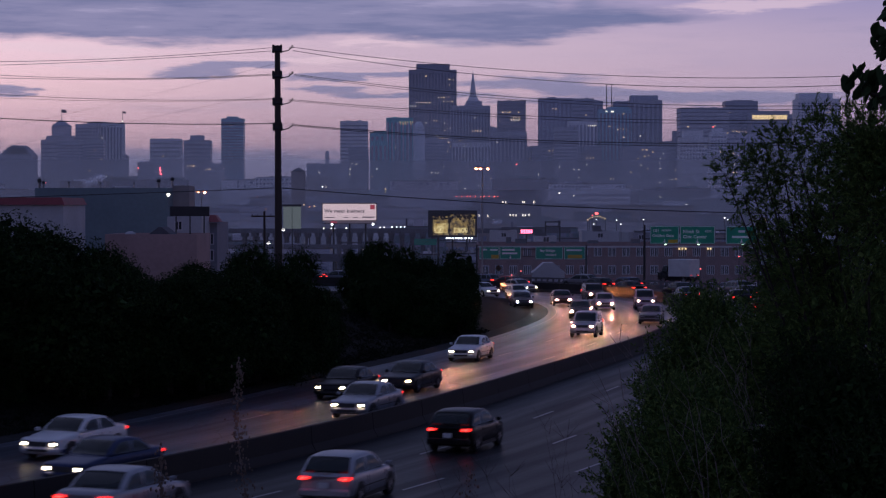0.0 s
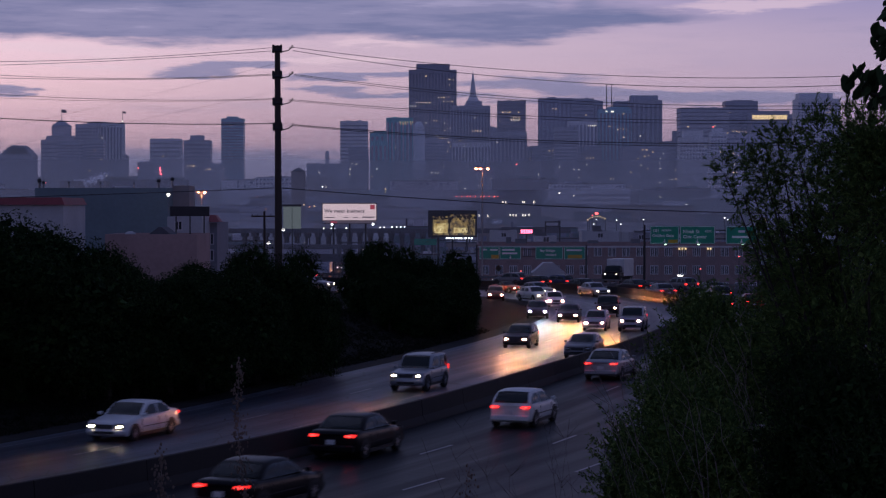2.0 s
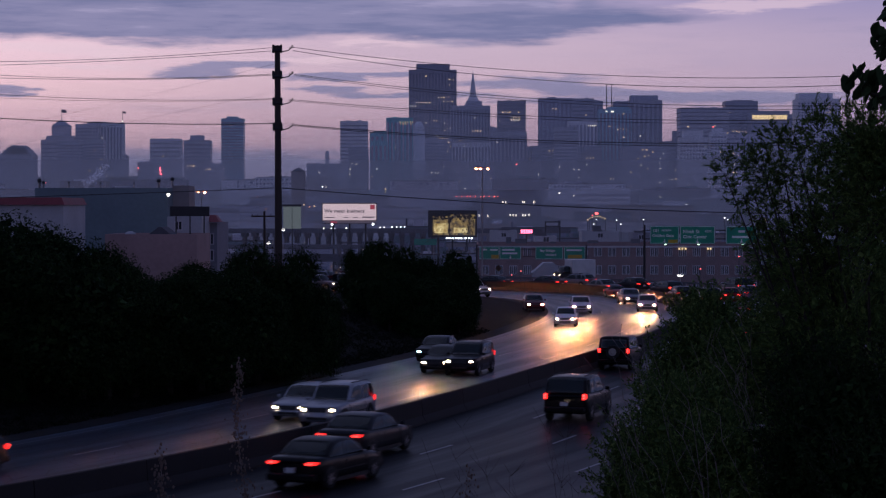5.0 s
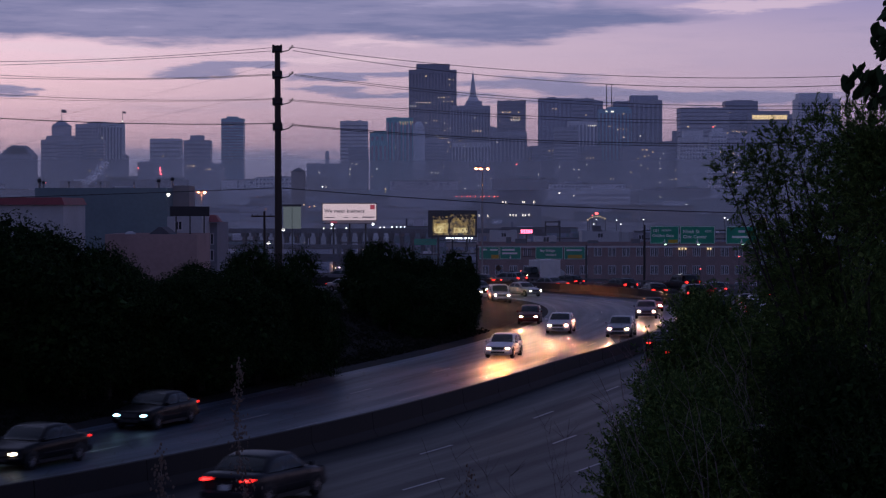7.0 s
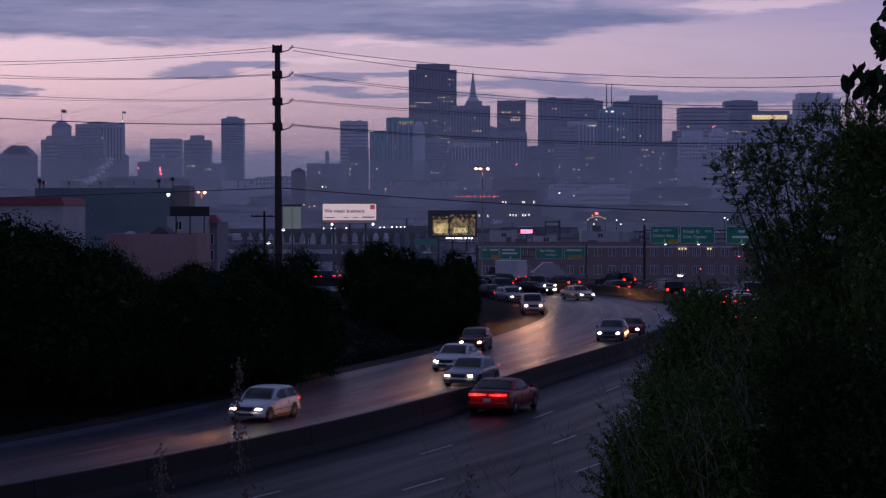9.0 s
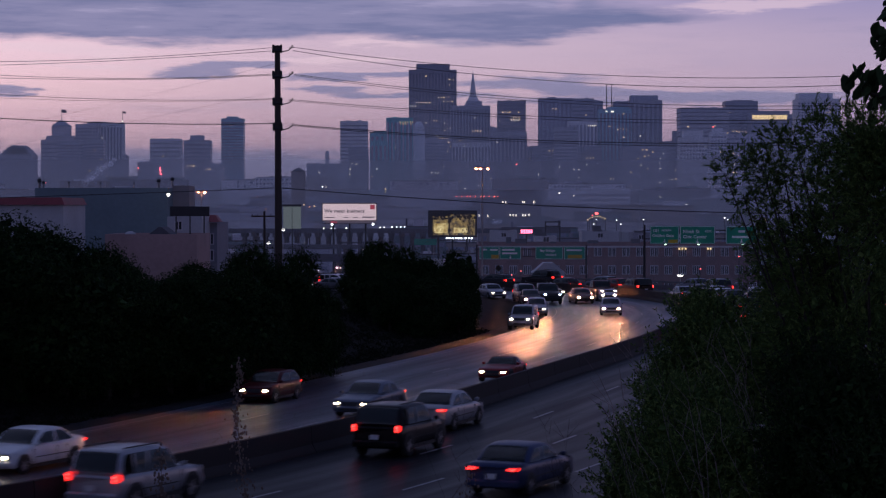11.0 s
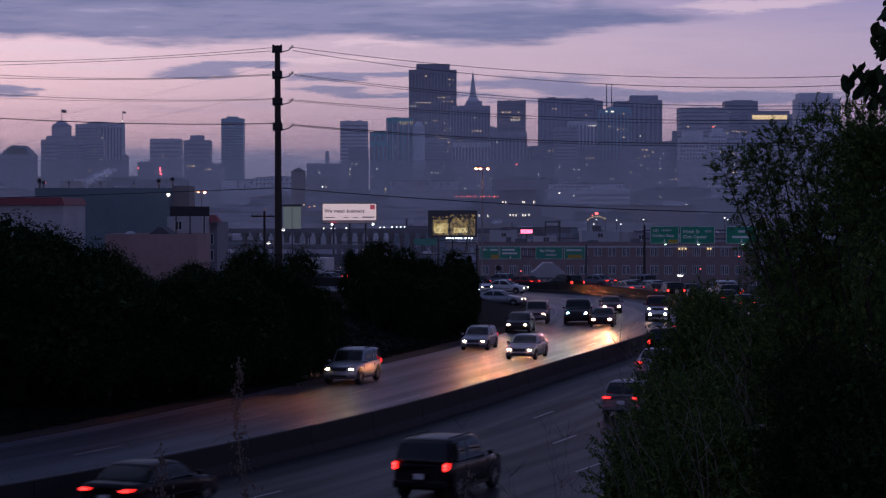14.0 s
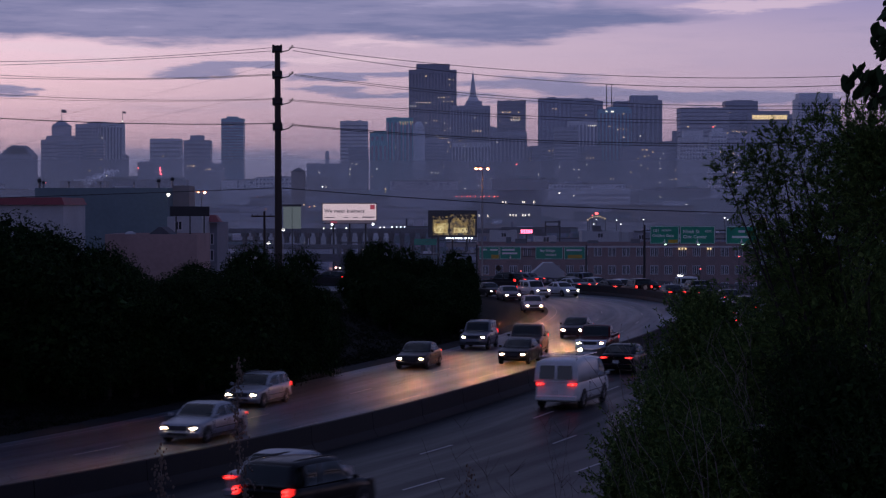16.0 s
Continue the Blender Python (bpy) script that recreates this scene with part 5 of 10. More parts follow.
def build_gantries():
    d = 275
    t, h = gantry(0, d, 25.29, 40.08, 5.91, -1.0, (25.50, 39.94), "green overhead direction signs on a steel gantry")
    ph = 7.02 - 4.77
    sign_panel(t, 28.00, h, 29.79 - 26.15, ph, [("101", -1.5, 0.35, 0.55), ("NORTH", -0.35, 0.45, 0.34), ("Golden Gate", -1.55, -0.25, 0.52)], (0.45, 1.65, -1.0, -0.6))
    sign_panel(t, 32.15, h, 34.36 - 29.93, ph, [("Ninth St", -1.85, 0.22, 0.62), ("Civic Center", -1.85, -0.42, 0.58), ("433C", 0.95, 0.34, 0.40)])
    sign_panel(t, 37.72, h, 39.72 - 35.79, ph, [("", -0.4, 0.3, 0.8), ("", -1.2, -0.4, 2.2)])
    for px in (28.00, 32.15, 37.72):
        lit_window(t, px, -1.2, h - ph / 2 - 0.05, 0.25, 0.12, GLOW_GREEN_SOFT, "sign_lamp")
    d = 345
    t, h = gantry(0, d, 5.02, 23.12, 2.21, LOW, (5.38, 22.76), "row of green overhead signs above a ramp")
    ph = 3.20 - 1.18
    sign_panel(t, 7.35, h, 8.87 - 5.74, ph, [("", -1.1, 0.4, 0.7), ("", 0.1, 0.35, 1.2)], (0.3, 1.5, -0.9, -0.3), False)
    sign_panel(t, 10.67, h, 12.37 - 8.96, ph, [("", -1.3, 0.35, 2.0), ("", -1.3, -0.2, 2.4)], None)
    sign_panel(t, 16.85, h, 19.00 - 14.61, ph, [("Bay Bridge", -1.5, 0.2, 0.55), ("Oakland", -0.6, -0.45, 0.5)], None, False)
    sign_panel(t, 20.88, h, 22.59 - 19.18, ph, [("", -1.3, 0.3, 2.4)], (-1.1, 1.2, -0.85, -0.3), False)


GLOW_GREEN_SOFT = mat("sign_lamp_glow", (0.7, 1.0, 0.75), emit=2.5)
build_gantries()


# ---- viaducts and the brick building ----
VIADUCT = mat("viaduct_concrete", (0.15, 0.15, 0.17), 0.85, vary=0.25, scale=0.15)


def viaduct(y, x0, x1, z0, z1, cols, label, depth=9):
    t = empty("viaduct", pose(0, y, LOW), label, "viaduct", kind="structure")
    lo, hi = z0 - LOW, z1 - LOW
    bm = bmesh.new()
    box(bm, x0, x1, 0, depth, lo, hi - 0.7)
    part("deck", bm, VIADUCT, t)
    for v in (0, depth - 0.3):
        bm = bmesh.new()
        box(bm, x0, x1, v, v + 0.3, hi - 0.7, hi)
        part("parapet", bm, VIADUCT, t)
    for u in cols:
        bm = bmesh.new()
        tube(bm, (u, depth / 2, 0), (u, depth / 2, lo), 0.75, 0.75, 10)
        part("column", bm, VIADUCT, t)
        bm = bmesh.new()
        box(bm, u - 0.9, u + 0.9, 0.8, depth - 0.8, lo - 1.1, lo)
        part("cap_beam", bm, VIADUCT, t)


viaduct(660, -82.99, 38.75, 1.83, 3.20, [-22.12 + 3.2 * k for k in range(-12, 7)], "elevated freeway viaduct on many columns")
viaduct(500, -62.87, -10.91, -0.02, 0.89, [-55.07 + 11 * k for k in range(5)], "lower concrete ramp viaduct", 8)
viaduct(420, -49.54, -15.71, -1.0, 0.35, [-44.08 + 9 * k for k in range(4)], "low grey ramp with plain parapets", 8)


def brick_building():
    x0, x1 = 7.57, 68.50
    top = 1.75
    w = x1 - x0
    wins = []
    n = 20
    for k in range(n):
        u = -w / 2 + (k + 0.5) * w / n
        for z in (-0.08 - LOW, -3.99 - LOW, -7.65 - LOW):
            wins.append((u - 0.42, z, 0.62, 1.7))
            wins.append((u + 0.42, z, 0.62, 1.7))
    t = block_house((x0 + x1) / 2, 482, w, 24, top, BRICK, "long three-storey red brick building with pale window frames", wins, name="brick_building", units=6)
    bm = bmesh.new()
    box(bm, -w / 2 - 0.2, w / 2 + 0.2, -12.25, -12.0, top - LOW - 0.9, top - LOW - 0.55)
    part("cornice", bm, TRIM_PALE, t)
    for px in (51.0, 51.7, 52.4, 57.2, 57.8):
        lit_window(t, px - (x0 + x1) / 2, -12.3, 0.60 - LOW, 0.34, 0.4, GLOW_GOLD)
    # gabled shed in front
    g = empty("shed", pose(17.58, 364, LOW), "pale shed with a gabled roof beside the ramp", "shed")
    a, e, r = 2.6, -1.46 - LOW, 0.13 - LOW
    bm = bmesh.new()
    box(bm, -a, a, -3, 3, 0, e)
    prism(bm, [(-a, -2.99), (a, -2.99), (a, -2.9), (-a, -2.9)], e, r, [(-0.9, -2.99), (0.9, -2.99), (0.9, -2.9), (-0.9, -2.9)])
    part("wall", bm, WALL_PALE, g)
    bm = bmesh.new()
    prism(bm, [(-a - 0.2, -2.95), (a + 0.2, -2.95), (a + 0.2, 3), (-a - 0.2, 3)], e, r + 0.12, [(-0.8, -2.9), (0.8, -2.9), (0.8, 3), (-0.8, 3)])
    part("roof", bm, WALL_PALE, g)
    for x, d, w_, top_, sill, m, lab in ((23.70, 506, 4.81, 2.97, 2.19, WALL_PALE, "white plant room on a roof"),
                                         (40.51, 566, 9.45, 3.38, 2.36, WALL_PALE, "white roofed loading block"),
                                         (49.23, 546, 4.21, 3.31, 2.19, WALL_DULL, "grey plant room on a roof"),
                                         (16.75, 606, 7.32, 3.28, 2.03, WALL_PALE, "pale workshop with a flat roof")):
        block_house(x, d, w_, 12, top_, m, lab, name="roof_block", units=2, windows=[(0, sill - LOW, 1.2, 1.0)])
    # open roof frame, brick tower with a pointed cap, small ramp signs
    f = empty("roof_frame", pose(26.21, 520, LOW), "black open steel frame above a roof", "frame")
    z0, z1 = 3.53 - LOW, 6.23 - LOW
    for u in (-1.7, 1.7):
        bm = bmesh.new()
        box(bm, u - 0.14, u + 0.14, -0.15, 0.15, 0, z1)
        part("post", bm, BLACK_STEEL, f)
    for z in (z1 - 0.3, (z0 + z1) / 2):
        bm = bmesh.new()
        box(bm, -1.9, 1.9, -0.14, 0.14, z, z + 0.3)
        part("beam", bm, BLACK_STEEL, f)
    b = empty("brick_tower", pose(-99.56, 1500, LOW), "square brown tank tower with a pointed roof", "tower")
    bm = bmesh.new()
    box(bm, -4.6, 4.6, -4.6, 4.6, 0, 34.90 - LOW)
    part("wall", bm, WALL_TAN, b)
    bm = bmesh.new()
    prism(bm, [(-5, -5), (5, -5), (5, 5), (-5, 5)], 34.90 - LOW, 37.62 - LOW, [(-0.5, -0.5), (0.5, -0.5), (0.5, 0.5), (-0.5, 0.5)])
    part("roof", bm, ROOFING, b)
    s = empty("road_sign", pose(-36.64, 350, LOW), "green ramp sign with a yellow header on a post", "road sign")
    zc = 3.75 - LOW
    bm = bmesh.new()
    box(bm, -0.85, 0.85, -0.08, 0.0, zc - 0.85, zc + 0.45, 0.02)
    part("panel", bm, SIGN_GREEN, s)
    bar(s, -0.6, 0.6, zc + 0.47, zc + 0.85, -0.04, SIGN_YELLOW, "header")
    bm = bmesh.new()
    tube(bm, (0, 0.1, 0), (0, 0.1, zc + 0.8), 0.07, 0.06, 6)
    part("post", bm, GALV, s)
    s = empty("road_sign", pose(-4.2, 520, LOW), "dull green overhead sign seen far off on posts", "road sign")
    zc = 1.3 - LOW
    bm = bmesh.new()
    box(bm, -2.7, 2.7, -0.1, 0.0, zc - 0.75, zc + 0.75, 0.02)
    part("panel", bm, SIGN_GREEN, s)
    for u in (-2.0, 2.0):
        bm = bmesh.new()
        tube(bm, (u, 0.12, 0), (u, 0.12, zc + 0.7), 0.1, 0.09, 6)
        part("post", bm, GALV, s)
    o = empty("warning_sign", pose(8.10, 318, -4.0), "orange diamond warning sign on a post", "road sign")
    zc = 0.53 + 4.0
    bm = bmesh.new()
    k = 0.5
    vs = [bm.verts.new((x * k, -0.05, zc + z * k)) for x, z in ((0, -1), (1, 0), (0, 1), (-1, 0))]
    bm.faces.new(vs)
    bmesh.ops.solidify(bm, geom=bm.faces[:], thickness=0.03)
    part("panel", bm, mat("orange_sign", (0.6, 0.24, 0.06), 0.6, vary=0.1), o)
    bm = bmesh.new()
    tube(bm, (0, 0, 0), (0, 0, zc), 0.05, 0.05, 6)
    part("post", bm, GALV, o)


brick_building()


# ---- low city blocks out to the towers ----
def low_city():
    walls = (WALL_PALE, WALL_DULL, WALL_TAN, WALL_GREY, TOWER_PALE, TOWER_STONE, TOWER_GREY)
    names = ("pale", "dull grey", "tan", "grey", "pale concrete", "stone", "grey clad")
    r = random.Random(11)
    glows = (GLOW_WARM, GLOW_PALE, GLOW_WARM, GLOW_WHITE, GLOW_AMBER)
    for d0, d1, n, h0, h1 in ((540, 640, 16, 5, 9.5), (690, 900, 34, 6, 13), (900, 1300, 44, 8, 20), (1300, 1800, 48, 12, 30), (1800, 2250, 44, 22, 46)):
        for k in range(n):
            d = r.uniform(d0, d1)
            span = d * 0.23
            x = -span + 2 * span * (k + r.uniform(0.1, 0.9)) / n
            w, dep = r.uniform(0.016, 0.035) * d, r.uniform(14, 24)
            i = r.randrange(len(walls))
            h = r.uniform(h0, h1)
            base = float(ground_height([x], [d])[0])
            fl = max(1, int(h / 3.6))
            t = empty("low_building", pose(x, d, base - 0.5), f"low {names[i]} city building with a flat roof", "building", "city blocks")
            bm = bmesh.new()
            box(bm, -w / 2, w / 2, -dep / 2, dep / 2, 0, h)
            part("wall", bm, walls[i], t)
            bm = bmesh.new()
            u, s = r.uniform(-w * 0.3, w * 0.3), r.uniform(0.08, 0.2) * w
            box(bm, u - s, u + s, -dep * 0.3, dep * 0.3, h - 0.1, h + r.uniform(0.6, 2.8))
            part("roof_house", bm, walls[(i + 2) % 7], t)
            bm = bmesh.new()
            box(bm, -w / 2 - 0.15, w / 2 + 0.15, -dep / 2 - 0.15, dep / 2 + 0.15, h - 0.02, h + 0.35)
            part("roof", bm, ROOFING, t)
            for _ in range(r.randrange(1, 4)):
                u, s = r.uniform(-w * 0.42, w * 0.42), r.uniform(0.02, 0.05) * w
                bm = bmesh.new()
                if r.random() < 0.5:
                    box(bm, u - s, u + s, -dep * 0.45, -dep * 0.2, h + 0.3, h + r.uniform(0.8, 1.9))
                else:
                    tube(bm, (u, -dep * 0.3, h + 0.3), (u, -dep * 0.3, h + r.uniform(1.2, 3.0)), s * 0.4, s * 0.4, 8)
                part("roof_unit", bm, r.choice((ROOFING, WALL_PALE, WALL_DULL)), t)
            verts, faces = [], []
            style = r.random()
            m = max(2, int(w / (3.0 if style < 0.4 else 5.5)))
            wide = 0.28 if style < 0.4 else (0.42 if style < 0.75 else 0.16)
            tall = 0.8 if style < 0.4 else (0.6 if style < 0.75 else 1.1)
            for f in range(fl):
                if style > 0.85 and f % 2:
                    continue
                for c in range(m):
                    if r.random() < (0.85 if style < 0.75 else 0.55):
                        u, z = -w / 2 + (c + 0.5) * w / m, h - 2 - f * 3.6
                        q = len(verts)
                        for y_ in (-dep / 2 - 0.05, -dep / 2 + 0.1):
                            for a, b in ((-wide, -tall), (wide, -tall), (wide, tall), (-wide, tall)):
                                verts.append((u + a * w / m, y_, z + b))
                        faces += [(q, q + 1, q + 2, q + 3), (q + 3, q + 2, q + 6, q + 7), (q, q + 3, q + 7, q + 4), (q + 1, q + 5, q + 6, q + 2)]
            if verts:
                tagged(raw("window", verts, faces, GLASS_HAZED, t), "windows in rows, paled by haze in their colour", kind="stuff")
            if r.random() < 0.45:
                for _ in range(r.choice((1, 1, 2, 4))):
                    f, c = r.randrange(fl), r.randrange(m)
                    s = d / 3850
                    lit_window(t, -w / 2 + (c + 0.5) * w / m, -dep / 2 - 0.2, h - 2 - f * 3.6, 1.2 * s + 0.2, 1.0 * s + 0.2, r.choice(glows))


low_city()


def lit_workshop():
    """A long low block with rows of lit windows, and a string of festoon lamps on a roof before it."""
    t = block_house(26.5, 906, 29.2, 12, 13.4, WALL_DULL, "long dull block with rows of lit windows", name="office_block", units=4)
    for x, z in ((27.8, 6.6), (29.0, 6.6), (30.2, 6.6), (33.0, 6.6), (34.1, 6.6), (35.5, 6.6), (24.8, 12.0), (25.9, 12.0), (33.0, 12.0), (33.7, 12.0), (37.6, 12.0), (18.5, 6.4), (15.0, 6.5)):
        lit_window(t, x - 26.5, -6.2, z - LOW, 0.4, 0.75, GLOW_PALE)
    f = empty("festoon", pose(44.0, 619, LOW), "string of warm festoon lamps on a roof frame", "lights")
    for u in (-2.4, 2.2):
        bm = bmesh.new()
        tube(bm, (u, 0, 0), (u, 0, 6.4 - LOW), 0.08, 0.06, 6)
        part("post", bm, BLACK_STEEL, f)
    for k in range(11):
        u = -2.4 + 4.6 * k / 10
        lit_window(f, u, -0.1, 6.4 - LOW + 0.7 * math.sin(math.pi * k / 10) * (1 if k < 8 else 0.6), 0.2, 0.2, GLOW_GOLD, "bulb")
    lit_window(f, -0.3, -0.2, 7.9 - LOW, 0.9, 0.6, GLOW_RED, "sign_panel")


lit_workshop()


# ---- small lamps that dot the middle distance ----
def small_lamp(p, base, size, glow, label, name="lamp_post"):
    x, y, z = p
    t = empty(name, pose(x, y, base), label, "lamp", "city lamps")
    bm = bmesh.new()
    tube(bm, (0, 0, 0), (0, 0, z - base), 0.09, 0.06, 6)
    part("post", bm, BLACK_STEEL, t)
    bm = bmesh.new()
    bmesh.ops.create_icosphere(bm, subdivisions=2, radius=size, matrix=Matrix.Translation((0, -0.15, z - base)))
    part("lamp_head", bm, glow, t)


DECK = 3.03
for p in ((-67.41, 662.00, 1.98), (-66.20, 662.00, 1.98), (-36.28, 662.00, 1.98), (-34.05, 662.00, 1.98), (-33.02, 662.00, 1.98), (-29.40, 662.00, 2.15), (-19.09, 662.00, 2.32), (-17.88, 662.00, 2.32),
          (-15.48, 662.00, 2.50), (-14.10, 662.00, 2.50), (-12.90, 662.00, 2.50), (-11.69, 662.00, 2.50)):
    small_lamp((p[0], p[1], p[2] + 1.2), DECK - 0.8, 0.2, GLOW_WHITE, "small white lamp on the viaduct deck")
for k in range(13):
    small_lamp((9.23 + k * 3.1 + (k * 7 % 3) * 0.5, 1480, 17.65), LOW, 0.42, GLOW_RED, "red marker lamp above the rooftops", "marker_lamp")
for p, g in (((26.33, 560.00, 4.84), GLOW_WHITE), ((41.22, 620.00, 6.14), GLOW_WARM), ((43.80, 620.00, 6.14), GLOW_WHITE), ((42.30, 610.00, 4.92), GLOW_WHITE), ((43.88, 640.00, 7.37), GLOW_RED), ((47.84, 600.00, 6.08), GLOW_WHITE),
             ((48.27, 590.00, 5.06), GLOW_WHITE), ((57.16, 620.00, 6.14), GLOW_WHITE), ((77.60, 600.00, 6.71), GLOW_WHITE), ((78.54, 600.00, 6.24), GLOW_WHITE), ((80.24, 1500.00, 20.10), GLOW_WHITE), ((89.97, 1500.00, 18.16), GLOW_WHITE),
             ((139.96, 1400.00, 16.83), GLOW_PALE), ((145.50, 1300.00, 11.90), GLOW_WHITE), ((-73.39, 900.00, 9.20), GLOW_AMBER), ((-129.74, 1900.00, 32.87), GLOW_WARM), ((-99.55, 1800.00, 27.42), GLOW_WHITE), ((-96.74, 1800.00, 27.42), GLOW_PALE),
             ((-38.06, 360.00, 4.81), GLOW_WARM), ((-36.01, 350.00, 3.11), GLOW_WHITE), ((-37.46, 350.00, 3.02), GLOW_WHITE), ((-346.11, 2200.00, 50.89), GLOW_WARM), ((-274.18, 1500.00, 27.11), GLOW_RED), ((39.01, 330.00, 0.11), GLOW_RED),
             ((10.38, 330.00, -0.83), GLOW_RED), ((12.01, 335.00, -0.37), GLOW_RED), ((43.56, 320.00, 2.22), GLOW_RED), ((-49.03, 800.00, 10.03), GLOW_AMBER), ((-47.37, 800.00, 10.24), GLOW_WARM), ((-51.11, 800.00, 10.65), GLOW_WARM)):
    small_lamp(p, LOW, 0.00027 * p[1], g, "distant lamp on a thin post among the blocks")


# ---- see-through sheets added between the city blocks in place of evening haze ----
def haze_sheet(y, density, z1):
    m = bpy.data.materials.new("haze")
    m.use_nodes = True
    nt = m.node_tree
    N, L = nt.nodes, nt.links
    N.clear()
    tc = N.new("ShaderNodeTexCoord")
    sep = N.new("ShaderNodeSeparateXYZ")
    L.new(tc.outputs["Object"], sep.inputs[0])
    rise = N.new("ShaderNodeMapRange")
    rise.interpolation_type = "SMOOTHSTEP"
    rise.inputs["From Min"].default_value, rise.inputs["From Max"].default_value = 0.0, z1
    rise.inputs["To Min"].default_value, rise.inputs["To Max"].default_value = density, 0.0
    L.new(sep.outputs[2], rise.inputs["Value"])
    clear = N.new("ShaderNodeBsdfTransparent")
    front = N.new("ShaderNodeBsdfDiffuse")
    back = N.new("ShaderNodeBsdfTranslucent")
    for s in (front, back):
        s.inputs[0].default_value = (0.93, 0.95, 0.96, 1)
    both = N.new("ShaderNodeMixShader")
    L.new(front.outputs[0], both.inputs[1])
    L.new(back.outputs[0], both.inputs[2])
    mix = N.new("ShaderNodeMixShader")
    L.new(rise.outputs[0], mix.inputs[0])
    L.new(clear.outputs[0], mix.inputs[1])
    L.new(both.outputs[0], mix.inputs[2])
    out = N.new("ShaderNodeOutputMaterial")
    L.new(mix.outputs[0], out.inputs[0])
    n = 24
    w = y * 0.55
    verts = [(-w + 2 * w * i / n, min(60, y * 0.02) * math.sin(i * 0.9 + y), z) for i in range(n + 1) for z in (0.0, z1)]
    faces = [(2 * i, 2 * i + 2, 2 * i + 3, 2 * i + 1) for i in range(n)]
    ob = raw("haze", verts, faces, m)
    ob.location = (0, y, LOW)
    tagged(ob, "pale see-through sheet standing in for evening haze over the city", "haze", kind="structure")


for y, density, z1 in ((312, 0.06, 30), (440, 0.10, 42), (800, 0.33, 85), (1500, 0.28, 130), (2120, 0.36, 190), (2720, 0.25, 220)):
    haze_sheet(y, density, z1)


# ---- plants ----
BARK = mat("dark_bark", (0.036, 0.028, 0.023), 0.9, vary=0.4, scale=3, bump=0.4)
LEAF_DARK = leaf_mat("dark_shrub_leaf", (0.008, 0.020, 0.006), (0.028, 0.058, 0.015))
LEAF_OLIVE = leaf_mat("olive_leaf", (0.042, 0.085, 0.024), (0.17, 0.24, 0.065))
LEAF_BROAD = leaf_mat("broad_dark_leaf", (0.020, 0.036, 0.015), (0.05, 0.08, 0.03))
DRY = mat("dry_stalk", (0.20, 0.165, 0.15), 0.9, vary=0.35, scale=6)
DRY_DARK = mat("dry_seed_head", (0.15, 0.11, 0.09), 0.9, vary=0.4, scale=9)


def quads_mesh(name, centers, along, across, material, parent=None):
    """Many small leaf blades, each a quad folded along its middle."""
    n = len(centers)
    nrm = np.cross(along, across)
    nrm /= np.maximum(np.linalg.norm(nrm, axis=1), 1e-6)[:, None]
    wid = np.linalg.norm(across, axis=1)[:, None]
    v = np.empty((n, 4, 3))
    v[:, 0] = centers - along
    v[:, 1] = centers + across + nrm * wid * 0.35
    v[:, 2] = centers + along
    v[:, 3] = centers - across + nrm * wid * 0.35
    me = bpy.data.meshes.new(name)
    f = np.arange(n)[:, None] * 4
    tri = np.concatenate([f + [0, 1, 2], f + [0, 2, 3]], 1).reshape(-1, 3)
    me.from_pydata(v.reshape(-1, 3).tolist(), [], tri.tolist())
    me.materials.append(material)
    ob = new(name, me)
    if parent:
        ob.parent = parent
    return ob


def rand_dirs(rng, n):
    v = rng.normal(size=(n, 3))
    return v / np.linalg.norm(v, axis=1)[:, None]


def crown_leaves(rng, blobs, per, size, thin=0.45):
    """Leaf centres and axes over a set of lumps (centre, radii): most leaves near the lumps' skins."""
    C, A, B = [], [], []
    for c, r in blobs:
        n = int(per)
        d = rand_dirs(rng, n)
        rad = rng.uniform(0.5, 1.02, n) ** 0.5
        # uneven skin
        lump = 1 + 0.16 * np.sin(d[:, 0] * 7 + c[0]) * np.cos(d[:, 2] * 6 + c[1]) + 0.07 * np.sin(d[:, 1] * 13)
        C.append(np.array(c) + d * np.array(r) * (rad * lump)[:, None])
        a = rand_dirs(rng, n) * 0.8 + d * 0.5
        a /= np.linalg.norm(a, axis=1)[:, None]
        b = np.cross(a, rand_dirs(rng, n))
        b /= np.maximum(np.linalg.norm(b, axis=1), 1e-6)[:, None]
        s = size * rng.uniform(0.6, 1.4, n)[:, None]
        A.append(a * s)
        B.append(b * s * thin)
    return np.concatenate(C), np.concatenate(A), np.concatenate(B)


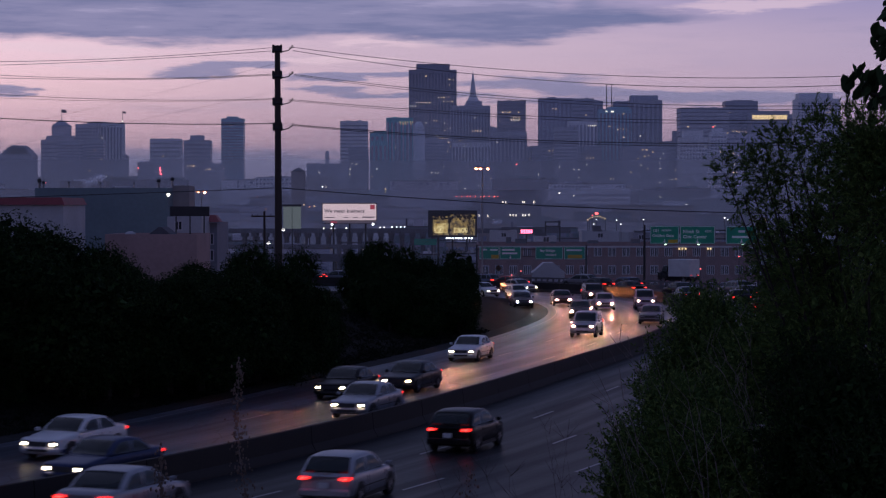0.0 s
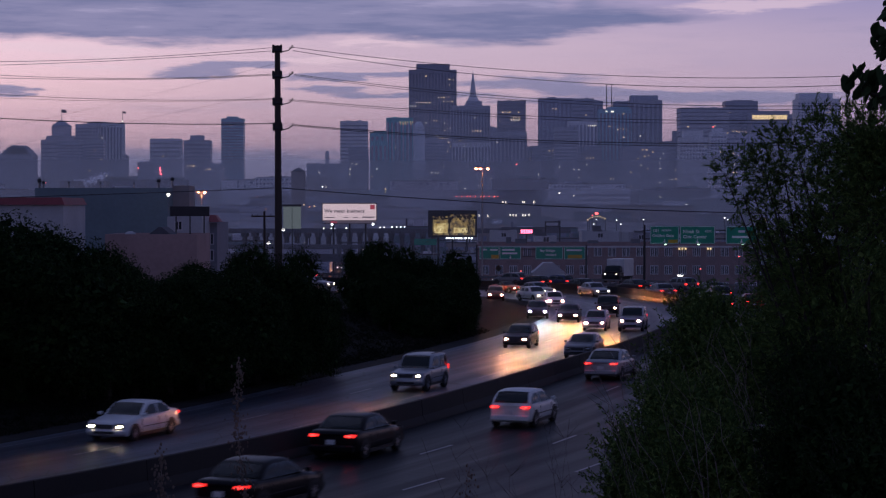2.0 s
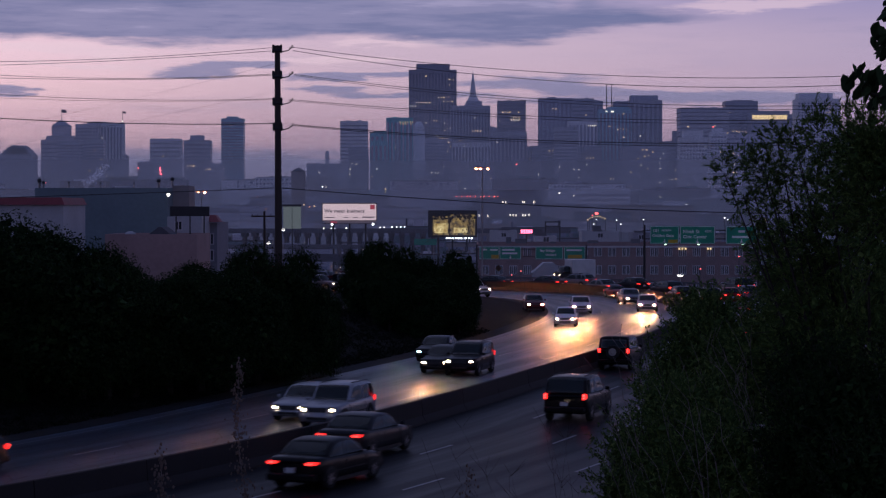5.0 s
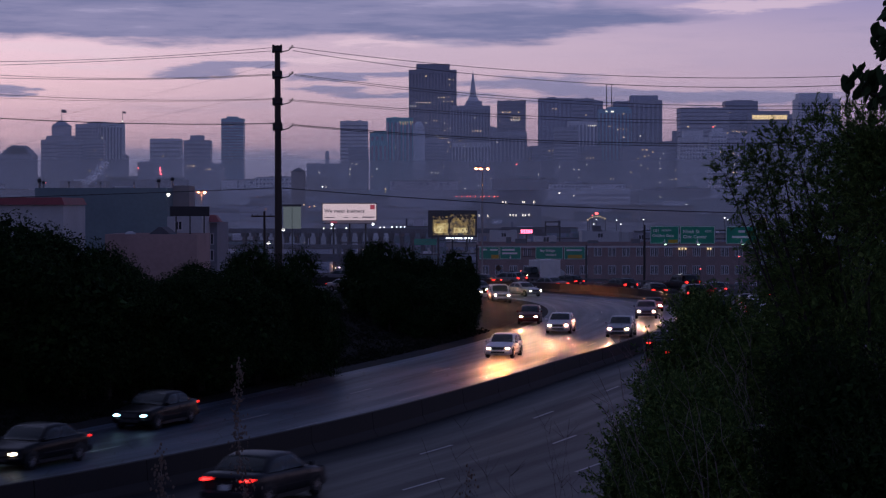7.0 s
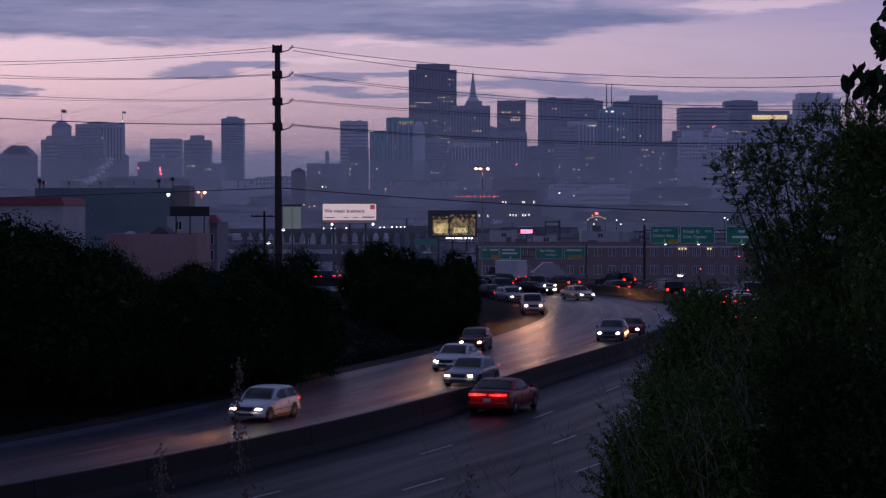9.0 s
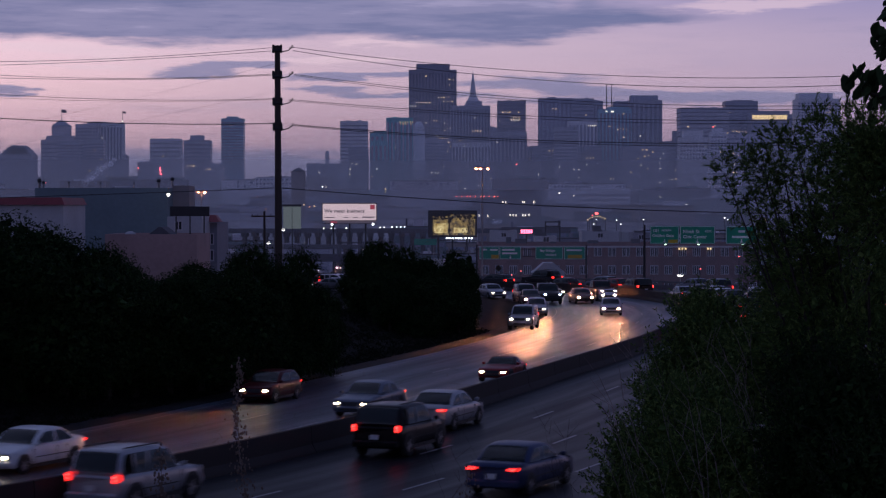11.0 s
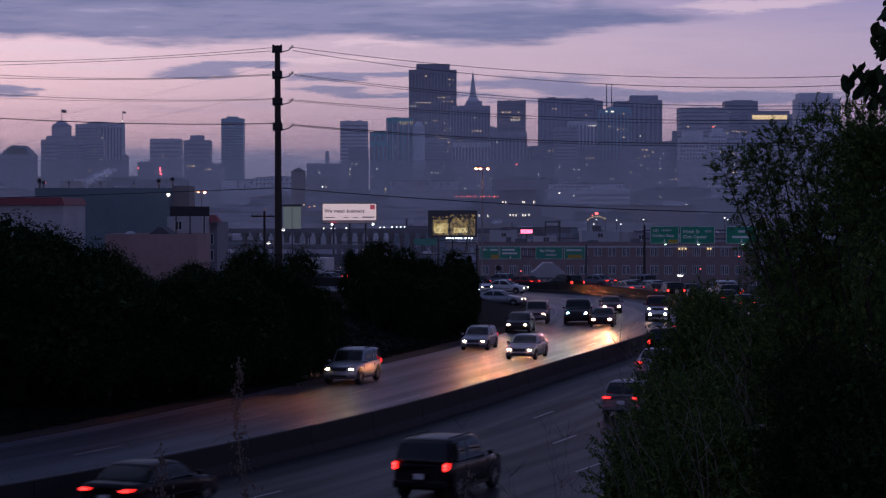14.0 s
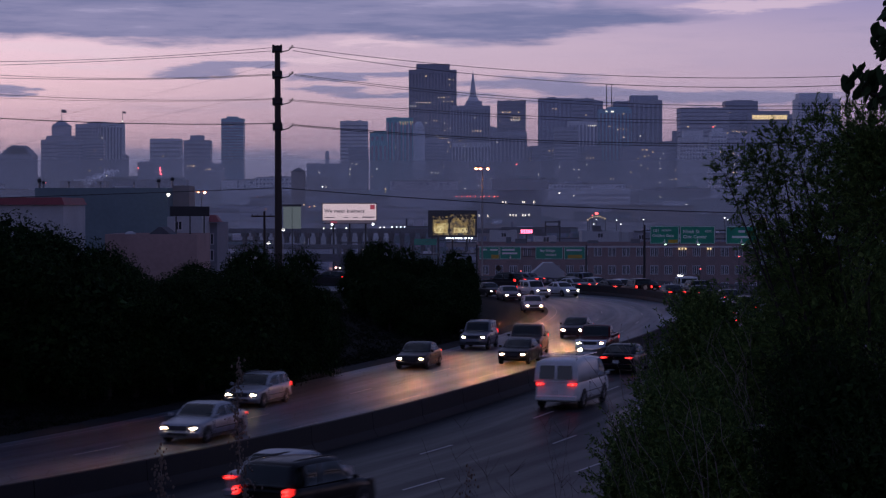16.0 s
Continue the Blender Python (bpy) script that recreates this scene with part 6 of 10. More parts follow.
def shrub_model(seed, lumps, conifer=False):
    """A leafy shrub of unit height 1: short trunk, limbs, lumpy crown down to the ground."""
    rng = np.random.default_rng(seed)
    t = empty("shrub", pose(0, 0, -50), "dense dark evergreen shrub on the freeway bank", "shrub", "roadside shrubs")
    blobs = []
    bm = bmesh.new()
    tube(bm, (0, 0, -0.05), (0.02, 0, 0.45), 0.03, 0.02, 6)
    for k in range(lumps):
        a = k * 2.4 + rng.uniform(-0.3, 0.3)
        z = 0.16 + 0.68 * (k + 0.5) / lumps
        reach = (0.42 * (1 - z) + 0.02 if conifer else 0.34 * math.sqrt(max(0.05, 1 - (z - 0.3) ** 2 * 1.7))) * rng.uniform(0.55, 1.05)
        c = (math.cos(a) * reach, math.sin(a) * reach, z)
        rr = (0.2 * (1.1 - z) if conifer else 0.2) * rng.uniform(0.7, 1.2)
        blobs.append((c, (rr * 1.1, rr * 1.1, rr * 0.9)))
        tube(bm, (0.01, 0, 0.1 + z * 0.35), c, 0.014, 0.004, 5)
    part("trunk", bm, BARK, t)
    C, A, B = crown_leaves(rng, blobs, 1700, 0.0085)
    # broad leaves deep inside close the crown
    c2, a2, b2 = crown_leaves(rng, [(c, tuple(q * 0.66 for q in rad)) for c, rad in blobs] + [((0, 0, 0.4), (0.22, 0.22, 0.34))], 260, 0.022, 0.8)
    C, A, B = np.concatenate((C, c2)), np.concatenate((A, a2)), np.concatenate((B, b2))
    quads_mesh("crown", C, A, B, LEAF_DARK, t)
    return t


SHRUBS = [shrub_model(k + 3, 9 + k) for k in range(4)] + [shrub_model(31, 12, True)]


def place_shrub(i, x, y, top, wide=1.0, label=""):
    z = float(ground_height([x], [y])[0]) - 0.1
    h = top - z
    src = SHRUBS[i % len(SHRUBS)]
    src.scale = (h * wide, h * wide, h)
    r = random.Random(int(x * 31 + y * 17))
    ob = copy_thing(src, pose(x, y, z, 0, 0, r.uniform(0, 360)))
    if label:
        tagged(ob, label)
    return ob


def left_bank():
    r = random.Random(5)
    # crest of the hedge: bearing point, distance, top
    crest = [((-20.97, 98.00, 9.35), 1.3), ((-19.12, 97.00, 9.15), 1.2), ((-18.41, 100.00, 8.55), 1.1), ((-17.45, 100.00, 8.36), 1.0), ((-16.74, 101.00, 8.40), 0.8), ((-15.74, 102.00, 7.5), 1.0), ((-14.70, 104.00, 6.82), 1.2),
             ((-13.33, 106.00, 6.17), 1.2), ((-12.04, 108.00, 6.4), 1.2), ((-10.83, 110.00, 6.5), 1.1), ((-9.74, 114.00, 7.7), 0.85), ((-8.80, 116.00, 7.35), 0.8), ((-7.84, 116.00, 6.05), 0.85), ((-7.30, 119.00, 5.45), 0.62), ((-6.53, 122.00, 4.95), 0.42)]
    for k, (p, w) in enumerate(crest):
        place_shrub(k % 4, p[0], p[1], p[2], w)
    crest2 = [((-6.50, 162.00, 6.60), 0.42), ((-5.57, 160.00, 7.04), 0.9), ((-3.86, 158.00, 7.15), 0.95), ((-2.58, 160.00, 5.88), 0.9), ((-1.36, 163.00, 5.73), 0.95), ((0.17, 164.00, 6.39), 0.9), ((0.91, 160.00, 5.63), 0.8), ((-3.71, 152.00, 5.33), 1.0), ((-1.94, 152.00, 4.86), 1.1), ((-0.16, 156.00, 4.58), 1.1), ((1.15, 158.00, 4.19), 0.7)]
    for k, (p, w) in enumerate(crest2):
        place_shrub((k + 1) % 4, p[0], p[1], p[2], w)
    p = (1.88, 172.00, 6.34)
    place_shrub(4, p[0], p[1], p[2], 0.55, "small pointed dark conifer at the edge of the shrubs")
    # lower rows filling the bank down to the shoulder
    k = 0
    for off, h0, h1, gap, s0, s1 in ((-18.8, 1.4, 2.4, 2.8, 756, 810), (-21.5, 3.2, 4.4, 3.4, 752, 814), (-25.5, 3.6, 4.8, 3.8, 750, 816),
                                     (-30, 3.4, 4.6, 4.0, 750, 814), (-17.0, 1.2, 2.4, 2.8, 834, 854), (-20.0, 2.4, 3.6, 3.0, 832, 858), (-24.0, 3.0, 4.0, 3.2, 834, 858)):
        s = s0
        while s < s1:
            x, y, _ = road_at(s + r.uniform(-0.6, 0.6), off + r.uniform(-0.6, 0.6))
            g = float(ground_height([x], [y])[0])
            if y < 130 and x > -0.090 * y or y > 140 and x < -0.031 * y:
                s += gap
                continue
            place_shrub(k % 4, x, y, g + r.uniform(h0, h1), r.uniform(1.0, 1.3))
            k += 1
            s += gap * r.uniform(0.8, 1.25)


left_bank()


def bank_cover():
    """Low dark leaves added to darken the bank, with weeds and dry litter, between the shrubs and the shoulder."""
    rng = np.random.default_rng(77)
    C, A, B, DC, DA, DB = [], [], [], [], [], []
    for _ in range(5200):
        s_, o_ = rng.uniform(738, 848), -14.3 - 13 * rng.random() ** 1.3
        x, y, _h = road_at(s_, o_)
        z = float(ground_height([x], [y])[0])
        r = rng.uniform(0.12, 0.42)
        n = 44
        d = rand_dirs(rng, n)
        d[:, 2] = np.abs(d[:, 2])
        dry = rng.random() < 0.10
        if dry:
            a = np.array((0, 0, 1.0)) + rng.normal(size=(n, 3)) * 0.35
        else:
            a = rand_dirs(rng, n)
        a /= np.linalg.norm(a, axis=1)[:, None]
        b = np.cross(a, rand_dirs(rng, n))
        b /= np.maximum(np.linalg.norm(b, axis=1), 1e-6)[:, None]
        ln = rng.uniform(0.028, 0.06, n)[:, None] * (3.0 if dry else 1.0)
        (DC if dry else C).append(np.array((x, y, z)) + d * np.array((r, r, r * 0.8)))
        (DA if dry else A).append(a * ln)
        (DB if dry else B).append(b * ln * (0.06 if dry else 0.6))
    t = quads_mesh("ground_cover", np.concatenate(C), np.concatenate(A), np.concatenate(B), LEAF_BANK_DARK)
    tagged(t, "low dark leaves added to darken the freeway bank", "ground cover", kind="stuff")
    t = quads_mesh("dry_grass", np.concatenate(DC), np.concatenate(DA), np.concatenate(DB), DRY_GRASS)
    tagged(t, "short dry grass tufts on the freeway bank", "grass", kind="stuff")


# near-black leaves, added so that the pale bank reads dark
LEAF_BANK_DARK = leaf_mat("bank_darkening_leaf", (0.006, 0.010, 0.006), (0.016, 0.020, 0.012))
DRY_GRASS = mat("dry_grass_blade", (0.040, 0.034, 0.028), 0.95, vary=0.4, scale=3, spec=0.04)
bank_cover()
for ob in SHRUBS:
    for o in (*ob.children_recursive, ob):
        bpy.data.objects.remove(o)


def near_tree():
    """The feathery tree on the hillside: crown lumps, limbs that feed them, narrow leaves on twigs."""
    rng = np.random.default_rng(21)
    x0, y0 = 5.14, 26.0
    z0 = float(ground_height([x0], [y0])[0]) - 0.2
    t = empty("tree", pose(0, 0, 0), "dark feathery small-leaved tree on the hillside", "tree")
    lumps = [((5.20, 27.00, 8.67), 0.95, 1.5, 900), ((4.74, 27.00, 8.81), 0.6, 0.75, 300), ((4.36, 27.00, 9.30), 0.48, 0.5, 70), ((3.80, 27.50, 9.36), 0.22, 0.26, 34), ((4.06, 27.50, 9.16), 0.26, 0.34, 60),
             ((4.42, 27.00, 9.75), 0.26, 0.24, 36), ((4.04, 27.00, 9.61), 0.25, 0.3, 50), ((4.53, 26.00, 10.07), 0.25, 0.36, 90), ((4.87, 25.00, 9.81), 0.42, 0.6, 420), ((4.77, 26.00, 9.36), 0.42, 0.6, 120),
             ((5.10, 25.00, 9.16), 0.6, 1.2, 500), ((4.45, 28.00, 8.50), 0.45, 0.5, 260), ((4.89, 27.00, 7.75), 0.95, 0.9, 700), ((4.58, 29.00, 7.99), 0.5, 0.5, 300), ((4.33, 29.00, 8.63), 0.24, 0.32, 60), ((5.25, 26.00, 7.33), 0.8, 1.2, 600),
             ((3.55, 27.5, 9.66), 0.16, 0.13, 26), ((3.75, 27.5, 9.83), 0.15, 0.12, 22), ((4.15, 27.0, 10.02), 0.18, 0.15, 30), ((4.35, 27.0, 10.10), 0.16, 0.13, 26), ((3.95, 27.0, 9.75), 0.2, 0.16, 34)]
    bm = bmesh.new()
    fork = Vector((x0 + 0.15, y0 + 0.4, z0 + 2.6))
    tube(bm, (x0, y0, z0), fork, 0.16, 0.12, 10)
    C, A, B = [], [], []
    for p, r, rz, n in lumps:
        p = Vector(p)
        mid = fork.lerp(p, 0.5) + Vector((rng.uniform(-0.2, 0.2), rng.uniform(-0.2, 0.2), -0.15))
        tube(bm, fork, mid, 0.034, 0.020, 6)
        tube(bm, mid, p, 0.020, 0.006, 6)
        m = int(n * (1.2 if n > 400 else 0.0))
        d = rand_dirs(rng, m) * np.array((r, r, rz)) * (rng.uniform(0.0, 0.6, m) ** 0.5)[:, None]
        a = rand_dirs(rng, m)
        b = np.cross(a, rand_dirs(rng, m))
        b /= np.maximum(np.linalg.norm(b, axis=1), 1e-6)[:, None]
        s = rng.uniform(0.03, 0.07, m)[:, None]
        C.append(np.array(p) + d)
        A.append(a * s)
        B.append(b * s * 0.5)
        for k in range(n):
            d = rand_dirs(rng, 1)[0] * np.array((r, r * 0.9, rz)) * rng.uniform(0.35, 1.1)
            o = np.array(p) + d
            way = d * 0.9 / max(np.linalg.norm(d), 0.01) + np.array((-0.12, 0, 0.28)) + rng.normal(size=3) * 0.45
            way /= np.linalg.norm(way)
            ln = rng.uniform(0.10, 0.24)
            if k % 9 == 0:
                tube(bm, np.array(p) * 0.6 + o * 0.4, o, 0.008, 0.005, 4, caps=False)
            if k % 3 == 0:
                tube(bm, o, o + way * ln, 0.004, 0.002, 3, caps=False)
            m = 16
            s = rng.uniform(0, 1, m)[:, None]
            dirs = rand_dirs(rng, m) * 0.75 + way
            dirs /= np.linalg.norm(dirs, axis=1)[:, None]
            C.append(o + way * ln * s + dirs * 0.03)
            A.append(dirs * rng.uniform(0.022, 0.045, m)[:, None])
            b = np.cross(dirs, rand_dirs(rng, m))
            B.append(b / np.maximum(np.linalg.norm(b, axis=1), 1e-6)[:, None] * 0.008)
    part("trunk", bm, BARK, t)
    C, A, B = np.concatenate(C), np.concatenate(A), np.concatenate(B)
    quads_mesh("crown", C, A, B, LEAF_OLIVE, t)


def broadleaf_branch():
    """Overhanging branch with large drooping leaves."""
    rng = np.random.default_rng(8)
    t = empty("tree", pose(0, 0, 0), "overhanging branch of a tree with broad drooping leaves", "tree")
    bm = bmesh.new()
    x, y = 3.11, 14.0
    z0 = float(ground_height([x], [y])[0]) - 0.2
    tube(bm, (x + 0.2, y, z0), (x, y, 9.2), 0.09, 0.07, 8)
    tube(bm, (x, y, 9.2), (x - 0.05, y, 11.2), 0.07, 0.03, 8)
    C, A, B = [], [], []
    for p, q, n in (((3.11, 14.00, 10.00), (2.63, 14.00, 10.08), 60), ((3.11, 14.00, 10.22), (2.83, 14.00, 10.33), 34), ((3.07, 14.00, 10.47), (2.85, 14.00, 10.51), 24), ((3.07, 14.00, 9.85), (2.69, 14.00, 9.96), 26)):
        p, q = np.array(p), np.array(q)
        tube(bm, p, q, 0.022, 0.006, 6)
        for k in range(n):
            f = rng.uniform(0.2, 1.0)
            d = rand_dirs(rng, 1)[0] * 0.5 + np.array((-0.2, 0, -0.8))
            d /= np.linalg.norm(d)
            ln = rng.uniform(0.035, 0.065)
            C.append(p + (q - p) * f + d * ln + rng.normal(size=3) * 0.045)
            b = np.cross(d, rand_dirs(rng, 1)[0])
            A.append(d * ln)
            B.append(b / np.linalg.norm(b) * ln * 0.62)
    part("trunk", bm, BARK, t)
    verts, faces = [], []
    for c, al, ac in zip(C, A, B):
        c, al, ac = Vector(c), Vector(al), Vector(ac)
        up = al.cross(ac).normalized() * ac.length * 0.3
        k0 = len(verts)
        verts += [c - al, c + al * 0.75 - ac * 0.55 + up * 0.5, c + al, c + al * 0.75 + ac * 0.55 + up * 0.5]
        verts += [c - al * 0.55 - ac * 0.75 + up, c + al * 0.1 - ac + up, c + al * 0.1 + ac + up, c - al * 0.55 + ac * 0.75 + up]
        faces += [(k0, k0 + 4, k0 + 5, k0 + 1, k0 + 2), (k0, k0 + 2, k0 + 3, k0 + 6, k0 + 7)]
    raw("crown", verts, faces, LEAF_BROAD, t)


def near_bush(name_label, lumps, seed, leaf=0.03, material=LEAF_OLIVE):
    rng = np.random.default_rng(seed)
    c0 = lumps[0][0]
    z0 = float(ground_height([c0[0]], [c0[1]])[0]) - 0.2
    t = empty("bush", pose(0, 0, 0), name_label, "bush", "hillside bushes")
    bm = bmesh.new()
    base = Vector((c0[0], c0[1], z0))
    C, A, B = [], [], []
    for p, r, rz, n in lumps:
        p = Vector(p)
        tube(bm, base, p, 0.04, 0.012, 6)
        m = int(n * 4.5)
        d = rand_dirs(rng, m) * np.array((r, r, rz)) * (rng.uniform(0.0, 0.6, m) ** 0.5)[:, None]
        a = rand_dirs(rng, m)
        b = np.cross(a, rand_dirs(rng, m))
        b /= np.maximum(np.linalg.norm(b, axis=1), 1e-6)[:, None]
        s = rng.uniform(0.035, 0.08, m)[:, None]
        C.append(np.array(p) + d)
        A.append(a * s)
        B.append(b * s * 0.5)
        for k in range(n):
            d = rand_dirs(rng, 1)[0] * np.array((r, r, rz)) * rng.uniform(0.3, 1.08)
            o = np.array(p) + d
            way = d / max(np.linalg.norm(d), 0.01) * 0.6 + np.array((-0.2, -0.1, 0.8)) + rng.normal(size=3) * 0.3
            way /= np.linalg.norm(way)
            ln = rng.uniform(0.15, 0.4)
            if k % 4 == 0:
                tube(bm, o - way * 0.1, o + way * ln, 0.005, 0.002, 3, caps=False)
            m = 14
            s = rng.uniform(0, 1, m)[:, None]
            dirs = rand_dirs(rng, m) * 0.9 + way * 0.8
            dirs /= np.linalg.norm(dirs, axis=1)[:, None]
            C.append(o + way * ln * s + dirs * 0.03)
            A.append(dirs * rng.uniform(0.7, 1.5, m)[:, None] * leaf)
            b = np.cross(dirs, rand_dirs(rng, m))
            B.append(b / np.maximum(np.linalg.norm(b, axis=1), 1e-6)[:, None] * leaf * 0.33)
    part("trunk", bm, BARK, t)
    quads_mesh("crown", np.concatenate(C), np.concatenate(A), np.concatenate(B), material, t)


near_tree()
broadleaf_branch()
near_bush("dense olive bush on the slope above the freeway", [((4.69, 33.00, 6.54), 1.2, 1.1, 650), ((4.15, 34.00, 7.08), 0.72, 0.74, 520), ((4.02, 35.00, 7.47), 0.26, 0.32, 110), ((4.28, 34.00, 7.41), 0.38, 0.42, 170), ((3.55, 34.00, 6.37), 0.5, 0.7, 330), ((5.12, 32.00, 7.29), 0.8, 0.85, 480)], 5, 0.034)
near_bush("low dark bush on the slope above the freeway", [((3.84, 27.00, 5.83), 1.0, 0.8, 650), ((3.03, 28.00, 6.07), 0.65, 0.6, 320), ((2.54, 29.00, 5.96), 0.4, 0.45, 140), ((2.38, 28.00, 5.56), 0.45, 0.4, 180), ((3.52, 29.00, 6.48), 0.5, 0.5, 240), ((3.09, 30.00, 6.39), 0.42, 0.45, 220), ((2.85, 27.00, 5.70), 0.45, 0.4, 260), ((3.34, 27.00, 6.04), 0.5, 0.5, 260)], 6, 0.03)
# shade under the tree is put into this bush by its darker leaves
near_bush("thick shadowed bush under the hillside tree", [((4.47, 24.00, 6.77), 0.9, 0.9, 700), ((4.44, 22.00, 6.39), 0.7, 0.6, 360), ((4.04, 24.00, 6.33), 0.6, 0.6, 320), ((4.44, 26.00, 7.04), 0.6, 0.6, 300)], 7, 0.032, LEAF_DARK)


def dry_stalks():
    """Bare pale stems that stand out of the bushes."""
    r = random.Random(3)
    spots = [(3.27, 31.00, 6.54), (3.40, 30.00, 6.31), (3.59, 29.00, 6.26), (3.89, 29.00, 6.56), (4.05, 28.00, 6.65), (4.27, 28.00, 6.80), (2.71, 27.00, 6.25), (2.97, 25.00, 6.21), (2.48, 26.00, 6.02), (3.88, 25.00, 6.27), (3.16, 24.00, 6.14)]
    for k, p in enumerate(spots):
        t = empty("dry_plant", pose(p[0], p[1], p[2] - 1.2), "leafless pale dry stems in the bushes", "dry plant", "dry stems")
        for j in range(3):
            bm = bmesh.new()
            a = Vector((r.uniform(-0.2, 0.2), r.uniform(-0.2, 0.2), 0))
            lean = Vector((r.uniform(-0.45, 0.1), r.uniform(-0.2, 0.2), r.uniform(1.6, 2.2)))
            prev = a
            for i in range(1, 7):
                q = a + lean * i / 6 + Vector((-0.35 * (i / 6) ** 2 * r.uniform(0.6, 1.3), 0, 0))
                tube(bm, prev, q, 0.0045, 0.004, 4, caps=False)
                if i > 2:
                    tube(bm, q, q + Vector((r.uniform(-0.25, 0.15), r.uniform(-0.1, 0.1), r.uniform(0.1, 0.3))), 0.0035, 0.002, 3, caps=False)
                prev = q
            part("stem", bm, DRY, t)


dry_stalks()


def bare_twigs():
    """Thin leafless twigs that lean out over the slope before the road."""
    r = random.Random(12)
    for x, y, lean in ((1.05, 20.0, -0.35), (1.30, 21.0, 0.25), (1.52, 22.0, -0.15), (0.82, 19.0, 0.30), (1.72, 22.5, -0.4), (0.62, 18.0, -0.1)):
        g = float(ground_height([x], [y])[0]) - 0.1
        t = empty("bare_shrub", pose(x, y, g), "leafless dark twigs on the slope before the road", "shrub", "bare shrubs")
        for j in range(4):
            bm = bmesh.new()
            h = r.uniform(0.75, 1.0) * max(0.6, 7.25 - g)
            way = Vector((lean * 0.4 + r.uniform(-0.14, 0.14), r.uniform(-0.2, 0.2), 1.0))
            prev = Vector((r.uniform(-0.1, 0.1), 0, 0))
            for i in range(1, 9):
                q = way * (h * i / 8) + Vector((0.03 * math.sin(i * 1.1 + j) + lean * 0.3 * (i / 8) ** 2 * h, 0, 0))
                tube(bm, prev, q, 0.0042 - 0.0004 * i, 0.0042 - 0.0004 * (i + 1), 5, caps=False)
                if i > 2:
                    for _ in range(2):
                        d = Vector((r.uniform(-0.16, 0.16), r.uniform(-0.1, 0.1), r.uniform(0.08, 0.2)))
                        tube(bm, q, q + d, 0.002, 0.001, 3, caps=False)
                prev = q
            part("stem", bm, BARK, t)


bare_twigs()


def weed(p, height, label, heads, seed):
    """A tall dry weed: bent stem with clustered seed heads."""
    r = random.Random(seed)
    x, y, z = p
    g = float(ground_height([x], [y])[0]) - 0.1
    t = empty("dry_weed", pose(x, y, g), label, "weed", "dry weeds")
    top = z - g
    bm = bmesh.new()
    prev = Vector((-0.05, 0, 0))
    pts = []
    for i in range(1, 15):
        q = Vector((-0.05 + 0.06 * math.sin(i * 0.7 + seed) * i / 14, 0.02 * math.sin(i), top * i / 14))
        tube(bm, prev, q, 0.006 - i * 0.0003, 0.006 - (i + 1) * 0.0003, 6, caps=False)
        pts.append(q)
        prev = q
    part("stem", bm, DRY, t)
    bm = bmesh.new()
    for k in range(heads):
        f = 1 - (k / heads) * height / top
        zz = top * f
        j = min(range(len(pts)), key=lambda i: abs(pts[i].z - zz))
        w = 0.012 + 0.035 * (k / heads) * abs(math.sin(k * 0.35 + seed))
        for _ in range(4):
            c = Vector((pts[j].x + r.gauss(0, w), pts[j].y + r.gauss(0, w), zz + r.gauss(0, 0.02)))
            s = r.uniform(0.003, 0.008)
            bmesh.ops.create_icosphere(bm, subdivisions=1, radius=s, matrix=Matrix.Translation(c) @ Matrix.Diagonal((1, 1, 1.5, 1)))
    tagged(part("seed_head", bm, DRY_DARK, t), kind="stuff")


weed((-1.08, 12.50, 8.32), 0.8, "tall brown weed gone to seed before the road", 70, 2)
weed((-1.43, 11.00, 7.96), 0.35, "short brown weed gone to seed", 34, 5)
weed((0.20, 12.00, 7.76), 0.2, "thin dry weed tip", 10, 9)


# ---- cars ----
def car_paint(name, color, metal=0.35, rough=0.32):
    m = mat("car_paint_" + name, color, rough, metal, vary=0.12, scale=1.5, fine=30, spec=0.5 if max(color) > 0.3 else 0.34 if max(color) > 0.11 else 0.12)
    b = m.node_tree.nodes["Principled BSDF"]
    b.inputs["Coat Weight"].default_value = 0.14
    b.inputs["Coat Roughness"].default_value = 0.04
    return m


PAINTS = {"white": car_paint("white", (0.64, 0.65, 0.66), 0.0), "silver": car_paint("silver", (0.33, 0.34, 0.37), 0.5), "grey": car_paint("grey", (0.16, 0.165, 0.18), 0.4),
          "slate": car_paint("slate", (0.12, 0.14, 0.18), 0.4), "charcoal": car_paint("charcoal", (0.022, 0.023, 0.028), 0.2), "black": car_paint("black", (0.005, 0.005, 0.007), 0.0, 0.3),
          "navy": car_paint("navy", (0.035, 0.05, 0.11), 0.4), "red": car_paint("red", (0.25, 0.005, 0.010), 0.0, 0.4), "maroon": car_paint("maroon", (0.07, 0.004, 0.007), 0.1)}
CAR_GLASS = mat("car_glass", (0.020, 0.032, 0.033), 0.06, vary=0, spec=0.75)
TYRE = mat("tyre_rubber", (0.018, 0.018, 0.019), 0.9, vary=0.2, scale=6)
RIM = mat("alloy_rim", (0.35, 0.35, 0.36), 0.35, 0.8, vary=0.15, scale=6)
TRIM = mat("black_plastic_trim", (0.02, 0.02, 0.022), 0.6, vary=0.15, scale=4)
CHROME = mat("chrome_trim", (0.55, 0.55, 0.56), 0.2, 1.0, vary=0.05)
PLATE = mat("number_plate", (0.55, 0.56, 0.58), 0.5, vary=0.15, scale=6)
LAMP_OFF = mat("unlit_lamp_lens", (0.35, 0.36, 0.38), 0.15, vary=0.1)
HEAD, TAIL = 190000.0, 1.9
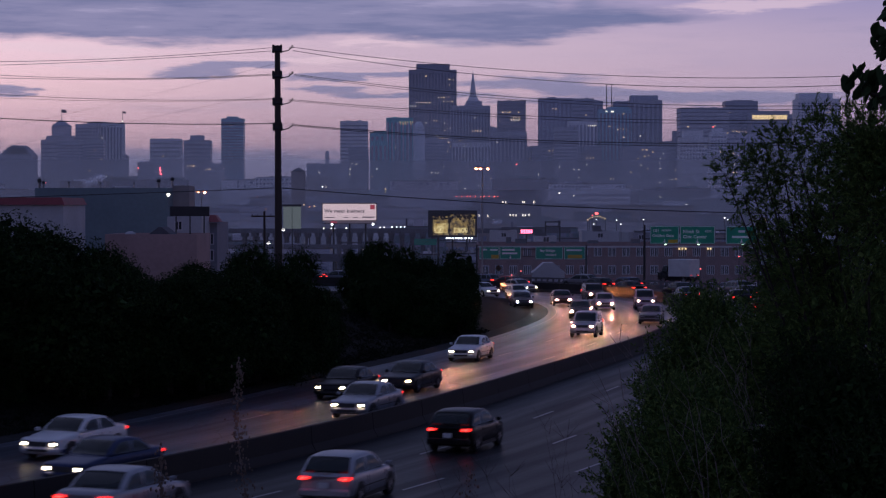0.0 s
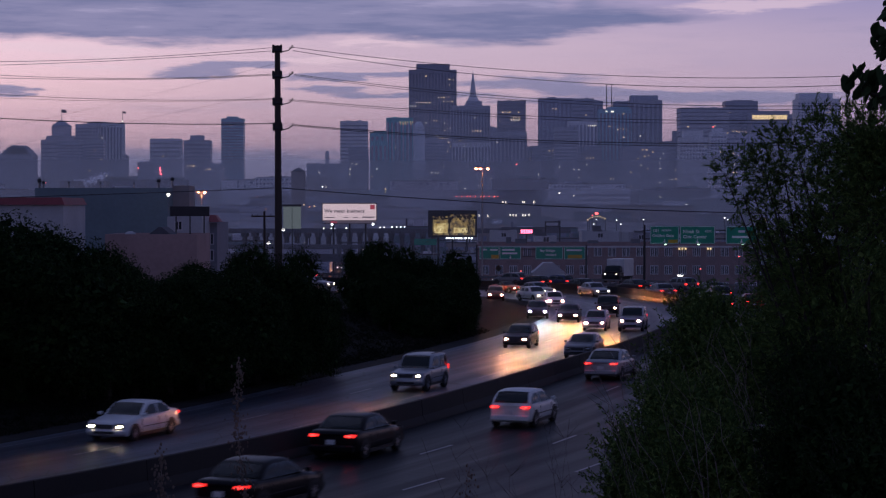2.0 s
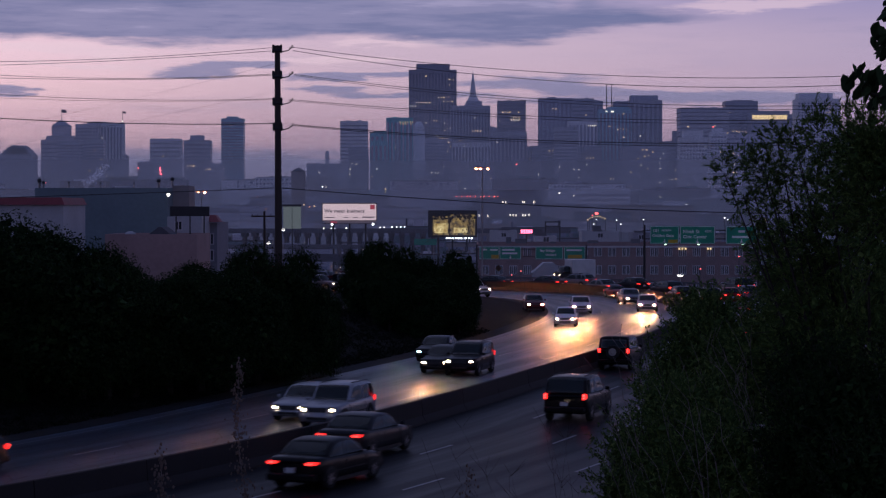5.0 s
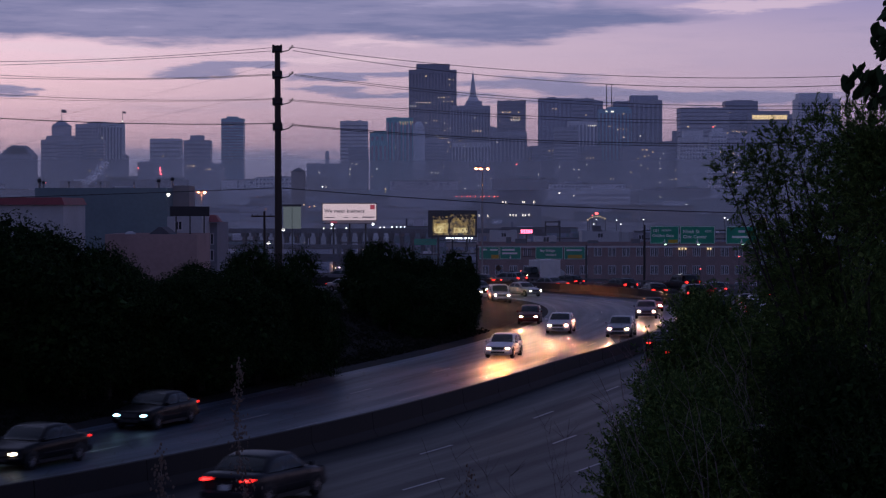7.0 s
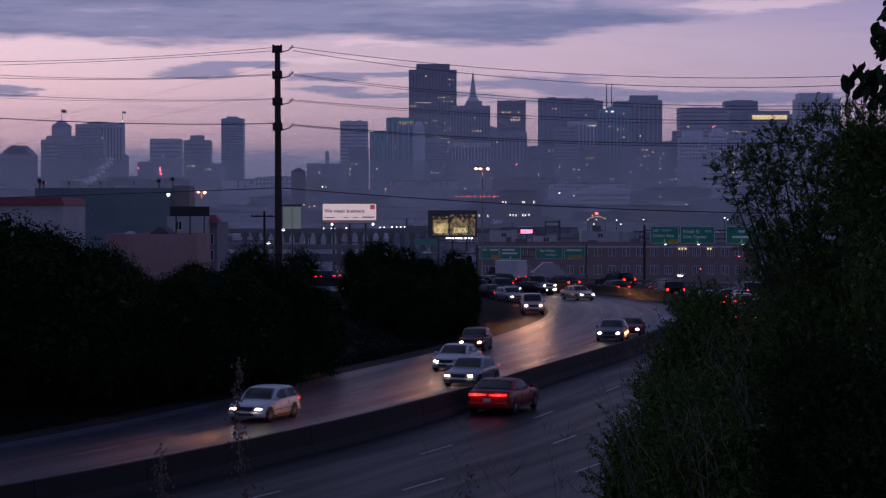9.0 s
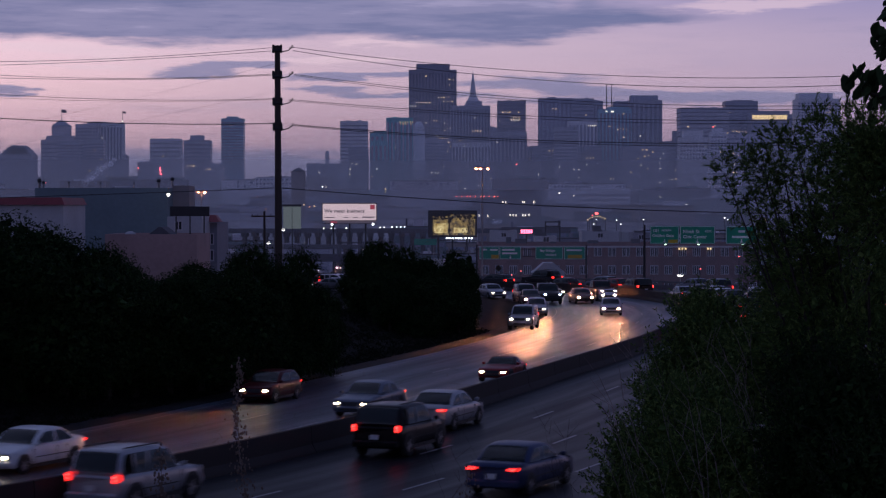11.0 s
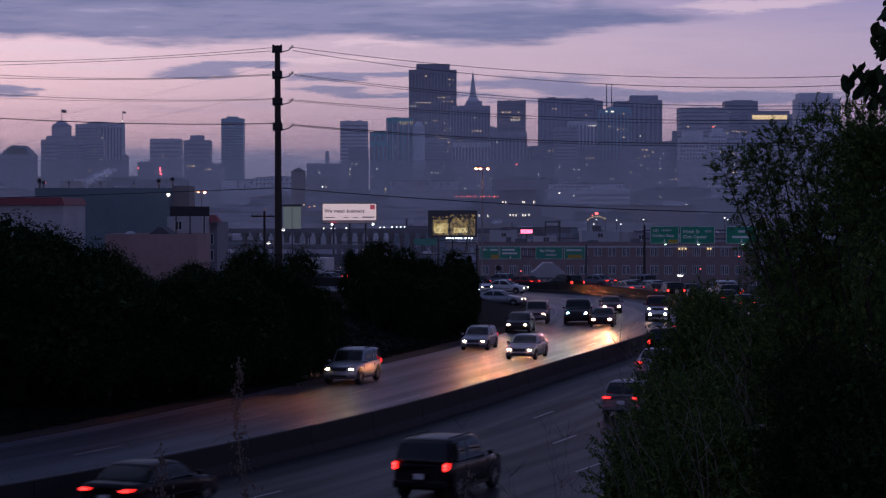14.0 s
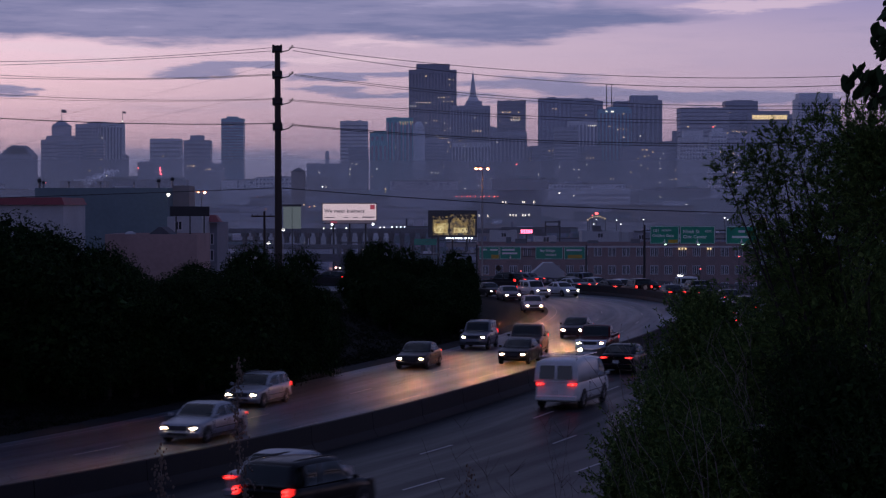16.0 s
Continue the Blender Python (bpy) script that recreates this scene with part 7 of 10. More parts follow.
HEAD_WARM = mat("headlamp_bulb_warm", (1.0, 0.29, 0.12), emit=HEAD)
HEAD_DIM = mat("headlamp_bulb_low", (1.0, 0.60, 0.30), emit=HEAD * 0.0012)
HEAD_COLD = mat("headlamp_bulb_cold", (0.62, 0.84, 1.0), emit=HEAD * 0.6)
RING_WARM = mat("headlamp_lens_warm", (1.0, 0.78, 0.54), emit=18.0)
RING_COLD = mat("headlamp_lens_cold", (0.42, 0.80, 1.0), emit=7.0)
TAIL_GLOW = mat("tail_lamp_glow", (1.0, 0.022, 0.016), emit=TAIL)
TAIL_CORE = mat("tail_lamp_bulb", (1.0, 0.045, 0.04), emit=8.0)

# length, width, belt height, bonnet height, boot height, roof height, then stations along the car
# (fractions of the length from the tail): rear glass foot, roof rear, roof front, windscreen foot
CAR_FORMS = {
    "sedan": (4.9, 1.84, 0.97, 0.90, 1.02, 1.47, 0.13, 0.30, 0.54, 0.71),
    "hatch": (4.15, 1.74, 0.95, 0.90, 1.00, 1.46, 0.01, 0.16, 0.54, 0.73),
    "suv": (4.7, 1.88, 1.12, 1.08, 1.15, 1.80, 0.01, 0.08, 0.56, 0.70),
    "wagon": (4.6, 1.78, 0.97, 0.90, 1.02, 1.50, 0.01, 0.12, 0.54, 0.71),
    "jeep": (4.2, 1.80, 1.15, 1.12, 1.18, 1.82, 0.01, 0.04, 0.56, 0.63),
    "pickup": (6.4, 2.10, 1.24, 1.21, 1.20, 1.97, 0.355, 0.375, 0.60, 0.695),
    "truck": (5.9, 2.02, 1.30, 1.28, 1.25, 2.02, 0.40, 0.425, 0.58, 0.67),
    "van": (5.4, 2.00, 1.25, 1.15, 1.30, 2.12, 0.005, 0.03, 0.74, 0.87),
    "coupe": (4.9, 1.92, 0.98, 0.94, 1.02, 1.42, 0.10, 0.30, 0.49, 0.66),
    "roadster": (4.1, 1.74, 0.86, 0.82, 0.88, 1.24, 0.26, 0.36, 0.46, 0.60),
    "box_truck": (4.5, 2.1, 1.30, 1.25, 1.0, 2.0, 0.66, 0.67, 0.83, 0.90),
}
CAR_WORDS = {"sedan": "four-door sedan", "hatch": "compact hatchback", "suv": "sport utility vehicle", "wagon": "estate wagon", "jeep": "boxy off-roader with a tail-mounted spare wheel",
             "pickup": "pickup truck with an open bed", "truck": "large pickup truck with high headlamps", "van": "panel van with a roof rack", "coupe": "muscle coupe with full-width tail lamps",
             "roadster": "open roadster with a dark folded top", "box_truck": "delivery truck with a tall white box body"}


def quad_plate(bm, pts, n, t=0.012):
    """A thin plate over four points, raised along n."""
    n = Vector(n).normalized() * t
    lo = [bm.verts.new(Vector(p) - n) for p in pts]
    hi = [bm.verts.new(Vector(p) + n) for p in pts]
    bm.faces.new(hi)
    for k in range(4):
        bm.faces.new((lo[k], lo[(k + 1) % 4], hi[(k + 1) % 4], hi[k]))
    bmesh.ops.recalc_face_normals(bm, faces=bm.faces[:])


def wheel_part(parent, x, y, r, w):
    bm = bmesh.new()
    sgn = 1 if x > 0 else -1
    prof = [(0.62 * r, w / 2), (0.92 * r, w / 2), (r, w / 2 - 0.03), (r, -w / 2 + 0.03), (0.92 * r, -w / 2), (0.62 * r, -w / 2)]
    n = 18
    rings = [[bm.verts.new((x + q, y + p * math.cos(k * math.tau / n), r + p * math.sin(k * math.tau / n))) for p, q in prof] for k in range(n)]
    for k in range(n):
        a, b = rings[k], rings[(k + 1) % n]
        for j in range(len(prof) - 1):
            bm.faces.new((a[j], a[j + 1], b[j + 1], b[j]))
    t = part("wheel", bm, TYRE, parent, smooth=True)
    bm = bmesh.new()
    tube(bm, (x - 0.05 * sgn, y, r), (x + (w / 2 - 0.03) * sgn, y, r), 0.62 * r, 0.6 * r, 14)
    for k in range(5):
        a = k * math.tau / 5
        tube(bm, (x + (w / 2 - 0.02) * sgn, y, r), (x + (w / 2 - 0.02) * sgn, y + math.cos(a) * r * 0.56, r + math.sin(a) * r * 0.56), 0.045, 0.03, 4)
    part("rim", bm, RIM, t)


def build_car(kind, color, lit=True, cold=False, away=False):
    """A car facing +y on the ground, its parts under an empty."""
    L, W, belt, hood, boot, roof, rg, rr, rf, wf = CAR_FORMS[kind]
    paint = PAINTS[color]
    car = empty(kind if kind not in ("jeep", "truck") else {"jeep": "off_roader", "truck": "pickup"}[kind], pose(0, 0, 0), f"{color} {CAR_WORDS[kind]} on the freeway".replace("charcoal delivery", "small delivery") + ("" if lit else ", lights off"), "car", "freeway traffic")
    a = W / 2
    big = kind in ("suv", "jeep", "pickup", "truck", "van", "box_truck")
    low = 0.30 if big else 0.22
    Y = lambda f: -L / 2 + L * f
    # lower body: cross sections along the car
    bed = kind in ("pickup", "truck")
    st = [(0.0, 0.86, low + 0.12, boot - 0.14), (0.02, 0.95, low + 0.02, boot - 0.03), (0.10, 1.0, low, boot), (rg + 0.02 if rg > 0.1 else 0.2, 1.0, low, (boot + belt) / 2 if not bed else boot), (0.5, 1.0, low, belt),
          (wf, 1.0, low, (belt + hood) / 2 + 0.01), (wf + 0.08, 0.99, low, hood), (0.88, 0.95, low + 0.02, hood - 0.07), (0.93, 0.92, low + 0.05, hood - 0.115)]
    st = sorted(st)
    bm = bmesh.new()
    rings = []
    # finer stations between the given ones, eased
    fine = []
    for p, q in zip(st, st[1:]):
        n = 3 if q[0] - p[0] > 0.05 else 1
        fine += [tuple(u + (v - u) * k / n for u, v in zip(p, q)) for k in range(n)]
    fine.append(st[-1])
    for f, k, z0, z1 in fine:
        w = a * k
        h = z1 - z0
        half = [(0.80, z0), (0.93, z0 + h * 0.06), (0.985, z0 + h * 0.22), (1.0, z0 + h * 0.45), (0.992, z0 + h * 0.66), (0.972, z0 + h * 0.82), (0.945, z1 - 0.055), (0.90, z1 - 0.015), (0.80, z1 + 0.004), (0.45, z1 + 0.022)]
        sec = [(-w * u, z) for u, z in half] + [(0, z1 + 0.028)] + [(w * u, z) for u, z in half[::-1]]
        tail = max(0.0, 1 - f / 0.25)
        rings.append([bm.verts.new((x, Y(f) + 0.13 * tail * (x / a) ** 2 + 0.05 * tail * max(0.0, (z - 0.6)), z)) for x, z in sec])
    for p, q in zip(rings, rings[1:]):
        for k in range(len(p)):
            bm.faces.new((p[k], p[(k + 1) % len(p)], q[(k + 1) % len(p)], q[k]))
    bm.faces.new(rings[0])
    bm.faces.new(rings[-1][::-1])
    bmesh.ops.recalc_face_normals(bm, faces=bm.faces[:])
    body = part("body", bm, paint, car, smooth=True)
    body.data.polygons[-1].use_smooth = body.data.polygons[-2].use_smooth = False
    # wheel arches
    r = 0.40 if big else 0.32
    wy = (Y(0.185), Y(0.81))
    for y in wy:
        for s in (-1, 1):
            bm = bmesh.new()
            n = 12
            v0 = [bm.verts.new((s * (a + 0.006), y + (r + 0.07) * math.cos(math.pi * k / n), r + (r + 0.07) * math.sin(math.pi * k / n))) for k in range(n + 1)]
            v1 = [bm.verts.new((s * (a - 0.30), y + (r + 0.07) * math.cos(math.pi * k / n), r + (r + 0.07) * math.sin(math.pi * k / n))) for k in range(n + 1)]
            for k in range(n):
                bm.faces.new((v0[k], v0[k + 1], v1[k + 1], v1[k]))
            bm.faces.new(v0)
            part("wheel_arch", bm, TRIM, car)
            wheel_part(car, s * (a - 0.10), y, r, 0.22)
    # cabin
    tw = a * (0.80 if not big else 0.86)
    bw = a * 0.93
    if kind == "van":
        tw, bw = a * 0.90, a * 0.985
    zb = belt - 0.03
    yc = (Y(rg) + Y(wf)) / 2

    def top_at(f):
        """Height of the roof line at a station."""
        if f < rr:
            k = max(0.0, (f - rg) / (rr - rg))
            return zb + (roof - 0.05 - zb) * (1 - (1 - k) ** 1.3)
        if f > rf:
            k = max(0.0, (wf - f) / (wf - rf))
            return zb + (roof - 0.05 - zb) * (1 - (1 - k) ** 1.25)
        return roof - 0.05 * (2 * (f - rr) / (rf - rr) - 1) ** 2

    def half_at(z):
        return bw + (tw - bw) * max(0.0, (z - zb) / (roof - zb)) ** 1.2

    def bowed(x, y):
        return y - math.copysign(0.16 if kind != "van" else 0.08, y - yc) * (x / bw) ** 2 * (2 * (y - yc) / (Y(wf) - Y(rg))) ** 2

    bm = bmesh.new()
    stations = [rg + (rr - rg) * k / 5 for k in range(5)] + [rr + (rf - rr) * k / 6 for k in range(6)] + [rf + (wf - rf) * k / 6 for k in range(7)]
    rings = []
    for f in stations:
        zt = top_at(f)
        h = zt - zb
        half = [(half_at(zb), zb - 0.05), (half_at(zb + h * 0.4), zb + h * 0.4), (half_at(zb + h * 0.75), zb + h * 0.75), (half_at(zt - h * 0.1) - 0.02, zt - h * 0.1), (half_at(zt) * 0.93 - 0.02, zt - h * 0.02), (half_at(zt) * 0.6, zt + 0.012)]
        sec = [(-x, z) for x, z in half] + [(0, zt + 0.022)] + half[::-1]
        rings.append([bm.verts.new((x, bowed(x, Y(f)), z)) for x, z in sec])
    for p, q in zip(rings, rings[1:]):
        for k in range(len(p)):
            bm.faces.new((p[k], p[(k + 1) % len(p)], q[(k + 1) % len(p)], q[k]))
    bm.faces.new(rings[0])
    bm.faces.new(rings[-1][::-1])
    bmesh.ops.recalc_face_normals(bm, faces=bm.faces[:])
    part("roof", bm, TRIM if kind == "roadster" else paint, car, smooth=True)

    def glass_sheet(name, grid):
        bm = bmesh.new()
        rows_ = [[bm.verts.new(p) for p in row] for row in grid]
        for p, q in zip(rows_, rows_[1:]):
            for k in range(len(p) - 1):
                bm.faces.new((p[k], p[k + 1], q[k + 1], q[k]))
        bmesh.ops.solidify(bm, geom=bm.faces[:], thickness=0.008)
        bmesh.ops.recalc_face_normals(bm, faces=bm.faces[:])
        part(name, bm, CAR_GLASS, car, smooth=True)

    def end_glass(name, f0, f1):
        grid = []
        for k in range(6):
            f = f0 + (f1 - f0) * k / 5
            zt = top_at(f)
            w = half_at(zt) * 0.92 - 0.05
            sg = 1 if f > 0.45 else -1
            grid.append([(u * w, bowed(u * w, Y(f)) + sg * 0.014, zt + 0.034 - 0.022 * u * u) for u in (-1, -0.97, -0.6, -0.2, 0.2, 0.6, 0.97, 1)])
        glass_sheet(name, grid)

    end_glass("windscreen", wf - 0.04 * (wf - rf), rf + 0.10 * (wf - rf))
    if kind == "van":
        for s in (-1, 1):
            bm = bmesh.new()
            quad_plate(bm, [(s * 0.06, Y(rg) - 0.0, zb + 0.08), (s * (tw - 0.16), Y(rg), zb + 0.08), (s * (tw - 0.2), Y(rr) - 0.06, roof - 0.24), (s * 0.06, Y(rr) - 0.06, roof - 0.24)], (0, -1, 0.1))
            part("rear_window", bm, CAR_GLASS, car)
    elif rr - rg > 0.05:
        end_glass("rear_window", rg + 0.08 * (rr - rg), rr - 0.12 * (rr - rg))
    else:
        w = (tw + bw) / 2 - 0.12
        lo_z, hi_z = zb + 0.08, roof - 0.17
        g = lambda z: Y(rg) + (Y(rr) - Y(rg)) * (1 - (1 - min(1, (z - zb) / (roof - 0.05 - zb))) ** (1 / 1.3))
        grid = []
        for k in range(5):
            z = lo_z + (hi_z - lo_z) * k / 4
            wz = half_at(z) - 0.12
            grid.append([(u * wz, bowed(u * wz, Y(rg) + (Y(rr) - Y(rg)) * (k + 0.4) / 5.2) - 0.03, z) for u in (-1, -0.6, -0.2, 0.2, 0.6, 1)])
        glass_sheet("rear_window", grid)
    m0, m1 = rg + 0.30 * (rr - rg), wf - 0.14 * (wf - rf)
    door = (rr + rf) / 2 - 0.01
    cuts = [(m0, door - 0.011), (door + 0.011, m1)]
    if kind in ("suv", "wagon", "jeep"):
        m0, quarter = rg + 0.035, rg + 0.17
        cuts = [(m0, quarter - 0.011), (quarter + 0.011, door + 0.02), (door + 0.042, m1)]
    elif kind in ("coupe", "roadster"):
        cuts = [(rr + 0.01, m1)]
    elif kind == "van":
        cuts = [(rf - 0.10, m1)]
    elif kind == "box_truck":
        cuts = [(rr + 0.02, m1)]
    for s in (1, -1):
        for f0, f1 in cuts:
            lower, upper = [], []
            for k in range(7):
                f = f0 + (f1 - f0) * k / 6
                z0, z1 = zb + 0.035, max(zb + 0.045, min(top_at(f), roof - 0.02) - 0.095)
                lower.append((s * (half_at(z0) + 0.008), bowed(bw, Y(f)), z0))
                upper.append((s * (half_at(z1) + 0.008), bowed(bw, Y(f)), z1))
            mid_ = [tuple((p + q) / 2 + (s * 0.006 if i == 0 else 0) for i, (p, q) in enumerate(zip(u, v))) for u, v in zip(lower, upper)]
            glass_sheet("side_window", [lower, mid_, upper])
    # dark sills between the wheels and the shut lines of the doors
    for s in (-1, 1):
        bm = bmesh.new()
        box(bm, s * a * 0.80, s * (a * 0.985), wy[0] + r + 0.08, wy[1] - r - 0.08, low - 0.03, low + 0.09)
        bmesh.ops.recalc_face_normals(bm, faces=bm.faces[:])
        part("sill", bm, TRIM, car)
        bm = bmesh.new()
        for f in ((door, wf - 0.015) if kind in ("coupe", "roadster", "pickup", "truck", "van") else (rg + 0.13 if rg < 0.05 else rr - 0.02, door, wf - 0.015)):
            if Y(f) > wy[0] + r:
                box(bm, s * a * 0.9, s * (a + 0.003), Y(f) - 0.009, Y(f) + 0.009, low + 0.12, belt - 0.14)
        box(bm, s * a * 0.9, s * (a + 0.004), Y(wf - 0.03) - 0.02, Y(rg + 0.16) - 0.2, low + (belt - low) * 0.40, low + (belt - low) * 0.40 + 0.03)
        bmesh.ops.recalc_face_normals(bm, faces=bm.faces[:])
        part("door_trim", bm, TRIM, car)
    # lamps
    hz = hood - (0.27 if not big else 0.25)
    ring, core = ((RING_COLD, HEAD_COLD) if cold else (RING_WARM, HEAD_DIM if away else HEAD_WARM)) if lit else (LAMP_OFF, LAMP_OFF)
    y0, y1 = Y(0.93), Y(1) - 0.10
    lamp_w, lamp_h = (0.165, 0.105) if not big else (0.15, 0.115)
    for s in (-1, 1):
        # a deep reflector: open tube with the bulb at its back, so that the beam goes forward
        cx = s * a * 0.68
        bm = bmesh.new()
        n = 12
        loops = []
        for rx, rz, y in ((lamp_w, lamp_h, y0), (lamp_w, lamp_h, y1), (0.058, 0.019, y1 + 0.004), (0.055, 0.045, y0 + 0.004)):
            loops.append([bm.verts.new((cx + rx * math.cos(k * math.tau / n), y - 0.05 * abs(math.cos(k * math.tau / n)) * (rx > 0.1), hz + rz * math.sin(k * math.tau / n))) for k in range(n)])
        for p, q in zip(loops, loops[1:]):
            for k in range(n):
                bm.faces.new((p[k], p[(k + 1) % n], q[(k + 1) % n], q[k]))
        h = part("headlight", bm, TRIM, car, "deep headlamp housing")
        bm = bmesh.new()
        outer = [bm.verts.new((cx + lamp_w * 0.96 * math.cos(k * math.tau / n), y1 - 0.055, hz + lamp_h * 0.96 * math.sin(k * math.tau / n))) for k in range(n)]
        inner = [bm.verts.new((cx + 0.058 * math.cos(k * math.tau / n), y1 + 0.040, hz + 0.021 * math.sin(k * math.tau / n))) for k in range(n)]
        for k in range(n):
            bm.faces.new((outer[k], outer[(k + 1) % n], inner[(k + 1) % n], inner[k]))
        part("lens", bm, ring, h)
        bm = bmesh.new()
        bm.faces.new([bm.verts.new((cx + 0.050 * math.cos(k * math.tau / n), y0 + 0.012, hz + 0.006 + 0.022 * math.sin(k * math.tau / n))) for k in range(n)])
        part("bulb", bm, core, h)
    # rounded nose from the sill to the bonnet, open where the headlamps sit
    top_z = hood - 0.10
    levels = [(low + 0.02, 0.22), (low + 0.10, 0.06), (low + 0.22, 0.0), ((low + 0.22 + hz - lamp_h) / 2, 0.02), (hz - lamp_h - 0.012, 0.06), (hz + lamp_h + 0.012, 0.11 if not big else 0.08), (max(top_z, hz + lamp_h + 0.03), 0.19 if not big else 0.14), (max(top_z, hz + lamp_h + 0.03) + 0.035, 0.36)]
    us = [0, 0.22, 0.40, 0.68 - lamp_w / a, 0.68, 0.68 + lamp_w / a, 0.95, 1.0]
    us = [-u for u in us[:0:-1]] + us
    bm = bmesh.new()
    grid = [[bm.verts.new((u * a * (0.93 if back < 0.3 else 0.91), Y(1) - back - 0.17 * abs(u) ** 2.6, z)) for u in us] for z, back in levels]
    for i in range(len(levels) - 1):
        for j in range(len(us) - 1):
            mid_u = abs(us[j] + us[j + 1]) / 2
            if i == 4 and abs(mid_u - 0.68) < lamp_w / a:
                continue
            bm.faces.new((grid[i][j], grid[i][j + 1], grid[i + 1][j + 1], grid[i + 1][j]))
    # cheeks back to the wings
    for j, sg in ((0, -1), (-1, 1)):
        back_edge = [bm.verts.new((sg * a * 0.93, Y(0.90), z)) for z, _ in levels]
        for i in range(len(levels) - 1):
            bm.faces.new((grid[i][j], grid[i + 1][j], back_edge[i + 1], back_edge[i]))
    bmesh.ops.recalc_face_normals(bm, faces=bm.faces[:])
    part("front_bumper", bm, CHROME if kind == "truck" else paint, car, smooth=True)
    bm = bmesh.new()
    quad_plate(bm, [(-a * 0.40, Y(1) - 0.045, hz - lamp_h + 0.02), (a * 0.40, Y(1) - 0.045, hz - lamp_h + 0.02), (a * 0.44, Y(1) - 0.085, hz + lamp_h - 0.02), (-a * 0.44, Y(1) - 0.085, hz + lamp_h - 0.02)], (0, 1, 0.1))
    part("grille", bm, TRIM, car)
    bm = bmesh.new()
    quad_plate(bm, [(-a * 0.5, Y(1) + 0.004, low + 0.13), (a * 0.5, Y(1) + 0.004, low + 0.13), (a * 0.46, Y(1) + 0.012, low + 0.23), (-a * 0.46, Y(1) + 0.012, low + 0.23)], (0, 1, 0))
    part("air_intake", bm, TRIM, car)
    if kind == "truck":
        for s in (-1, 1):
            bm = bmesh.new()
            tube(bm, (s * a * 0.62, Y(0.99), low + 0.3), (s * a * 0.62, Y(1) + 0.06, low + 0.3), 0.11, 0.11, 12)
            part("fog_lamp", bm, RING_WARM, car)
    tz = boot - 0.17 if not big else boot - 0.12
    if kind == "van":
        tz = 1.08
    glow = TAIL_GLOW if lit else mat_tail_off
    core = TAIL_CORE if lit else mat_tail_off
    for s in (-1, 1):
        bm = bmesh.new()
        if kind == "coupe":
            c, hw, hh, back = s * 0.44, 0.34, 0.055, -0.03
        elif kind in ("suv", "wagon", "pickup", "truck", "jeep"):
            c, hw, hh, back = s * a * 0.86, 0.065, 0.125 if kind != "wagon" else 0.10, 0.03
        else:
            c, hw, hh, back = s * a * 0.72, 0.165, 0.05, 0.02
        # a lens that thins towards the middle of the car and wraps round the corner
        o, i_ = (c + hw, c - hw) if s > 0 else (c - hw, c + hw)
        tip = 0.55 if hw > 0.1 else 0.8
        y = Y(0) + back
        ring = [(i_, y - 0.045, tz - hh * tip), (i_, y - 0.045, tz + hh * tip), (c, y - 0.045, tz + hh), (o, y + 0.0, tz + hh * 0.95), (o + s * 0.02, y + 0.16, tz + hh * 0.7), (o + s * 0.02, y + 0.16, tz - hh * 0.5), (o, y + 0.0, tz - hh * 0.9), (c, y - 0.045, tz - hh)]
        vs = [bm.verts.new(p) for p in ring]
        bk = [bm.verts.new((p[0] - s * 0.02, p[1] + 0.09, p[2])) for p in ring]
        bm.faces.new((vs[0], vs[1], vs[2], vs[7]))
        bm.faces.new((vs[7], vs[2], vs[3], vs[6]))
        bm.faces.new((vs[6], vs[3], vs[4], vs[5]))
        for k in range(8):
            bm.faces.new((vs[k], vs[(k + 1) % 8], bk[(k + 1) % 8], bk[k]))
        bmesh.ops.recalc_face_normals(bm, faces=bm.faces[:])
        lamp = part("tail_lamp", bm, glow, car)
        bm = bmesh.new()
        if hw > 0.1:
            tube(bm, (c + s * hw * 0.25, y - 0.05, tz), (c + s * hw * 0.25, y - 0.066, tz), hh * 0.62, hh * 0.5, 10)
            tube(bm, (c - s * hw * 0.5, y - 0.05, tz), (c - s * hw * 0.5, y - 0.062, tz), hh * 0.42, hh * 0.35, 10)
        else:
            tube(bm, (c, y - 0.05, tz + hh * 0.42), (c, y - 0.066, tz + hh * 0.42), hw * 0.6, hw * 0.5, 10)
            tube(bm, (c, y - 0.05, tz - hh * 0.38), (c, y - 0.062, tz - hh * 0.38), hw * 0.45, hw * 0.4, 10)
        part("bulb", bm, core, lamp)
    # bumpers, grille, plate, mirrors
    bm = bmesh.new()
    box(bm, -a * 0.9, a * 0.9, Y(0) - 0.07, Y(0.03), low + 0.08, low + 0.30, 0.04)
    part("rear_bumper", bm, CHROME if bed else paint, car)
    bm = bmesh.new()
    box(bm, -0.16, 0.16, Y(0) - 0.085, Y(0) - 0.06, low + 0.34 if not big else low + 0.36, low + 0.50 if not big else low + 0.52)
    part("number_plate", bm, PLATE, car)
    for s in (-1, 1):
        bm = bmesh.new()
        box(bm, s * (a + 0.08) - 0.09, s * (a + 0.08) + 0.09, Y(wf) - 0.16, Y(wf) - 0.06, belt - 0.02, belt + 0.12, 0.03)
        part("wing_mirror", bm, paint, car)
    if bed:
        bm = bmesh.new()
        box(bm, -a * 0.80, a * 0.80, Y(0.03), Y(rg) - 0.08, boot - 0.05, boot + 0.035)
        part("bed_floor", bm, TRIM, car, "dark open load bed")
        for s in (-1, 1):
            bm = bmesh.new()
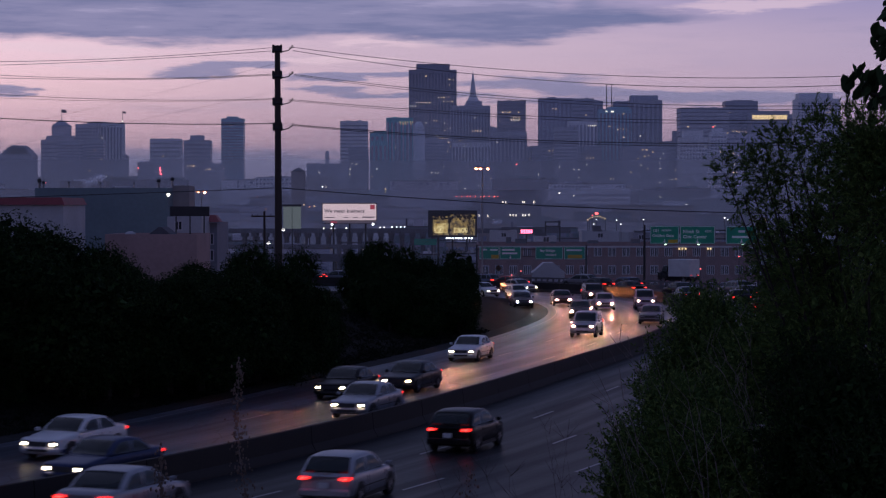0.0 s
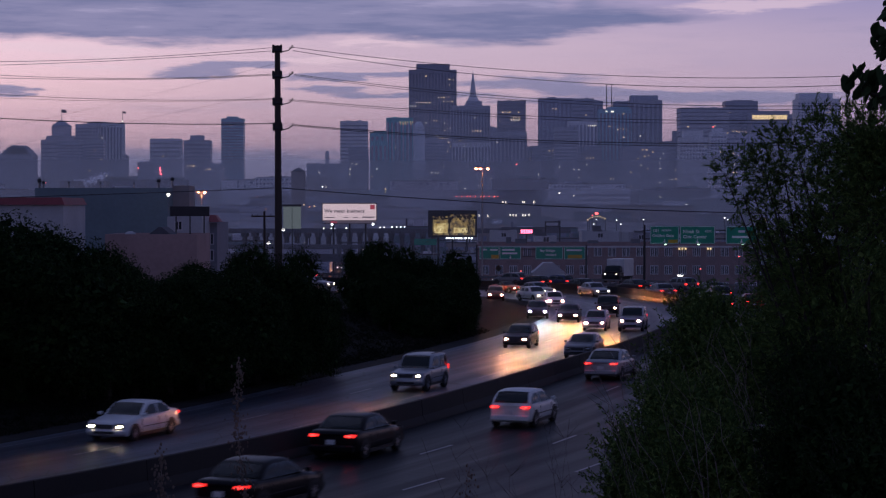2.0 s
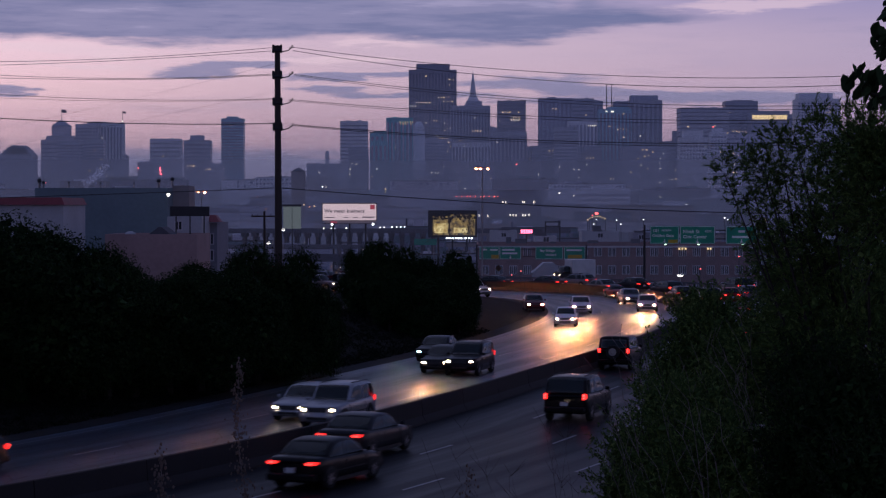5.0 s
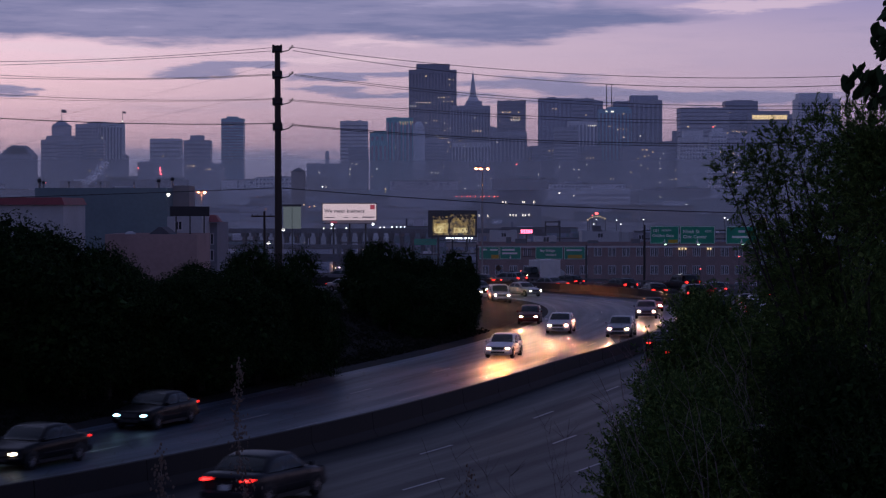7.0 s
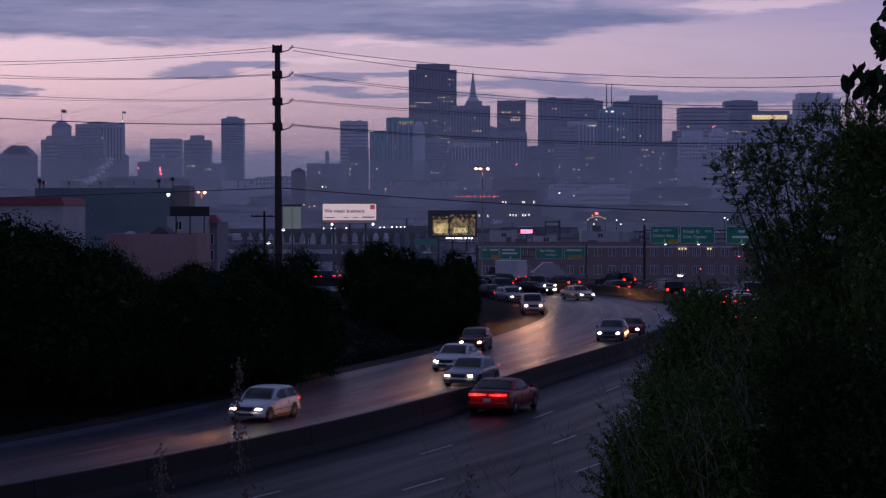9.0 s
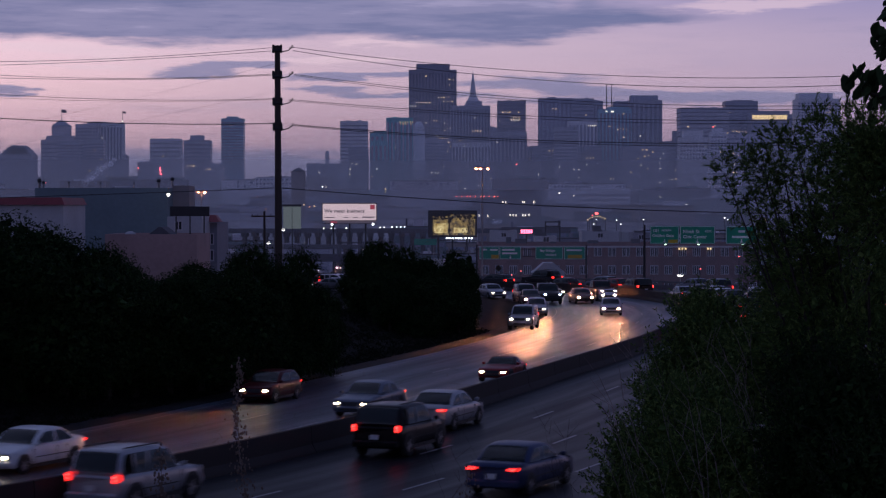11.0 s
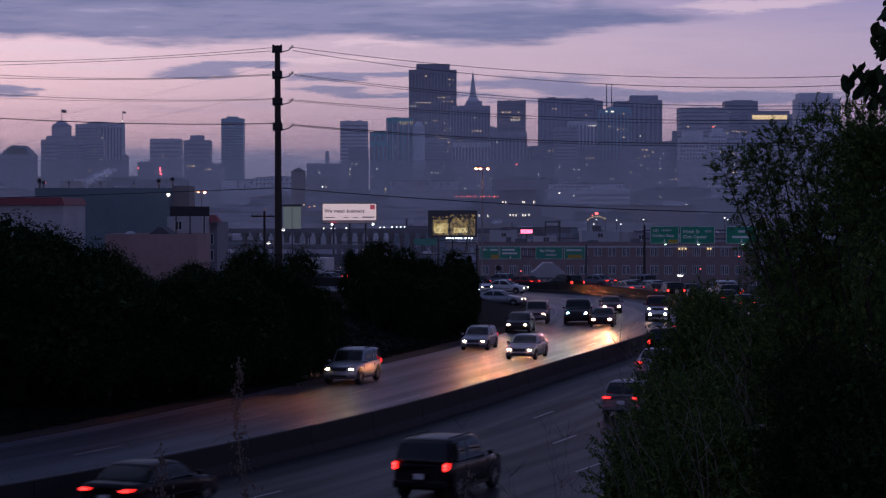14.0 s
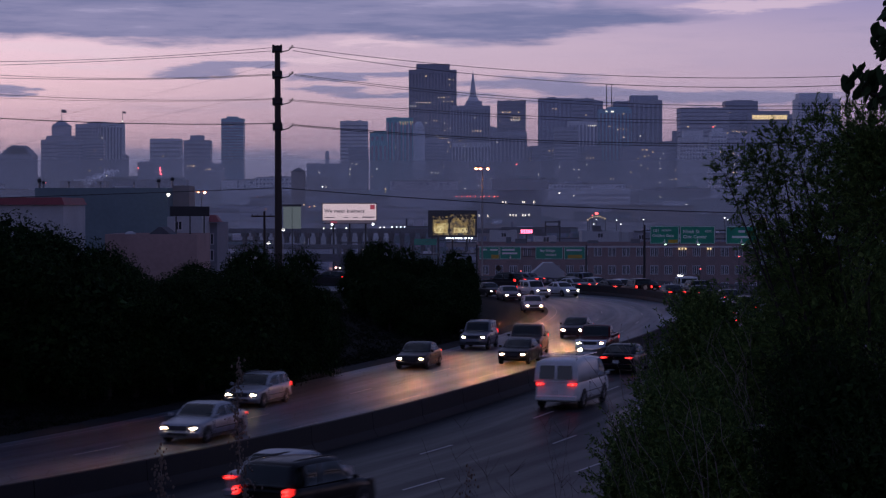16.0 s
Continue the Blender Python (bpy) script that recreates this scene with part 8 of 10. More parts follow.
            box(bm, s * a * 0.88 - 0.06, s * a * 0.88 + 0.06, Y(0.02), Y(rg), boot - 0.02, boot + 0.14, 0.02)
            part("bed_rail", bm, paint, car)
        bm = bmesh.new()
        box(bm, -a * 0.9, a * 0.9, Y(0.0), Y(0.018), boot - 0.2, boot + 0.13, 0.02)
        part("tailgate", bm, paint, car)
    if kind == "van":
        for f in (0.1, 0.3, 0.5, 0.68):
            bm = bmesh.new()
            tube(bm, (-tw * 0.9, Y(f), roof + 0.12), (tw * 0.9, Y(f), roof + 0.12), 0.022, 0.022, 6)
            part("rack_bar", bm, CHROME, car)
        for s in (-1, 1):
            bm = bmesh.new()
            tube(bm, (s * tw * 0.88, Y(0.05), roof + 0.12), (s * tw * 0.88, Y(0.72), roof + 0.12), 0.022, 0.022, 6)
            for f in (0.1, 0.68):
                tube(bm, (s * tw * 0.88, Y(f), roof - 0.03), (s * tw * 0.88, Y(f), roof + 0.12), 0.02, 0.02, 5)
            part("rack_rail", bm, CHROME, car)
    if kind == "box_truck":
        bm = bmesh.new()
        box(bm, -a - 0.05, a + 0.05, Y(0) - 0.02, Y(0.65), 0.75, 2.75, 0.04)
        part("box_body", bm, PAINTS["white"], car, "tall white box body")
    if kind in ("suv", "wagon"):
        for s in (-1, 1):
            bm = bmesh.new()
            tube(bm, (s * tw * 0.84, Y(rr + 0.06), roof + 0.03), (s * tw * 0.84, Y(rf - 0.04), roof + 0.03), 0.022, 0.022, 6)
            part("roof_rail", bm, TRIM, car)
    if kind == "jeep":
        bm = bmesh.new()
        tube(bm, (0, Y(0) - 0.24, 1.0), (0, Y(0) - 0.04, 1.0), 0.37, 0.37, 18)
        sp = part("spare_wheel", bm, TYRE, car)
        bm = bmesh.new()
        tube(bm, (0, Y(0) - 0.26, 1.0), (0, Y(0) - 0.2, 1.0), 0.2, 0.22, 14)
        part("rim", bm, RIM, sp)
    return car


mat_tail_off = mat("unlit_tail_lens", (0.16, 0.01, 0.01), 0.3, vary=0.1)
CAR_MODELS = {}


def drive(kind, color, lit, start, places, z=0.0):
    """A car of that kind, keyed along its places (x, y, x, y, ...), one every half second from start on; it runs straight on before and after."""
    cold = lit == "cold"
    away = places[-1] > places[1]
    key = (kind, color, bool(lit), cold, away)
    if key not in CAR_MODELS:
        CAR_MODELS[key] = build_car(kind, color, lit, cold, away)
        if away:
            for ob in CAR_MODELS[key].children_recursive:
                ob.data.transform(Matrix.Scale(1.07, 4))
        car = CAR_MODELS[key]
    else:
        car = copy_thing(CAR_MODELS[key], pose(0, 0, 0))
        car.animation_data_clear()
    P = [Vector((places[i], places[i + 1])) for i in range(0, len(places), 2)]
    times = [start + 0.5 * i for i in range(len(P))]
    head = []
    for i in range(len(P)):
        d = P[min(i + 1, len(P) - 1)] - P[max(i - 1, 0)]
        head.append(math.degrees(math.atan2(-d.x, d.y)))
    rows = [(t, pose(p.x, p.y, z, 0, 0, h)) for t, p, h in zip(times, P, head)]
    if times[0] > 0.01:
        q = P[0] - (P[1] - P[0]) * (times[0] / 0.5)
        rows.insert(0, (0.0, pose(q.x, q.y, z, 0, 0, head[0])))
    if times[-1] < 15.99:
        q = P[-1] + (P[-1] - P[-2]) * ((16.0 - times[-1]) / 0.5)
        rows.append((16.0, pose(q.x, q.y, z, 0, 0, head[-1])))
    walk(car, rows)
    return car


def steam_puffs():
    """Thin steam that rises behind the warehouse and leans with the wind, in rigid lumps."""
    m = bpy.data.materials.new("steam")
    m.use_nodes = True
    N, L = m.node_tree.nodes, m.node_tree.links
    N.clear()
    tc = N.new("ShaderNodeTexCoord")
    n = N.new("ShaderNodeTexNoise")
    n.inputs["Scale"].default_value = 0.9
    n.inputs["Detail"].default_value = 4
    L.new(tc.outputs["Object"], n.inputs["Vector"])
    r = N.new("ShaderNodeMapRange")
    r.inputs["From Min"].default_value, r.inputs["From Max"].default_value = 0.30, 0.70
    r.inputs["To Max"].default_value = 0.34
    L.new(n.outputs["Fac"], r.inputs["Value"])
    clear, white, through_ = N.new("ShaderNodeBsdfTransparent"), N.new("ShaderNodeBsdfDiffuse"), N.new("ShaderNodeBsdfTranslucent")
    white.inputs[0].default_value = through_.inputs[0].default_value = (0.98, 0.98, 0.98, 1)
    body = N.new("ShaderNodeAddShader")
    L.new(white.outputs[0], body.inputs[0])
    L.new(through_.outputs[0], body.inputs[1])
    mix = N.new("ShaderNodeMixShader")
    L.new(r.outputs[0], mix.inputs[0])
    L.new(clear.outputs[0], mix.inputs[1])
    L.new(body.outputs[0], mix.inputs[2])
    out = N.new("ShaderNodeOutputMaterial")
    L.new(mix.outputs[0], out.inputs[0])
    D = 900.0
    # way of each lump: (time, bearing, rise)
    for k in range(10):
        rng = random.Random(k + 40)
        f = k / 9
        bm = bmesh.new()
        # one billow: the near half of a lumpy ball
        bmesh.ops.create_icosphere(bm, subdivisions=4, radius=1.0)
        bmesh.ops.delete(bm, geom=[v for v in bm.verts if v.co.y > 0.05], context="VERTS")
        sx, sz, ph = rng.uniform(1.5, 2.6), rng.uniform(1.1, 1.7), rng.uniform(0, 6)
        for v in bm.verts:
            a = math.atan2(v.co.z, v.co.x)
            q = 1 + 0.22 * math.sin(3 * a + ph) + 0.12 * math.sin(7 * a + 2 * ph)
            v.co = Vector((v.co.x * sx * q, v.co.y * 1.2, v.co.z * sz * q))
        ob = link("steam_puff", bm, m, smooth=True)
        tagged(ob, "thin white steam rising behind a warehouse roof", "steam", "steam plume")
        rows = []
        for t, tip_x, tip_y in ((0.0, 0.0075, 0.0030), (3.0, 0.0080, 0.0045), (5.0, 0.0085, 0.0075), (7.5, 0.0090, 0.0098), (9.0, 0.0115, 0.0110), (11.5, 0.0125, 0.0100), (13.5, 0.0120, 0.0062), (16.0, 0.0130, 0.0056)):
            b = -0.1642 + tip_x * f + 0.0006 * math.sin(k * 2.1 + t * 0.5)
            e = 0.0118 + tip_y * f ** (1.4 if t < 10 else 0.8) + 0.0004 * math.sin(k * 1.3 + t * 0.7)
            rows.append((t, pose(b * D, D, EYE[2] + e * D)))
        walk(ob, rows)


def motions():
    """Every car along its lane: places of the car every half second from its first time on."""
    drive("sedan", "white", True, 0.0, [-13.8, 81.3, -18.9, 69.9, -25.5, 59.0, -33.2, 48.2, -41.3, 37.6, -49.5, 26.7])
    drive("sedan", "navy", True, 0.0, [-11.5, 73.6, -17.6, 61.8, -25.0, 50.7, -32.9, 39.9, -41.1, 29.2])
    drive("sedan", "black", True, 0.0, [-4.7, 106.4, -8.0, 96.2, -11.7, 85.6, -16.5, 74.0, -22.6, 63.0, -29.9, 52.2, -37.9, 41.5, -46.1, 30.7])
    drive("sedan", "silver", True, 0.0, [-3.4, 97.0, -7.8, 84.5, -12.6, 71.3, -18.9, 59.7, -26.5, 48.7, -34.5, 37.9, -42.7, 27.2])
    drive("sedan", "charcoal", True, 0.0, [-1.6, 110.5, -5.4, 99.0, -9.5, 87.0, -14.1, 74.7, -20.0, 63.4, -27.3, 52.4, -35.2, 41.7, -43.4, 31.0])
    drive("sedan", "white", True, 0.0, [1.7, 132.8, -1.3, 121.9, -4.7, 111.1, -8.5, 99.8, -12.5, 87.7, -17.3, 76.0, -23.1, 65.1, -30.3, 54.3, -38.2, 43.7, -46.4, 32.9])
    drive("suv", "silver", True, 0.0, [10.4, 157.2, 8.2, 146.8, 5.6, 135.5, 2.4, 123.7, -1.2, 111.1, -5.4, 98.5, -10.0, 85.5, -15.1, 72.5, -21.3, 61.3, -28.8, 50.4, -36.8, 39.7, -45.0, 28.9])
    drive("wagon", "charcoal", True, 0.0, [11.6, 183.3, 10.6, 175.1, 9.2, 166.2, 7.4, 156.1, 5.2, 145.0, 2.5, 133.5, -0.5, 122.2, -4.0, 110.2, -7.9, 98.2, -12.1, 86.3, -17.0, 74.7, -23.0, 63.7, -30.3, 52.9, -38.2, 42.2, -46.4, 31.5])
    drive("sedan", "grey", False, 0.0, [16.8, 175.1, 15.5, 166.6, 13.7, 157.1, 11.5, 146.7, 8.8, 135.4, 5.6, 123.6, 1.9, 111.9, -2.0, 99.7, -6.8, 86.4, -11.5, 75.0, -17.4, 63.4, -24.7, 52.3, -32.6, 41.5, -40.8, 30.8])
    drive("sedan", "black", "cold", 0.0, [7.3, 203.1, 7.6, 199.6, 7.9, 196.2, 8.1, 191.1, 8.0, 184.0, 7.5, 176.6, 6.7, 169.3, 5.4, 161.3, 3.6, 151.8, 1.7, 141.9, -0.3, 132.5, -2.7, 123.2, -5.5, 113.6, -8.7, 102.9, -12.2, 92.3, -16.7, 80.7, -22.0, 69.7, -28.6, 59.0, -36.3, 48.4, -44.5, 37.7, -52.6, 26.8])
    drive("sedan", "black", True, 0.0, [11.3, 207.6, 11.5, 201.4, 11.3, 193.3, 10.9, 184.9, 10.3, 177.5, 9.4, 170.8, 8.2, 163.5, 6.7, 154.8, 4.8, 144.6, 2.6, 133.8, 0.1, 123.3, -2.9, 112.6, -6.4, 101.6, -10.5, 90.1, -14.7, 78.2, -20.3, 66.9, -27.2, 56.1, -35.0, 45.4, -43.2, 34.6])
    drive("wagon", "silver", True, 0.0, [14.8, 199.3, 14.6, 191.3, 14.1, 183.5, 13.2, 175.3, 11.7, 165.6, 9.8, 154.9, 7.4, 143.6, 4.5, 131.9, 1.1, 119.9, -2.3, 107.9, -6.0, 95.8, -10.3, 83.9, -15.3, 72.1, -21.6, 60.9, -29.1, 50.0, -37.1, 39.3, -45.3, 28.5])
    drive("suv", "silver", True, 0.0, [18.5, 199.6, 18.2, 192.4, 17.4, 184.1, 16.1, 175.0, 14.4, 164.7, 12.1, 153.5, 9.4, 141.8, 6.3, 129.4, 2.7, 116.8, -0.7, 104.7, -4.5, 92.5, -9.0, 80.4, -14.4, 68.6, -21.1, 57.3, -28.8, 46.3, -36.9, 35.6, -45.1, 24.8])
    drive("suv", "black", True, 0.0, [14.9, 215.5, 15.4, 210.4, 15.3, 203.4, 14.9, 194.9, 14.1, 186.1, 13.1, 177.2, 11.7, 167.5, 9.8, 156.7, 7.5, 145.6, 4.8, 134.0, 1.5, 121.4, -2.5, 107.8, -7.1, 93.6, -12.1, 79.5, -17.6, 67.0, -24.5, 56.0, -32.3, 45.2, -40.4, 34.5, -48.6, 23.6])
    drive("hatch", "white", True, 0.0, [7.6, 221.9, 8.5, 218.0, 9.3, 213.9, 10.0, 209.4, 10.4, 204.2, 10.6, 199.7, 10.7, 194.5, 10.6, 189.4, 10.5, 183.8, 10.2, 177.8, 9.7, 171.3, 8.8, 163.6, 7.5, 154.8, 5.8, 145.4, 3.8, 135.4, 1.6, 125.9, -1.1, 115.7, -4.3, 105.2, -7.8, 94.9, -12.1, 83.3, -17.2, 71.7, -23.5, 60.7, -31.0, 49.9, -39.1, 39.2, -47.3, 28.4])
    drive("sedan", "white", True, 0.0, [4.2, 229.5, 5.7, 226.7, 6.9, 223.4, 7.9, 220.0, 9.1, 217.1, 10.2, 214.8, 11.0, 212.0, 11.5, 207.9, 11.8, 203.2, 12.1, 198.4, 12.2, 192.8, 11.8, 186.1, 11.1, 178.6, 10.1, 170.6, 8.8, 162.1, 7.3, 153.0, 5.5, 143.7, 3.4, 134.4, 0.8, 124.5, -2.5, 112.8, -6.1, 100.8, -10.0, 88.8, -14.7, 77.0, -20.4, 65.8, -27.5, 54.9, -35.3, 44.2, -43.5, 33.5])
    drive("hatch", "maroon", True, 0.0, [1.6, 230.1, 3.2, 227.7, 4.6, 224.9, 5.4, 221.6, 5.3, 218.7, 5.3, 217.0, 6.0, 214.7, 6.7, 210.7, 7.3, 205.8, 7.9, 201.3, 8.2, 197.0, 8.4, 192.5, 8.2, 187.3, 7.7, 181.4, 7.0, 174.8, 6.2, 168.0, 5.1, 160.5, 3.7, 151.4, 2.1, 141.6, 0.2, 132.1, -2.2, 122.9, -5.1, 113.7, -8.3, 104.3, -11.4, 95.2, -15.0, 84.6, -19.9, 73.3, -26.0, 62.6, -33.5, 51.9, -41.5, 41.3, -49.7, 30.5])
    drive("sedan", "silver", True, 0.0, [8.4, 240.2, 10.6, 237.0, 12.7, 233.7, 14.5, 231.0, 15.9, 228.8, 16.8, 224.8, 17.6, 220.1, 18.3, 215.6, 18.7, 210.5, 18.8, 204.1, 18.4, 196.1, 17.4, 186.8, 16.1, 176.9, 14.6, 167.0, 12.9, 157.2, 10.9, 147.3, 8.4, 136.8, 5.2, 125.5, 1.5, 113.8, -2.2, 101.8, -6.2, 89.7, -10.8, 77.6, -16.5, 66.0, -23.5, 54.8, -31.3, 44.0, -39.5, 33.3, -47.6, 22.5])
    drive("sedan", "slate", True, 0.0, [1.8, 241.5, 4.2, 239.2, 6.3, 236.6, 8.3, 233.6, 10.0, 230.4, 11.7, 227.8, 13.4, 226.3, 15.0, 224.0, 16.2, 220.1, 17.3, 215.7, 18.1, 210.7, 18.4, 205.0, 18.3, 198.4, 17.8, 191.3, 17.2, 183.9, 16.4, 176.5, 15.3, 169.8, 13.8, 162.4, 11.9, 152.3, 9.4, 140.5, 6.0, 126.8, 1.5, 112.0, -3.3, 97.7, -8.2, 84.8, -13.3, 72.9, -19.4, 61.5, -26.9, 50.5, -34.9, 39.8, -43.1, 29.0])
    drive("roadster", "red", True, 0.0, [-3.4, 248.6, -0.6, 246.4, 2.2, 244.1, 4.8, 241.7, 7.1, 239.0, 9.2, 236.0, 11.2, 233.5, 13.0, 232.5, 14.7, 231.6, 16.5, 229.5, 18.1, 225.7, 19.3, 220.2, 19.9, 213.2, 19.7, 205.0, 19.0, 196.2, 18.1, 187.8, 17.0, 179.0, 15.5, 169.0, 13.7, 158.2, 11.7, 147.6, 9.2, 137.3, 6.4, 127.3, 3.2, 117.0, -0.3, 106.1, -4.2, 95.2, -8.6, 83.2, -13.7, 71.3, -20.1, 60.0, -27.6, 49.0, -35.7, 38.3, -43.9, 27.5])
    drive("suv", "silver", True, 0.0, [-19.7, 247.3, -16.7, 245.6, -13.9, 243.9, -11.2, 242.1, -8.6, 240.2, -6.1, 238.3, -3.9, 236.5, -2.0, 234.7, -0.2, 232.6, 1.5, 230.3, 3.2, 227.9, 4.5, 225.1, 5.1, 221.9, 5.1, 217.9, 5.5, 212.8, 6.3, 207.2, 7.1, 203.1, 7.6, 198.1, 7.8, 190.3, 7.8, 182.7, 7.6, 176.7, 7.1, 172.0, 6.2, 167.1, 5.1, 160.8, 3.9, 153.2, 2.4, 144.6, 0.3, 135.2, -2.0, 125.5, -4.8, 115.5, -8.0, 104.8, -11.5, 93.9, -15.2, 83.8, -20.1, 72.6])
    drive("sedan", "silver", True, 0.0, [-28.2, 257.1, -24.7, 255.5, -21.3, 253.7, -18.0, 252.0, -14.8, 250.2, -11.8, 248.4, -9.0, 246.5, -6.2, 244.5, -3.5, 242.4, -1.0, 240.4, 1.3, 238.3, 3.4, 235.9, 5.3, 233.3, 7.0, 231.3, 8.5, 229.7, 9.8, 226.8, 11.1, 223.0, 12.4, 220.8, 13.6, 219.6, 14.5, 215.6, 15.0, 208.0, 15.0, 198.6, 14.6, 189.2, 14.0, 180.9, 13.1, 173.6, 11.9, 166.1, 10.1, 156.8, 7.8, 145.9, 5.2, 134.3, 2.0, 122.7, -1.4, 111.4, -5.3, 99.8, -9.6, 87.1])
    drive("wagon", "silver", True, 0.0, [-32.0, 253.5, -28.6, 251.9, -25.3, 250.3, -22.0, 248.6, -18.9, 246.8, -15.9, 245.1, -13.2, 243.4, -10.5, 241.6, -7.9, 239.6, -5.4, 237.7, -3.3, 236.0, -1.4, 234.1, 0.4, 232.1, 1.9, 229.6, 2.8, 226.7, 3.6, 223.3, 4.6, 219.2, 5.6, 216.3, 6.6, 214.7, 7.4, 211.1, 7.9, 204.6, 8.2, 196.7, 8.1, 188.3, 7.8, 180.5, 7.3, 173.2, 6.6, 166.6, 5.6, 160.3, 4.2, 152.6, 2.4, 143.0, 0.1, 132.4, -2.5, 122.7, -5.4, 113.1, -8.7, 102.2])
    drive("sedan", "charcoal", True, 0.0, [-39.4, 256.6, -35.7, 255.1, -32.2, 253.6, -28.8, 252.0, -25.5, 250.4, -22.2, 248.6, -19.0, 246.9, -16.1, 245.2, -13.3, 243.5, -10.6, 241.7, -8.0, 239.8, -5.6, 237.8, -3.4, 236.1, -1.5, 234.2, 0.2, 232.1, 1.8, 229.7, 3.1, 227.0, 4.0, 224.5, 5.0, 222.6, 6.1, 220.7, 7.1, 218.2, 7.9, 214.5, 8.4, 208.5, 8.4, 200.7, 8.1, 191.9, 7.8, 183.7, 7.3, 176.3, 6.7, 169.6, 5.8, 163.0, 4.6, 155.5, 3.0, 146.9, 0.9, 137.1, -1.4, 126.4])
    drive("suv", "grey", True, 0.0, [-48.1, 260.9, -44.2, 259.4, -40.3, 257.9, -36.6, 256.4, -33.0, 254.8, -29.6, 253.3, -26.2, 251.7, -22.9, 250.0, -19.7, 248.2, -16.6, 246.5, -13.8, 244.8, -11.0, 243.0, -8.4, 241.1, -5.8, 239.1, -3.5, 237.2, -1.5, 235.4, 0.3, 233.3, 2.1, 231.0, 3.7, 228.4, 5.1, 225.7, 6.3, 222.5, 7.3, 218.7, 8.1, 214.5, 8.6, 209.7, 8.9, 204.4, 8.9, 198.0, 8.6, 190.6, 8.2, 182.9, 7.6, 175.3, 6.7, 168.0, 5.6, 160.8, 4.2, 153.0, 2.4, 144.0])
    drive("pickup", "charcoal", "cold", 0.0, [-45.2, 261.7, -41.4, 260.1, -37.5, 258.6, -33.9, 257.1, -30.3, 255.5, -26.9, 253.9, -23.5, 252.2, -20.2, 250.5, -17.1, 248.7, -14.1, 247.0, -11.3, 245.2, -8.5, 243.3, -5.9, 241.3, -3.4, 239.4, -1.2, 237.5, 0.8, 235.4, 2.7, 233.0, 4.5, 230.4, 6.0, 227.6, 7.4, 224.5, 8.5, 220.7, 9.4, 216.5, 10.1, 212.0, 10.7, 207.1, 11.2, 201.7, 11.6, 195.7, 11.7, 189.0, 11.5, 182.2, 10.9, 175.0, 9.8, 166.5, 8.4, 157.0, 6.8, 147.2, 5.4, 137.3])
    drive("sedan", "black", True, 0.0, [-37.5, 260.5, -33.8, 258.9, -30.2, 257.4, -26.7, 255.7, -23.2, 254.0, -19.9, 252.3, -16.7, 250.5, -13.6, 248.7, -10.7, 246.9, -7.9, 245.0, -5.1, 243.0, -2.6, 240.9, -0.2, 238.9, 1.9, 236.6, 3.8, 234.0, 5.4, 231.9, 6.6, 231.2, 7.9, 231.7, 9.5, 231.7, 10.8, 229.6, 11.9, 224.8, 12.8, 218.5, 13.5, 212.6, 14.1, 207.6, 14.6, 202.0, 14.6, 193.9, 14.2, 185.4, 13.5, 178.1, 12.6, 170.9, 11.3, 162.3, 9.5, 152.3, 7.4, 142.2, 4.6, 130.3])
    drive("sedan", "charcoal", True, 0.0, [-57.0, 270.2, -52.9, 268.9, -48.8, 267.4, -44.8, 265.9, -40.8, 264.4, -36.9, 262.8, -33.1, 261.3, -29.5, 259.7, -25.9, 258.0, -22.4, 256.3, -19.0, 254.5, -15.7, 252.7, -12.6, 250.9, -9.6, 249.1, -6.7, 247.1, -3.9, 245.0, -1.2, 242.9, 1.3, 240.7, 3.6, 238.5, 5.7, 235.9, 7.7, 233.1, 9.5, 230.0, 11.0, 226.6, 12.3, 222.7, 13.3, 218.0, 14.1, 212.2, 14.7, 206.3, 15.0, 200.3, 14.9, 193.3, 14.5, 185.1, 13.5, 176.2, 11.9, 166.4, 9.6, 155.9])
    drive("truck", "maroon", True, 0.0, [-48.1, 270.0, -44.0, 268.5, -40.0, 266.9, -36.1, 265.4, -32.3, 263.8, -28.6, 262.2, -25.0, 260.5, -21.4, 258.8, -18.0, 257.0, -14.6, 255.2, -11.4, 253.3, -8.3, 251.4, -5.3, 249.4, -2.4, 247.3, 0.4, 245.1, 3.0, 242.8, 5.5, 240.3, 7.8, 237.6, 9.9, 234.6, 11.8, 231.3, 13.4, 227.6, 14.8, 223.4, 15.8, 219.2, 16.9, 215.1, 17.8, 210.4, 18.5, 204.0, 18.6, 196.3, 18.4, 188.1, 17.8, 180.2, 16.7, 171.2, 14.8, 160.1, 12.5, 147.7, 9.6, 135.1])
    drive("sedan", "silver", True, 0.0, [-59.0, 263.9, -54.9, 262.5, -50.9, 261.1, -47.0, 259.6, -43.1, 258.1, -39.3, 256.6, -35.7, 255.1, -32.1, 253.5, -28.7, 252.0, -25.4, 250.3, -22.1, 248.6, -19.0, 246.9, -16.0, 245.2, -13.3, 243.5, -10.6, 241.6, -8.0, 239.7, -5.5, 237.8, -3.4, 236.0, -1.5, 234.2, 0.3, 232.1, 1.9, 229.7, 3.6, 227.2, 5.0, 224.5, 5.6, 221.0, 4.6, 216.8, 3.8, 212.2, 4.0, 208.7, 4.6, 207.4, 5.4, 207.6, 6.3, 207.0, 7.2, 204.3, 7.8, 200.1, 8.0, 194.6])
